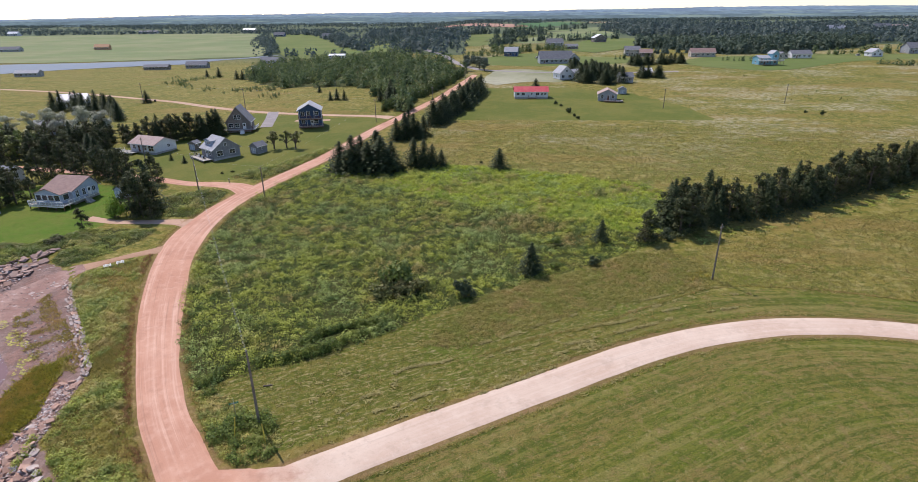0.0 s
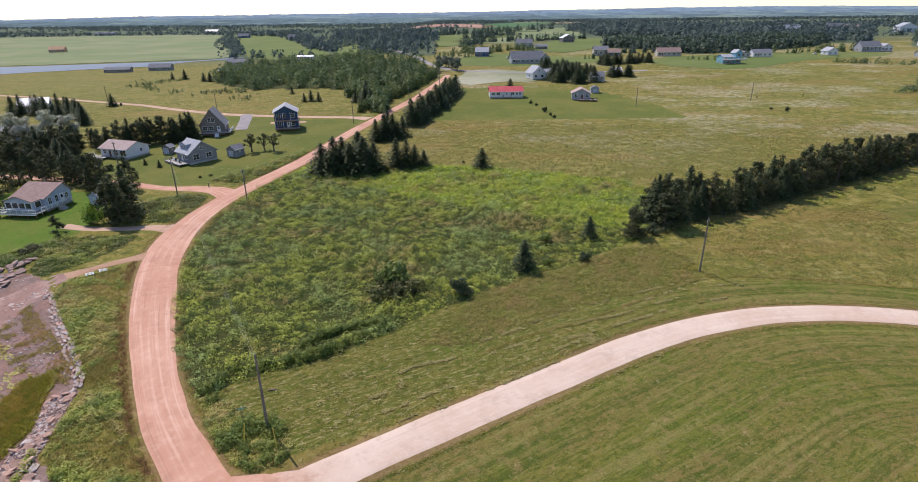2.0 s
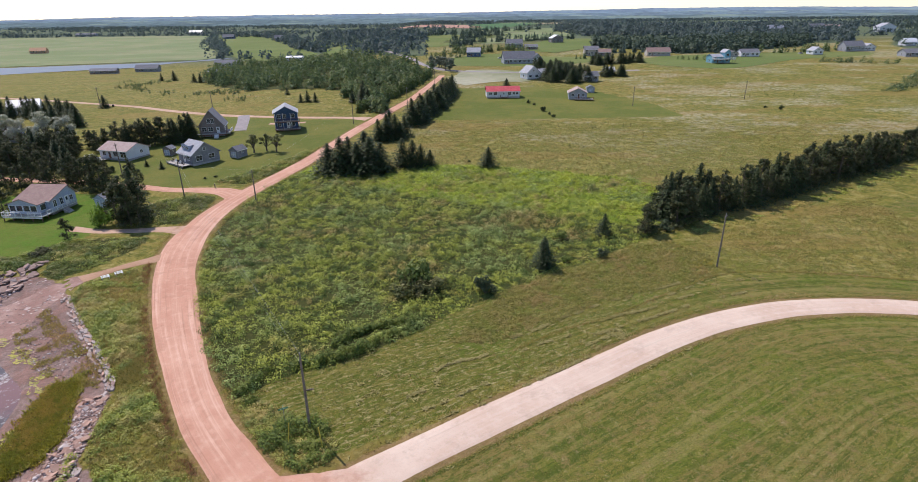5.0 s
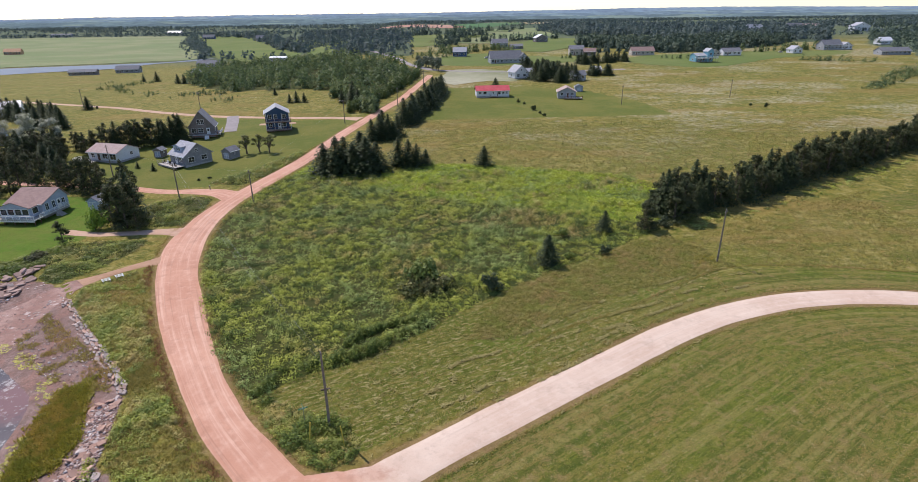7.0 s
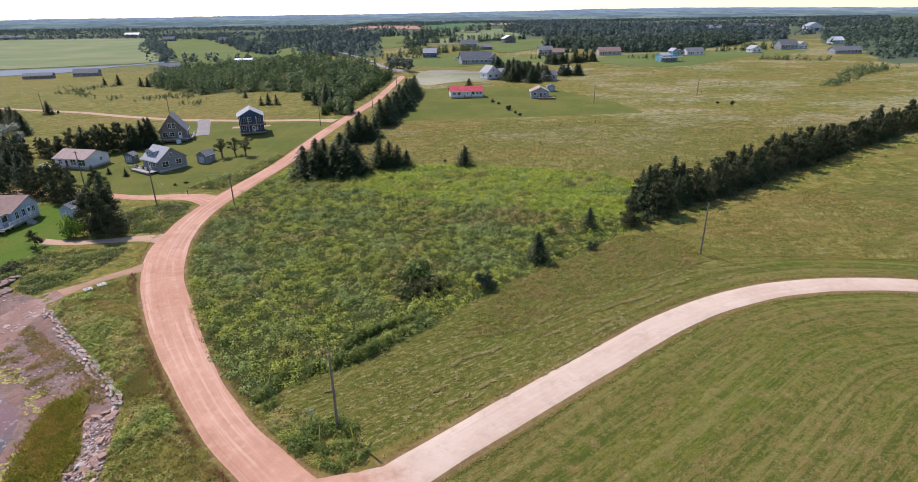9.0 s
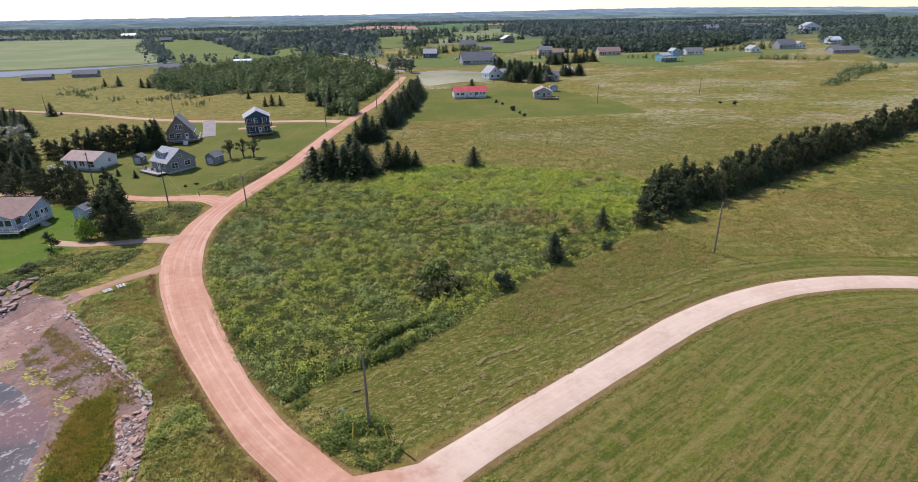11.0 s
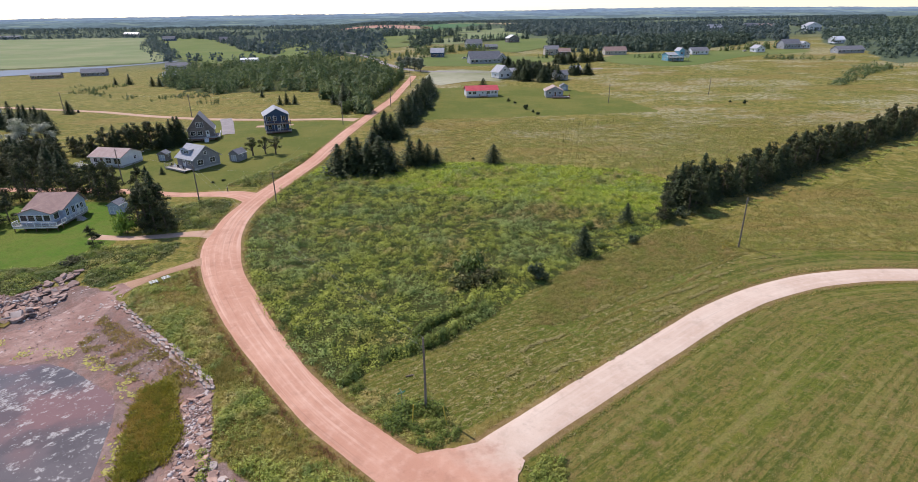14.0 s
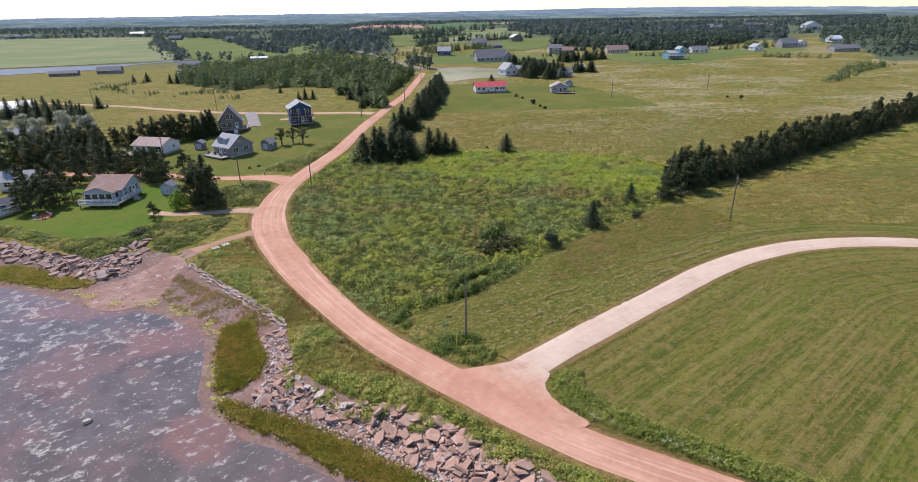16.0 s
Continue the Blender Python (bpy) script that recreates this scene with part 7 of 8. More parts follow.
def gable_solid(w, d, z0, h, rise, ridge, back=0.0):
    """Walls up to the eaves with gables, as one solid; back sets a ridge along x off the middle."""
    bm = bmesh.new()
    if ridge == "x":
        prof = [(-d / 2, z0), (d / 2, z0), (d / 2, h), (back, h + rise), (-d / 2, h)]
        a = [bm.verts.new((-w / 2, y, z)) for y, z in prof]
        b = [bm.verts.new((w / 2, y, z)) for y, z in prof]
    else:
        prof = [(-w / 2, z0), (w / 2, z0), (w / 2, h), (0, h + rise), (-w / 2, h)]
        a = [bm.verts.new((x, -d / 2, z)) for x, z in prof]
        b = [bm.verts.new((x, d / 2, z)) for x, z in prof]
    bm.faces.new(a)
    bm.faces.new(b[::-1])
    for i in range(5):
        j = (i + 1) % 5
        bm.faces.new((a[j], a[i], b[i], b[j]))
    bmesh.ops.recalc_face_normals(bm, faces=bm.faces[:])
    return bm


def roof_slab(w, d, h, rise, ridge, side, over=0.45, thick=0.16, back=0.0):
    """One slope of a gable roof."""
    bm = bmesh.new()
    span = d if ridge == "x" else w
    length = (w if ridge == "x" else d) / 2 + over
    slope = rise / (span / 2 - side * back)
    lo = span / 2 + over
    sec = [(back, h + rise + 0.02), (side * lo, h - slope * over + 0.02), (side * lo, h - slope * over + thick), (back, h + rise + thick + 0.04)]
    rows = []
    for e in (-length, length):
        rows.append([bm.verts.new((e, y, z) if ridge == "x" else (y, e, z)) for y, z in sec])
    a, b = rows
    bm.faces.new(a)
    bm.faces.new(b[::-1])
    for i in range(4):
        j = (i + 1) % 4
        bm.faces.new((a[j], a[i], b[i], b[j]))
    bmesh.ops.recalc_face_normals(bm, faces=bm.faces[:])
    return bm


def on_wall(side, u, z, w, d, out=0.0):
    """Place on a wall: f, b, l or r; u metres along it; local x across, y up, z out."""
    if side == "f":
        return Matrix.Translation((u, -d / 2 - out, z)) @ Matrix.Rotation(math.pi / 2, 4, "X")
    if side == "b":
        return Matrix.Translation((u, d / 2 + out, z)) @ Matrix.Rotation(math.pi, 4, "Z") @ Matrix.Rotation(math.pi / 2, 4, "X")
    if side == "r":
        return Matrix.Translation((w / 2 + out, u, z)) @ Matrix.Rotation(math.pi / 2, 4, "Z") @ Matrix.Rotation(math.pi / 2, 4, "X")
    return Matrix.Translation((-w / 2 - out, u, z)) @ Matrix.Rotation(-math.pi / 2, 4, "Z") @ Matrix.Rotation(math.pi / 2, 4, "X")


def window(parent, m, ww, wh, trim=None, bars=True):
    """A window: frame with sill and a glass pane set back in it."""
    t = 0.09
    bm = bmesh.new()
    for c in ((-ww / 2 - t, -wh / 2 - t, -0.02, -ww / 2, wh / 2 + t, 0.06), (ww / 2, -wh / 2 - t, -0.02, ww / 2 + t, wh / 2 + t, 0.06), (-ww / 2, wh / 2, -0.02, ww / 2, wh / 2 + t, 0.06),
              (-ww / 2 - 0.05, -wh / 2 - t, -0.02, ww / 2 + 0.05, -wh / 2, 0.10)):
        box(bm, *c)
    if bars:
        box(bm, -0.025, -wh / 2, 0.0, 0.025, wh / 2, 0.045)
        box(bm, -ww / 2, -0.025, 0.0, -0.027, 0.025, 0.045)
        box(bm, 0.027, -0.025, 0.0, ww / 2, 0.025, 0.045)
    f = part("window", bm, trim or M_WHITE, parent, "", m)
    part("pane", a_box(-ww / 2, -wh / 2, -0.01, ww / 2, wh / 2, 0.02), M_GLASS, f)
    return f


def door(parent, m, material, dw=0.95, dh=2.05):
    bm = bmesh.new()
    box(bm, -dw / 2, 0, -0.02, dw / 2, dh, 0.05)
    ob = part("door", bm, material, parent, "", m)
    part("door_frame", joined_boxes([(-dw / 2 - .1, 0, -.02, -dw / 2, dh + .1, .07), (dw / 2, 0, -.02, dw / 2 + .1, dh + .1, .07), (-dw / 2, dh, -.02, dw / 2, dh + .1, .07)]), M_WHITE, ob)
    part("pane", a_box(-dw * 0.3, dh * 0.52, 0.045, dw * 0.3, dh * 0.9, 0.06), M_GLASS, ob)
    part("handle", a_box(dw * 0.36, dh * 0.45, 0.05, dw * 0.42, dh * 0.49, 0.1), M_METAL, ob)
    return ob


def joined_boxes(rows):
    bm = bmesh.new()
    for r in rows:
        box(bm, *r)
    return bm


def deck(parent, x0, y0, x1, y1, z, foot, rails, rail_material=None, height=0.95):
    """A deck on posts with rails on the sides named."""
    mat = rail_material or M_WHITE
    part("deck_floor", a_box(x0, y0, z - 0.16, x1, y1, z), M_DECK, parent)
    n = max(2, int((x1 - x0) / 2.2) + 1)
    for x in np.linspace(x0 + 0.12, x1 - 0.12, n):
        part("deck_post", a_box(x - .07, y0 + .06, foot, x + .07, y0 + .2, z - .16), M_BROWNWOOD, parent)
    part("skirt", a_box(x0 + 0.02, y0 + 0.001, z - 0.42, x1 - 0.02, y0 + 0.05, z - 0.165), mat, parent)
    for s in rails:
        a, b = {"f": ((x0, y0), (x1, y0)), "b": ((x0, y1), (x1, y1)), "l": ((x0, y0), (x0, y1)), "r": ((x1, y0), (x1, y1))}[s]
        L = math.hypot(b[0] - a[0], b[1] - a[1])
        turn = math.degrees(math.atan2(b[1] - a[1], b[0] - a[0]))
        bm = bmesh.new()
        box(bm, 0, -.05, height - .06, L, .05, height)
        box(bm, 0, -.03, 0.1, L, .03, 0.16)
        for u in np.arange(0.0, L + 0.01, max(0.5, L / max(1, round(L / 1.6)))):
            box(bm, u - .05, -.052, 0, u + .05, .052, height - .062)
        for u in np.arange(0.2, L - 0.1, 0.2):
            box(bm, u - .012, -.012, .161, u + .012, .012, height - .061)
        part("railing", bm, mat, parent, "", pose(a[0], a[1], z + 0.002, 0, 0, turn))


def house(name, x, y, rz, w, d, h, rise, ridge, wall, roof, label, base=0.4, windows=(), doors=(), chimney=None, gable=None, over=0.45, category="house", group="", z=None, trim=None, back=0.0):
    ob = thing(name, pose(x, y, gz(x, y) if z is None else z, 0, 0, rz), label, category, group)
    part("foundation", a_box(-w / 2 + .05, -d / 2 + .05, -1.2, w / 2 - .05, d / 2 - .05, base), M_CONCRETE, ob)
    part("wall", gable_solid(w, d, base, base + h, rise, ridge, back), wall, ob)
    r = part("roof", roof_slab(w, d, base + h, rise, ridge, 1, over, 0.16, back), roof, ob)
    part("roof", roof_slab(w, d, base + h, rise, ridge, -1, over, 0.16, back), roof, ob)
    for side, u, zz, ww, wh in windows:
        window(ob, on_wall(side, u, base + zz, w, d), ww, wh, trim)
    for side, u, mat in doors:
        door(ob, on_wall(side, u, base + 0.02, w, d), mat)
    if chimney:
        cx, cy, top = chimney
        part("chimney", a_box(cx - .3, cy - .3, base + h, cx + .3, cy + .3, base + h + rise + top), M_CONCRETE, r)
    # bargeboards or fascia at the eaves
    if ridge == "x":
        for sy in (-1, 1):
            s = rise / (d / 2 - sy * back)
            bm = bmesh.new()
            yy = sy * (d / 2 + over)
            box(bm, -w / 2 - over, min(yy, yy + sy * .06) + sy * .001, base + h - s * over - .06, w / 2 + over, max(yy, yy + sy * .06) + sy * .001, base + h - s * over + .15)
            part("gutter", bm, M_WHITE, ob)
    else:
        s = rise / (w / 2)
        for sx in (-1, 1):
            bm = bmesh.new()
            xx = sx * (w / 2 + over)
            box(bm, min(xx, xx + sx * .06) + sx * .001, -d / 2 - over, base + h - s * over - .06, max(xx, xx + sx * .06) + sx * .001, d / 2 + over, base + h - s * over + .15)
            part("gutter", bm, M_WHITE, ob)
    return ob


# the cottage with a screened porch
L = house("cottage", -77.9, 77.9, -7, 8.2, 7.8, 2.4, 2.0, "x", M_SIDING_PALE, M_ROOF_BROWN, "pale blue cottage with a brown roof, screened porch and white deck", 0.95,
          [("r", -2.6, 1.35, 0.9, 1.5), ("r", -0.6, 1.35, 0.9, 1.5), ("r", 2.4, 1.35, 0.9, 1.1), ("l", 0, 1.4, 1.2, 1.1), ("b", 0, 1.4, 1.2, 1)], [("r", 1.0, M_WHITE)], back=1.9)
part("porch_wall", gable_solid(7.0, 3.0, 0.95, 3.25, 1.15, "y"), M_SIDING_PALE, L, "", Matrix.Translation((-0.2, -5.1, 0)))
for s in (1, -1):
    part("porch_roof", roof_slab(7.0, 5.0, 3.25, 1.15, "y", s, 0.4), M_ROOF_BROWN, L, "", Matrix.Translation((-0.2, -4.1, 0)))
for u in (-2.5, -0.85, 0.85, 2.5):
    window(L, Matrix.Translation((-0.2, -5.1, 0)) @ on_wall("f", u, 2.25, 7.0, 3.0), 1.35, 1.25, None, False)
window(L, Matrix.Translation((-0.2, -5.1, 0)) @ on_wall("r", 0, 2.25, 7.0, 3.0), 1.5, 1.25, None, False)
deck(L, -4.2, -8.3, 5.3, -6.6, 0.95, -0.6, "fl")
deck(L, 3.4, -6.6, 5.3, 2.4, 0.949, -0.6, "r")
part("stair", joined_boxes([(5.37 + .28 * i, -2.2, -0.4, 5.65 + .28 * i, -0.6, 0.78 - .19 * i) for i in range(5)]), M_DECK, L)
# its shed
def shed(x, y, rz, w, d, h, rise, wall, roof, label, ridge="y", doors=True):
    ob = house("shed", x, y, rz, w, d, h, rise, ridge, wall, roof, label, 0.12, [("r", 0, 1.4, 0.5, 0.5)], [], None, None, 0.18, "shed")
    if doors:
        for s in (-1, 1):
            leaf = part("door", a_box(-0.44, 0, -0.01, 0.44, 1.75, 0.04), M_SIDING_PALE, ob, "", on_wall("f", 0.46 * s, 0.2, w, d))
            part("trim", joined_boxes([(-.44, 0, .04, -.36, 1.75, .06), (.36, 0, .04, .44, 1.75, .06), (-.36, 1.67, .04, .36, 1.75, .06), (-.36, 0, .04, .36, .08, .06), (-.36, .84, .04, .36, .92, .06)]), M_WHITE, leaf)
    return ob


shed(-65.7, 79.6, -12, 2.7, 3.2, 2.1, 0.8, M_SIDING_PALE, M_ROOF_GREY, "small pale blue garden shed with white-trimmed doors")
# long house with a pink-brown roof
W = house("house", -85.0, 126.3, -20, 11, 8.4, 2.5, 1.7, "x", M_SIDING_WHITE, M_ROOF_PINK, "white bungalow with a faded pink-brown roof and side deck", 0.5,
          [("f", 1.0, 1.4, 1.8, 1.5), ("f", -3.6, 1.4, 1.2, 1.2), ("r", 1.2, 1.5, 0.9, 0.9), ("b", 0, 1.4, 1.2, 1)], [("f", -1.4, M_BROWNWOOD)])
deck(W, -8.6, -7.2, -1.6, -4.15, 0.5, -0.4, "fl", M_WHITE)
window(W, on_wall("f", 4.0, 1.9, 11, 8.4), 2.2, 1.8)
# grey house with a dormer
Gh = house("house", -58.9, 119.2, -40, 8.2, 8.6, 2.7, 3.1, "x", M_SHINGLE_GREY, M_ROOF_PALE, "grey shingled house with a pale roof, dormer and deck", 0.5,
           [("r", -2.2, 1.4, 1.8, 1.5), ("r", 1.8, 1.5, 1.7, 1.3), ("r", -0.2, 3.9, 0.8, 0.9), ("f", 1.8, 1.5, 1.4, 1.2)], [("f", -0.6, M_WHITE)])
part("dormer", gable_solid(4.2, 2.6, 3.5, 5.4, 0.5, "y"), M_SIDING_PALE, Gh, "", Matrix.Translation((-1.2, -1.9, 0)))
for s in (1, -1):
    part("dormer_roof", roof_slab(4.2, 2.6, 5.4, 0.5, "y", s, 0.25, 0.1), M_ROOF_PALE, Gh, "", Matrix.Translation((-1.2, -1.9, 0)))
for u in (-1.2, 0.1, 1.3):
    window(Gh, Matrix.Translation((-1.2, -1.9, 0)) @ on_wall("f", u, 4.7, 4.2, 2.6), 0.85, 0.8)
deck(Gh, -5.6, -7.6, 4.0, -4.55, 0.5, -0.4, "l", M_DECK)
for k in range(5):
    part("deck_chair", joined_boxes([(0, 0, .2, .6, .6, .32), (0, .52, .33, .6, .6, .9), (0, 0, 0, .08, .08, .199), (.52, 0, 0, .6, .08, .199)]), M_WHITE if k % 2 else M_BLACK, Gh, "", pose(-5 + 1.9 * k, -6.4, 0.505, 0, 0, 30 * k))
shed(-48.6, 123.8, -24, 3.2, 4.2, 2.2, 1.1, M_SHINGLE_GREY, M_ROOF_GREY, "grey-blue garden shed on the lawn")
shed(-71.7, 127.7, -10, 2.6, 2.8, 2.1, 0.7, M_SHINGLE_BROWN, M_ROOF_GREY, "small brown garden shed")
# steep gabled house
A = house("house", -68.6, 157.4, 12, 8.4, 8.4, 2.8, 5.2, "y", M_SHINGLE_BROWN, M_ROOF_GREY, "brown shingled house with a steep grey roof and front deck", 1.1,
          [("f", -2.5, 1.4, 1.5, 1.4), ("f", -0.3, 1.4, 1.5, 1.4), ("f", -0.62, 4.35, 1.0, 1.6), ("f", 0.62, 4.35, 1.0, 1.6), ("r", -1.5, 1.4, 1.2, 1.3)], [("f", 2.2, M_WHITE)])
deck(A, -5.2, -6.4, 5.2, -4.25, 1.1, -0.3, "lr", M_BROWNWOOD)
deck(A, 4.35, -4.25, 6.2, 2.4, 1.098, -0.3, "r", M_WHITE)
part("stair", joined_boxes([(1.0, -6.7 - .28 * i, -.2, 2.4, -6.42 - .28 * i, .92 - .2 * i) for i in range(5)]), M_WHITE, A)
# blue two-storey house with porches
B = house("house", -43.6, 164.9, 14, 8.4, 8.0, 6.0, 2.3, "y", M_SIDING_BLUE, M_ROOF_PALE, "dark blue two-storey house with double white porches", 0.7,
          [("f", -2.6, 4.5, 1.2, 1.4), ("f", -0.6, 4.5, 1.2, 1.4), ("f", 2.6, 4.5, 1.2, 1.4), ("f", -2.6, 1.5, 1.2, 1.4), ("f", 2.2, 1.5, 1.6, 1.4), ("l", 1.5, 1.5, 1, 1.2), ("l", -1.5, 4.4, 1, 1.2)],
          [("f", 0.6, M_WHITE)])
deck(B, -4.2, -6.0, 4.8, -4.05, 0.7, -0.3, "flr", M_BROWNWOOD)
deck(B, -4.2, -6.0, 4.8, -4.05, 3.6, 3.2, "flr", M_BROWNWOOD)
for u in (-4.1, -1.1, 1.8, 4.7):
    part("porch_post", a_box(u - .08, -5.98, 0.71, u + .08, -5.82, 3.43), M_WHITE, B)
    part("porch_post", a_box(u * 0.93 - .08, -5.92, 3.61, u * 0.93 + .08, -5.78, 6.6), M_WHITE, B)
part("porch_gable", gable_solid(8.4, 1.9, 6.6, 6.71, 2.3, "y"), M_SIDING_BLUE, B, "", Matrix.Translation((0, -4.96, 0)))
for k in (1, -1):
    part("porch_roof", roof_slab(8.4, 1.6, 6.71, 2.3, "y", k, 0.44), M_ROOF_PALE, B, "", Matrix.Translation((0, -5.5, 0.0)))
# red-roofed bungalow and its neighbours
Rd = house("house", 46.9, 230.8, 1, 16.2, 7.6, 2.6, 1.9, "x", M_SIDING_WHITE, M_ROOF_RED, "white bungalow with a bright red metal roof", 0.6,
           [("f", -6.4, 1.5, 1.2, 1.0), ("f", -4.0, 1.5, 1.5, 1.2), ("f", 3.0, 1.5, 1.5, 1.2), ("f", 5.2, 1.5, 1.0, 1.0), ("f", 6.8, 1.5, 1.0, 1.0), ("r", 0, 1.5, 1, 1)], [("f", 0.2, M_WHITE)])
deck(Rd, -1.6, -5.6, 2.2, -3.85, 0.6, -0.3, "lr", M_BROWNWOOD)
S = house("house", 82.9, 223.5, -10, 8.6, 8.8, 2.6, 2.0, "y", M_SIDING_GREY, M_ROOF_PINK, "small grey bungalow with a faded brown gable roof and deck", 0.5, [("f", -2.4, 1.5, 1.2, 1.2), ("l", 0, 1.5, 1.2, 1.1), ("f", 2.6, 1.5, 1, 1.2)], [("f", 0.4, M_BROWNWOOD)])
deck(S, -1.5, -7.6, 7.2, -4.25, 0.5, -0.3, "fr", M_BROWNWOOD)
shed(94.0, 241.3, -8, 4, 4, 2.3, 1.0, M_SIDING_GREY, M_ROOF_GREY, "grey shed behind a bungalow")
# further houses: x, y, turn, width, depth, height, rise, ridge, wall, roof, label
def far_house(x, y, rz, w, d, h, rise, ridge, wall, roof, label):
    n = max(2, int(w / 3.4))
    wins = [("f", -w / 2 + w * (i + 0.5) / n, 1.5 + (0 if h < 3.9 else 0.2), min(1.6, w / n * 0.5), 1.3) for i in range(n)]
    if h >= 3.9:
        wins += [("f", u, min(h - 0.8, 3.6), ww, 1.1) for _, u, _, ww, _ in wins if u != wins[n // 2][1]]
    if ridge == "y":
        wins.append(("f", 0, h + rise * 0.3, 0.9, 1.0))
    wins += [("l", 0, 1.5, 1.2, 1.2), ("r", 0, 1.5, 1.2, 1.2)]
    house("house", x, y, rz, w, d, h, rise, ridge, wall, roof, label, 0.4, wins, [("f", -w / 2 + w / n * 1.02, M_BROWNWOOD)] if n > 2 else [])


far_house(71.0, 295.9, 20, 8.5, 9, 3.6, 3.6, "y", M_SIDING_WHITE, M_ROOF_PALE, "white gabled house with an attached wing")
far_house(77.1, 301.0, 20, 9, 6, 2.8, 1.8, "x", M_SIDING_WHITE, M_ROOF_PALE, "white wing of a gabled house")
far_house(76.1, 384.1, 4, 24, 12, 3.0, 5.2, "x", M_SIDING_GREY, M_ROOF_GREY, "wide grey house with a big dark roof")
far_house(89.5, 384.5, 4, 8, 10, 3.0, 3.6, "y", M_SIDING_GREY, M_ROOF_GREY, "grey garage beside a wide house")
far_house(46, 442, -10, 11, 9, 3.6, 3.2, "x", M_SIDING_BLUE, M_ROOF_PALE, "blue village house with a pale roof")
far_house(93, 538, 6, 16, 10, 4.2, 3.6, "x", M_SIDING_GREY, M_ROOF_GREY, "grey two-storey village house")
far_house(106, 511, 0, 12, 8, 2.6, 1.8, "x", M_SHINGLE_BROWN, M_ROOF_GREY, "low brown village house")
far_house(152, 617, 12, 14, 10, 4.6, 3.4, "y", M_SHINGLE_BROWN, M_ROOF_WHITE, "dark house with a white metal roof")
far_house(146, 439, -6, 12, 9, 4.6, 2.6, "x", M_SIDING_TAN, M_ROOF_GREY, "tan two-storey house with grey roof")
far_house(156, 434, -6, 10, 8, 2.8, 2.4, "x", M_SHINGLE_BROWN, M_ROOF_BROWN, "brown house beside a tan one")
far_house(104.6, 281.5, 10, 7.5, 6, 3.0, 2.0, "x", M_SIDING_GREY, M_ROOF_GREY, "grey barn-shaped shed beside spruces")
far_house(123.5, 309.1, 0, 6, 5, 2.6, 1.6, "x", M_SIDING_WHITE, M_ROOF_WHITE, "white-roofed shed among spruces")
far_house(200, 429, -4, 19, 9, 3.0, 3.0, "x", M_SIDING_TAN, M_ROOF_BROWN, "long tan house with a brown roof")
far_house(222.0, 368.2, 8, 13, 8, 4.2, 1.6, "x", M_SIDING_TEAL, M_ROOF_PALE, "bright teal house with white porches")
far_house(269, 413, 0, 15, 8.5, 2.8, 2.6, "x", M_SIDING_WHITE, M_ROOF_GREY, "white bungalow with a grey roof")
far_house(255, 412, 0, 7, 7, 2.6, 1.6, "y", M_SIDING_TAN, M_ROOF_GREY, "small tan garage beside a bungalow")
far_house(331, 422, 6, 9, 8, 3.0, 2.6, "y", M_SIDING_WHITE, M_ROOF_PALE, "small white house with a pale roof")
far_house(382, 450, 4, 18, 10, 4.0, 4.0, "x", M_SIDING_GREY, M_ROOF_GREY, "grey house with a steep roof")
far_house(501, 774, 5, 24, 12, 5.0, 6.0, "x", M_SIDING_WHITE, M_ROOF_PALE, "white house standing among dark trees")
far_house(588, 815, 5, 24, 12, 6.0, 5.0, "x", M_SIDING_WHITE, M_ROOF_GREY, "white house standing among dark trees")
far_house(638, 849, 5, 34, 14, 5.0, 4.0, "x", M_SIDING_TAN, M_ROOF_PINK, "long tan building among trees")
far_house(389, 463, 5, 12, 9, 3.4, 3.0, "x", M_SIDING_GREY, M_ROOF_GREY, "grey house at the edge of the woods")
far_house(397, 452, 5, 11, 9, 3.0, 2.8, "y", M_SIDING_WHITE, M_ROOF_PALE, "white house at the edge of the woods")
far_house(475, 500, 5, 13, 9, 3.4, 3.0, "x", M_SIDING_WHITE, M_ROOF_WHITE, "white house with a bright roof")
far_house(398.1, 397.0, 0, 25, 9, 2.6, 2.6, "x", M_SIDING_GREY, M_ROOF_GREY, "long grey bungalow at the field edge")
far_house(670, 782, 5, 26, 12, 7, 5, "y", M_SIDING_WHITE, M_ROOF_PALE, "white gabled house on the rise")
far_house(-583, 838, 15, 21, 12, 4, 4, "x", M_PLYWOOD, M_PLYWOOD, "unfinished house of bare orange plywood")
far_house(-708, 807, 10, 28, 12, 3.4, 3.6, "x", M_SIDING_GREY, M_ROOF_GREY, "grey house at the marsh edge")
far_house(-293, 488, 12, 22, 9, 2.6, 1.8, "x", M_SHINGLE_BROWN, M_ROOF_GREY, "low brown house by the river")
far_house(-263, 508, 8, 20, 10, 3.0, 3.0, "x", M_SHINGLE_GREY, M_ROOF_GREY, "grey house by the river")
far_house(-207, 563, 4, 24, 11, 3.2, 3.0, "x", M_SIDING_GREY, M_ROOF_GREY, "long grey house by the river")
far_house(-176, 454, 6, 16, 9, 2.8, 2.0, "x", M_SIDING_PALE, M_ROOF_PALE, "pale blue house beside the woods")
far_house(-145, 600, 0, 18, 9, 2.6, 1.4, "x", M_SIDING_WHITE, M_ROOF_WHITE, "white-roofed barn behind the woods")
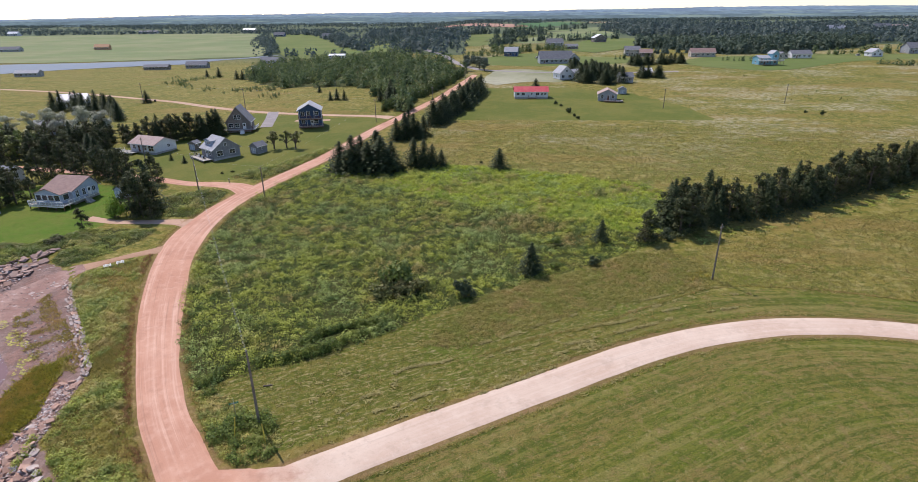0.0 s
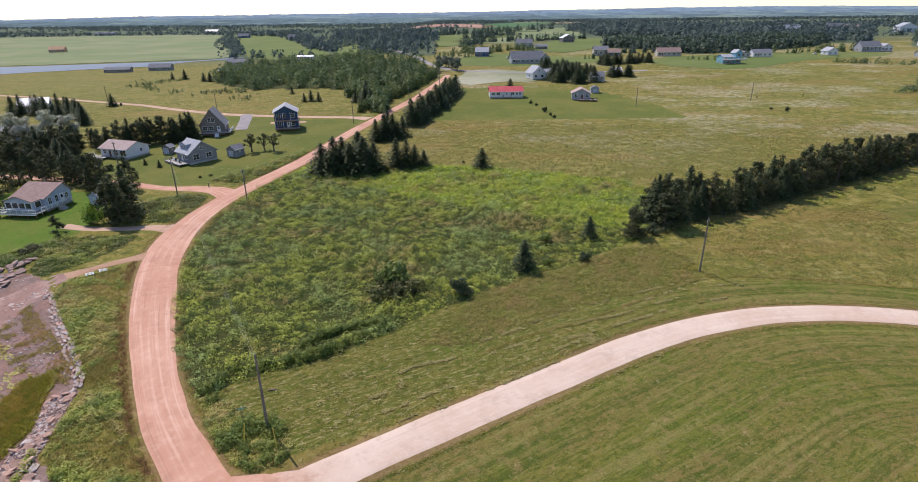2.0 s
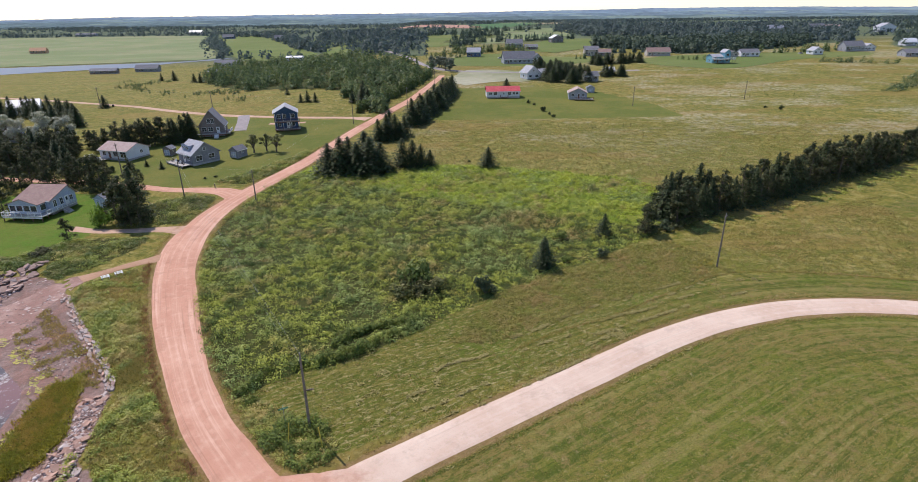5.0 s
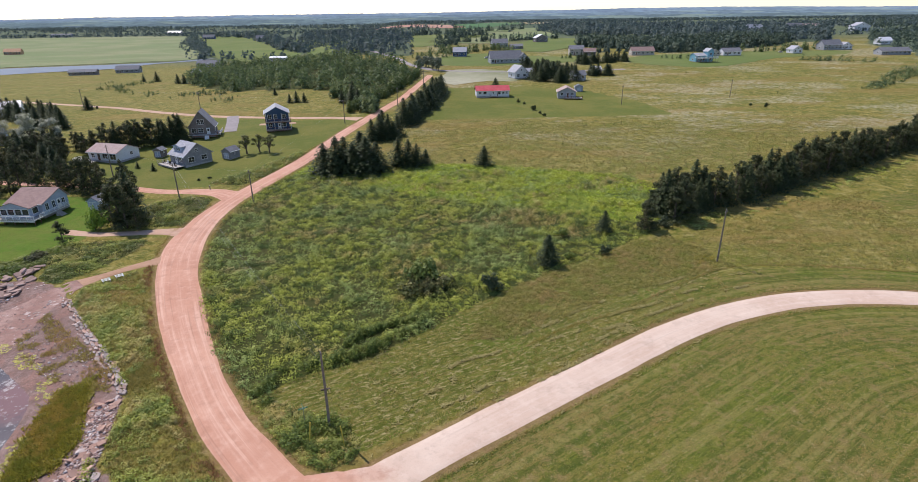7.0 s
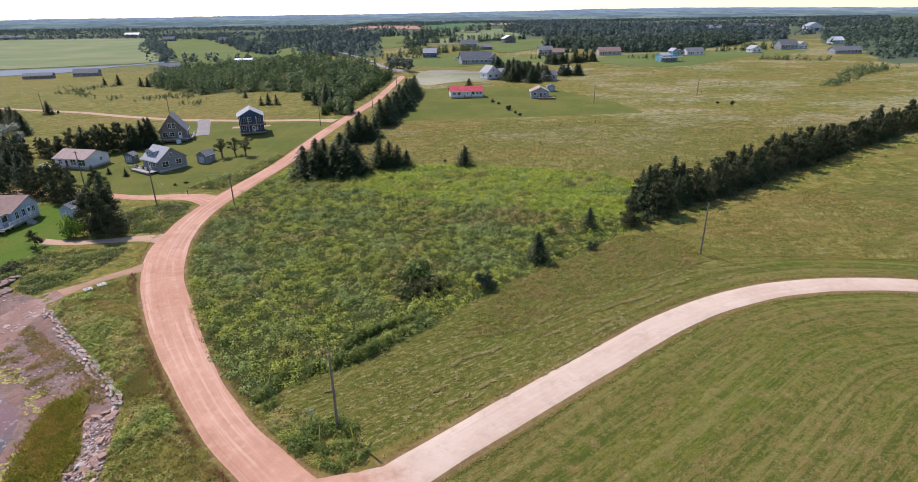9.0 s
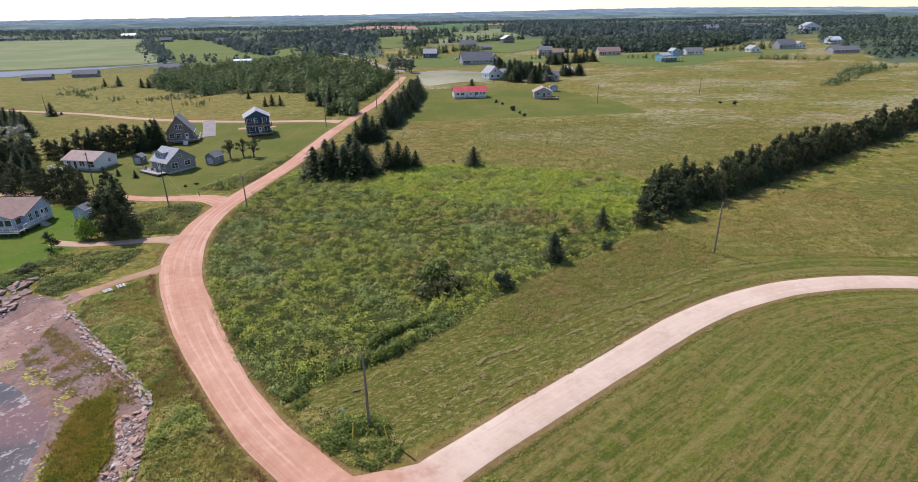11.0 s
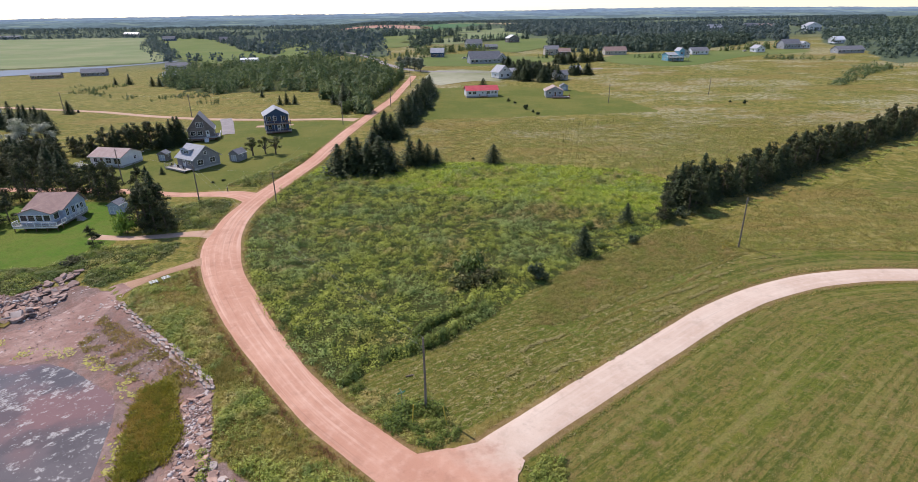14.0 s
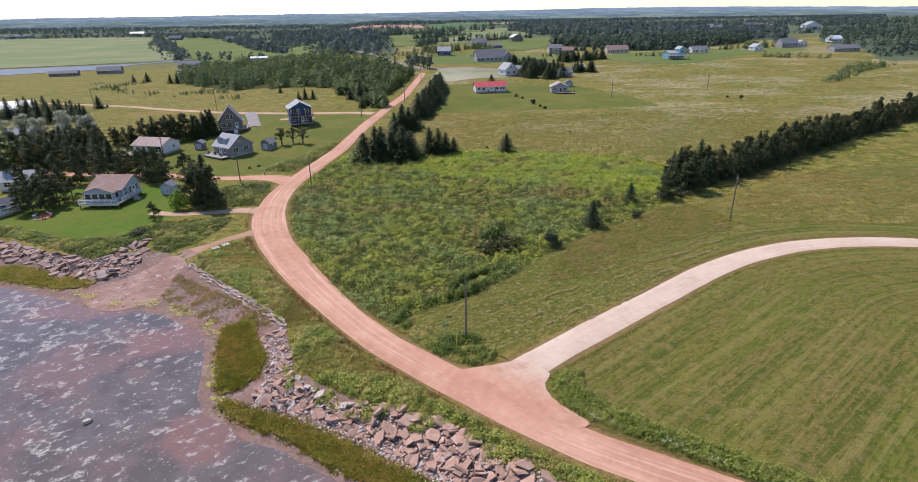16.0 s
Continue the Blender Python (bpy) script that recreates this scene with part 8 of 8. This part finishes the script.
far_house(-635, 1549, 0, 34, 18, 6, 4, "x", M_SIDING_TAN, M_ROOF_WHITE, "large barn with a white roof")
far_house(-451, 1269, 0, 25, 12, 4, 5, "x", M_SIDING_BLUE, M_ROOF_GREY, "dark blue farmhouse with grey roof")
far_house(-307, 1142, 20, 16, 11, 6, 4.5, "x", M_SHINGLE_GREY, M_ROOF_GREY, "tall grey farmhouse by the hedge")
far_house(-1222, 1430, 0, 28, 14, 5, 5, "x", M_SIDING_WHITE, M_ROOF_WHITE, "white farm building at the woods")
far_house(-917, 1535, 0, 52, 14, 4, 3, "x", M_SIDING_GREY, M_ROOF_GREY, "long grey farm building")
far_house(-355, 406, 10, 18, 9, 2.8, 2.0, "x", M_SIDING_GREY, M_ROOF_PALE, "grey barn with a pale roof")
far_house(-176.7, 216.1, 25, 12, 9, 3.2, 2.6, "x", M_SIDING_WHITE, M_ROOF_WHITE, "white house with a pale metal roof behind spruces")
far_house(-139.2, 151.4, 20, 9, 7, 2.8, 2.0, "x", M_SIDING_PALE, M_ROOF_PALE, "pale blue cottage deep in the grove")
far_house(-106.8, 90.8, 5, 7.5, 6, 2.4, 1.8, "x", M_SIDING_WHITE, M_ROOF_PALE, "white cottage with a pale grey roof")
far_house(-99.0, 69.6, 62, 4.6, 3.8, 1.7, 1.5, "x", M_SIDING_WHITE, M_ROOF_GREY, "white boat shed with a dark roof")
T = house("house", 226.6, 366.3, 8, 4.6, 6, 7.4, 1.8, "y", M_SIDING_TEAL, M_ROOF_PALE, "teal gabled tower of a bright house", 0.4, [("f", 0, 5.4, 1.6, 1.3), ("f", 0, 1.6, 1.6, 1.4)])
deck(T, -12.5, -6.2, 4.6, -3.05, 3.2, -0.2, "flr", M_WHITE)


# ---- poles and wires ----
def utility_pole(x, y, h, turn=0, label="", arm=True):
    z = gz(x, y)
    ob = thing("utility_pole", pose(x, y, z, 0, 0, turn), label or "weathered wooden utility pole in the grass", "utility pole", "utility poles")
    bm = bmesh.new()
    tube(bm, (0, 0, -0.6), (0.03, 0, h * 0.5), 0.16, 0.14, 10)
    tube(bm, (0.03, 0, h * 0.5), (0.02, 0.02, h), 0.14, 0.10, 10)
    part("pole", bm, M_POLE, ob)
    if arm:
        part("bracket", a_box(-0.5, -0.05, h - 0.55, 0.5, 0.05, h - 0.43), M_POLE, ob)
        for u in (-0.42, 0.42):
            part("insulator", a_tube((u, 0, h - 0.43), (u, 0, h - 0.25), 0.05, 0.03, 8), M_CONCRETE, ob)
    part("insulator", a_tube((0.02, 0.02, h), (0.02, 0.02, h + 0.18), 0.05, 0.035, 8), M_CONCRETE, ob)
    return ob, Vector((x, y, z + h))


def wire(a, b, sag, r=0.006, label="thin grey overhead cable between poles"):
    n = 24
    rings = []
    bm = bmesh.new()
    across = (b - a).cross(Vector((0, 0, 1))).normalized()
    for i in range(n + 1):
        p = a.lerp(b, i / n) - Vector((0, 0, 4 * sag * (i / n) * (1 - i / n)))
        rings.append([bm.verts.new(p + across * r * cx + Vector((0, 0, r * cz))) for cx, cz in ((1, 0), (0, 1), (-1, 0), (0, -1))])
    for p, q in zip(rings, rings[1:]):
        for i in range(4):
            bm.faces.new((p[i], p[(i + 1) % 4], q[(i + 1) % 4], q[i]))
    me = bpy.data.meshes.new("cable")
    bm.to_mesh(me)
    bm.free()
    tagged(new("overhead_cable", dressed(me, M_WIRE)), label, "cable", "overhead cables")


_, tA = utility_pole(0, 0, 9.5, 20, arm=False)
_, tB = utility_pole(63.7, 38.0, 10.0, 40, "leaning weathered utility pole below the tree line")
_, tC = utility_pole(-29.9, 79.6, 8.0, 10, "weathered utility pole at the road's edge")
_, tD = utility_pole(-49.2, 84.6, 9.0, 0, "weathered utility pole at the side lane")
POLES_FAR = [(102.7, 200, 8.5), (-152, 232, 9.5), (-86, 203, 9.5), (-19.2, 171.5, 9.0), (0.5, 207, 8.5), (-75.6, 106, 9.0), (161, 213, 8.5), (13, 270, 9)]
tops = [utility_pole(x, y, h, 15)[1] for x, y, h in POLES_FAR]
wire(tA + Vector((0, 0, 0.15)), tD + Vector((0, 0, 0.15)), 1.3, 0.008)
wire(tA + Vector((0, 0, -1.2)), tD + Vector((0, 0, -1.2)), 1.6, 0.005)
wire(tD, tops[5], 0.8)
wire(tD, tC, 0.5)
wire(tC, tops[3], 1.2)
wire(tops[3], tops[4], 0.8)
wire(tops[3], tops[2], 0.8)
wire(tops[2], tops[1], 1.0)


def guy_stake(x, y, tilt, turn):
    """A guy wire's yellow guard."""
    ob = thing("guy_guard", pose(x, y, gz(x, y), 0, tilt, turn), "yellow plastic guard on a pole's guy wire", "guard", "guy guards")
    part("sleeve", a_tube((0, 0, -0.2), (0, 0, 2.5), 0.06, 0.06, 8), M_YELLOW, ob)
    part("anchor", a_tube((0, 0, -0.3), (0, 0, 0.1), 0.08, 0.06, 8), M_METAL, ob)




# ---- small things ----
guy_stake(2.1, -3.4, -16, -58)
guy_stake(-1.7, -2.5, 12, 65)
sign = thing("street_sign", pose(-2.7, 0.4, gz(-2.7, 0.4), 0, 0, 25), "green street sign on a metal post at the corner", "sign")
part("post", a_tube((0, 0, -0.4), (0, 0, 2.5), 0.04, 0.04, 8), M_METAL, sign)
for k, z in ((0, 2.25), (1, 2.47)):
    blade = part("sign_blade", a_box(-0.5, -0.012, 0, 0.5, 0.012, 0.2), M_SIGN, sign, "", pose(0.0, 0.0, z, 0, 0, 90 * k))
    for s in (-1, 1):
        part("letter_bar", a_box(-0.36, s * 0.0121, 0.07, 0.36, s * 0.016, 0.13) if s > 0 else a_box(-0.36, -0.016, 0.07, 0.36, -0.0121, 0.13), M_WHITE, blade)


def slatted_bench(x, y, rz):
    """A long garden bench of white slats."""
    ob = thing("bench", pose(x, y, gz(x, y) + 0.02, 0, 0, rz), "white slatted wooden bench on the grass", "bench", "shore benches")
    for k in range(3):
        part("seat_slat", a_box(-0.65, -0.55 + 0.46 * k, 0.42, 0.65, -0.38 + 0.46 * k, 0.46), M_WHITE, ob)
    for u in (-0.52, 0.52):
        for v in (-0.45, 0.42):
            part("leg", a_box(u - 0.04, v - 0.04, 0, u + 0.04, v + 0.04, 0.359), M_WHITE, ob)
        part("support", a_box(u - 0.04, -0.54, 0.36, u + 0.04, 0.53, 0.4195), M_WHITE, ob)
    return ob


slatted_bench(-43.9, 39.7, 38)
slatted_bench(-42.4, 41.2, 38)
stone = thing("boulder", pose(-46.0, -8.0, SEA + 0.12, 6, 4, 30), "small white stone standing in the shallow water", "stone")
part("rock", BLEACHED[2], M_PALEROCK, stone, "", Matrix.Diagonal((1.1, 0.8, 1.6, 1)))
plank = thing("plank", pose(-1.5, 6.6, gz(-1.5, 6.6) + 0.09, 0, 0, 12), "dark weathered plank lying in mown grass", "plank")
part("board", a_box(-0.55, -0.08, -0.05, 0.55, 0.08, 0.05), M_BARK, plank)

# fire ring on the cottage lawn
pit = thing("fire_pit", pose(-88.8, 65.2, gz(-88.8, 65.2)), "round gravel fire pit with a ring of stones", "fire pit")
bm = bmesh.new()
bmesh.ops.create_cone(bm, cap_ends=True, segments=28, radius1=1.7, radius2=1.6, depth=0.12)
part("gravel", bm, M_TAN_ROAD, pit, "", pose(0, 0, 0.06))
for k in range(10):
    part("stone", STONES[k], M_ROCK, pit, "", pose(0.7 * math.cos(k * 0.628), 0.7 * math.sin(k * 0.628), 0.2, 0, 0, 36 * k) @ Matrix.Diagonal((0.5, 0.45, 0.7, 1)))


def lawn_chair(x, y, rz, material, label):
    ob = thing("lawn_chair", pose(x, y, gz(x, y) + 0.12, 0, 0, rz), label, "chair", "fire pit chairs")
    part("seat", a_box(-0.3, -0.3, 0.3, 0.3, 0.3, 0.36), material, ob)
    part("backrest", a_box(-0.3, 0, 0, 0.3, 0.05, 0.75), material, ob, "", pose(0, 0.26, 0.33, -20))
    for u in (-0.28, 0.28):
        part("arm", a_box(u - 0.06, -0.32, 0.52, u + 0.06, 0.3, 0.56), material, ob)
        for v in (-0.28, 0.26):
            part("leg", a_box(u - 0.035, v - 0.035, 0, u + 0.035, v + 0.035, 0.3 if v < 0 else 0.3), material, ob)


lawn_chair(-87.8, 64.0, 40, M_RED, "red plastic garden chair beside the fire pit")
lawn_chair(-87.0, 65.4, 100, M_RED, "red plastic garden chair beside the fire pit")
lawn_chair(-90.6, 65.6, -70, M_WHITE, "white garden chair beside the fire pit")
lawn_chair(-87.8, 66.6, 160, M_WHITE, "white garden chair beside the fire pit")
for x, y in ((-149, 233.3), (-146.2, 232.7)):
    bin_ = thing("waste_bin", pose(x, y, gz(x, y)), "black wheeled waste bin beside the lane", "bin", "lane bins")
    part("body", a_box(-0.35, -0.35, 0.02, 0.35, 0.35, 1.1), M_BLACK, bin_)
    part("lid", a_box(-0.38, -0.4, 1.1, 0.38, 0.38, 1.18), M_BLACK, bin_)
post = thing("fence_post", pose(-44.1, 91.4, gz(-44.1, 91.4)), "short wooden marker post at the lane corner", "post")
part("post", a_box(-0.09, -0.09, -0.3, 0.09, 0.09, 1.2), M_POLE, post)
part("cap", a_box(-0.1, -0.1, 1.2, 0.1, 0.1, 1.24), M_WHITE, post)
# dark grass standing along the mower's edge and the old rut
for line in ([(59.5, 33.8), (63, 35.0), (69, 35.8), (80, 34.6), (93, 31.2), (101, 29)], [(24.4, 13.7), (30.9, 18.0), (39.6, 21.8), (49.6, 27.8), (59.5, 33.6)]):
    _l, _ = curve_points(line, 0.12)
    stuff("edge_grass", grass_tufts(_l + rng.normal(0, 0.12, _l.shape), 0.34, rng, 5, 0.03, 0.12), M_VERGE, "tall grass left along the mown edge", "grass")
_g = np.concatenate([np.array(c) + rng.normal(0, s, (k, 2)) for c, s, k in (((62.4, 39.2), 0.9, 26), ((60.6, 38.4), 0.6, 12), ((52, 50), 3.0, 26), ((38, 47), 3.5, 22), ((22, 33), 3.0, 16))])
_dg = scattered(FIELD_E, 2600, rng)
_dn = bumps(_dg, (0.07, 1.0, 4.0), (0.3, 0.6, 7.0))
stuff("dry_weeds", weed_patch(_dg[_dn > 0.15], 0.35, 0.6, 12, 0.12, rng, 0.6), M_ROUGH, "brown dry weeds in patches on the field", "weeds")
stuff("goldenrod", weed_patch(_g, 0.9, 0.3, 10, 0.08, rng), M_GOLDENROD, "yellow flowering goldenrod in the weeds", "flowers")


# parked cars by the far houses
def car(x, y, rz, paint, label):
    """A small parked car."""
    ob = thing("car", pose(x, y, gz(x, y) + 0.12, 0, 0, rz), label, "car", "parked cars")
    bm = bmesh.new()
    box(bm, -2.1, -0.85, 0.3, 2.1, 0.85, 0.85)
    bmesh.ops.bevel(bm, geom=bm.edges[:], offset=0.12, segments=2, affect="EDGES")
    body = part("body", bm, paint, ob)
    bm = bmesh.new()
    box(bm, -1.3, -0.72, 0.84, 0.9, 0.72, 1.42)
    for v in bm.verts:
        if v.co.z > 1.2:
            v.co.x = v.co.x * 0.72 - 0.05
            v.co.y *= 0.86
    part("cabin", bm, M_BLACK, ob, "dark glass cabin")
    part("roof_panel", a_box(-0.95, -0.6, 1.421, 0.6, 0.6, 1.46), paint, ob)
    for u in (-1.3, 1.3):
        for v in (-0.78, 0.78):
            wheel = part("wheel", a_tube((u, v - 0.1, 0.32), (u, v + 0.1, 0.32), 0.32, 0.32, 12), M_BLACK, ob)
            part("rim", a_tube((u, v - 0.105, 0.32), (u, v + 0.105, 0.32), 0.19, 0.19, 10), M_METAL, wheel)
    for v in (-0.6, 0.6):
        part("headlight", a_box(2.06, v - 0.16, 0.56, 2.12, v + 0.16, 0.7), M_WHITE, ob)


car(322.3, 426.9, 15, M_WHITE, "white car parked on grass by a house")
car(66.3, 419.2, 8, M_WHITE, "white car parked beside a wide grey house")
car(78.0, 403.0, -60, M_METAL, "silver car parked beside a wide grey house")
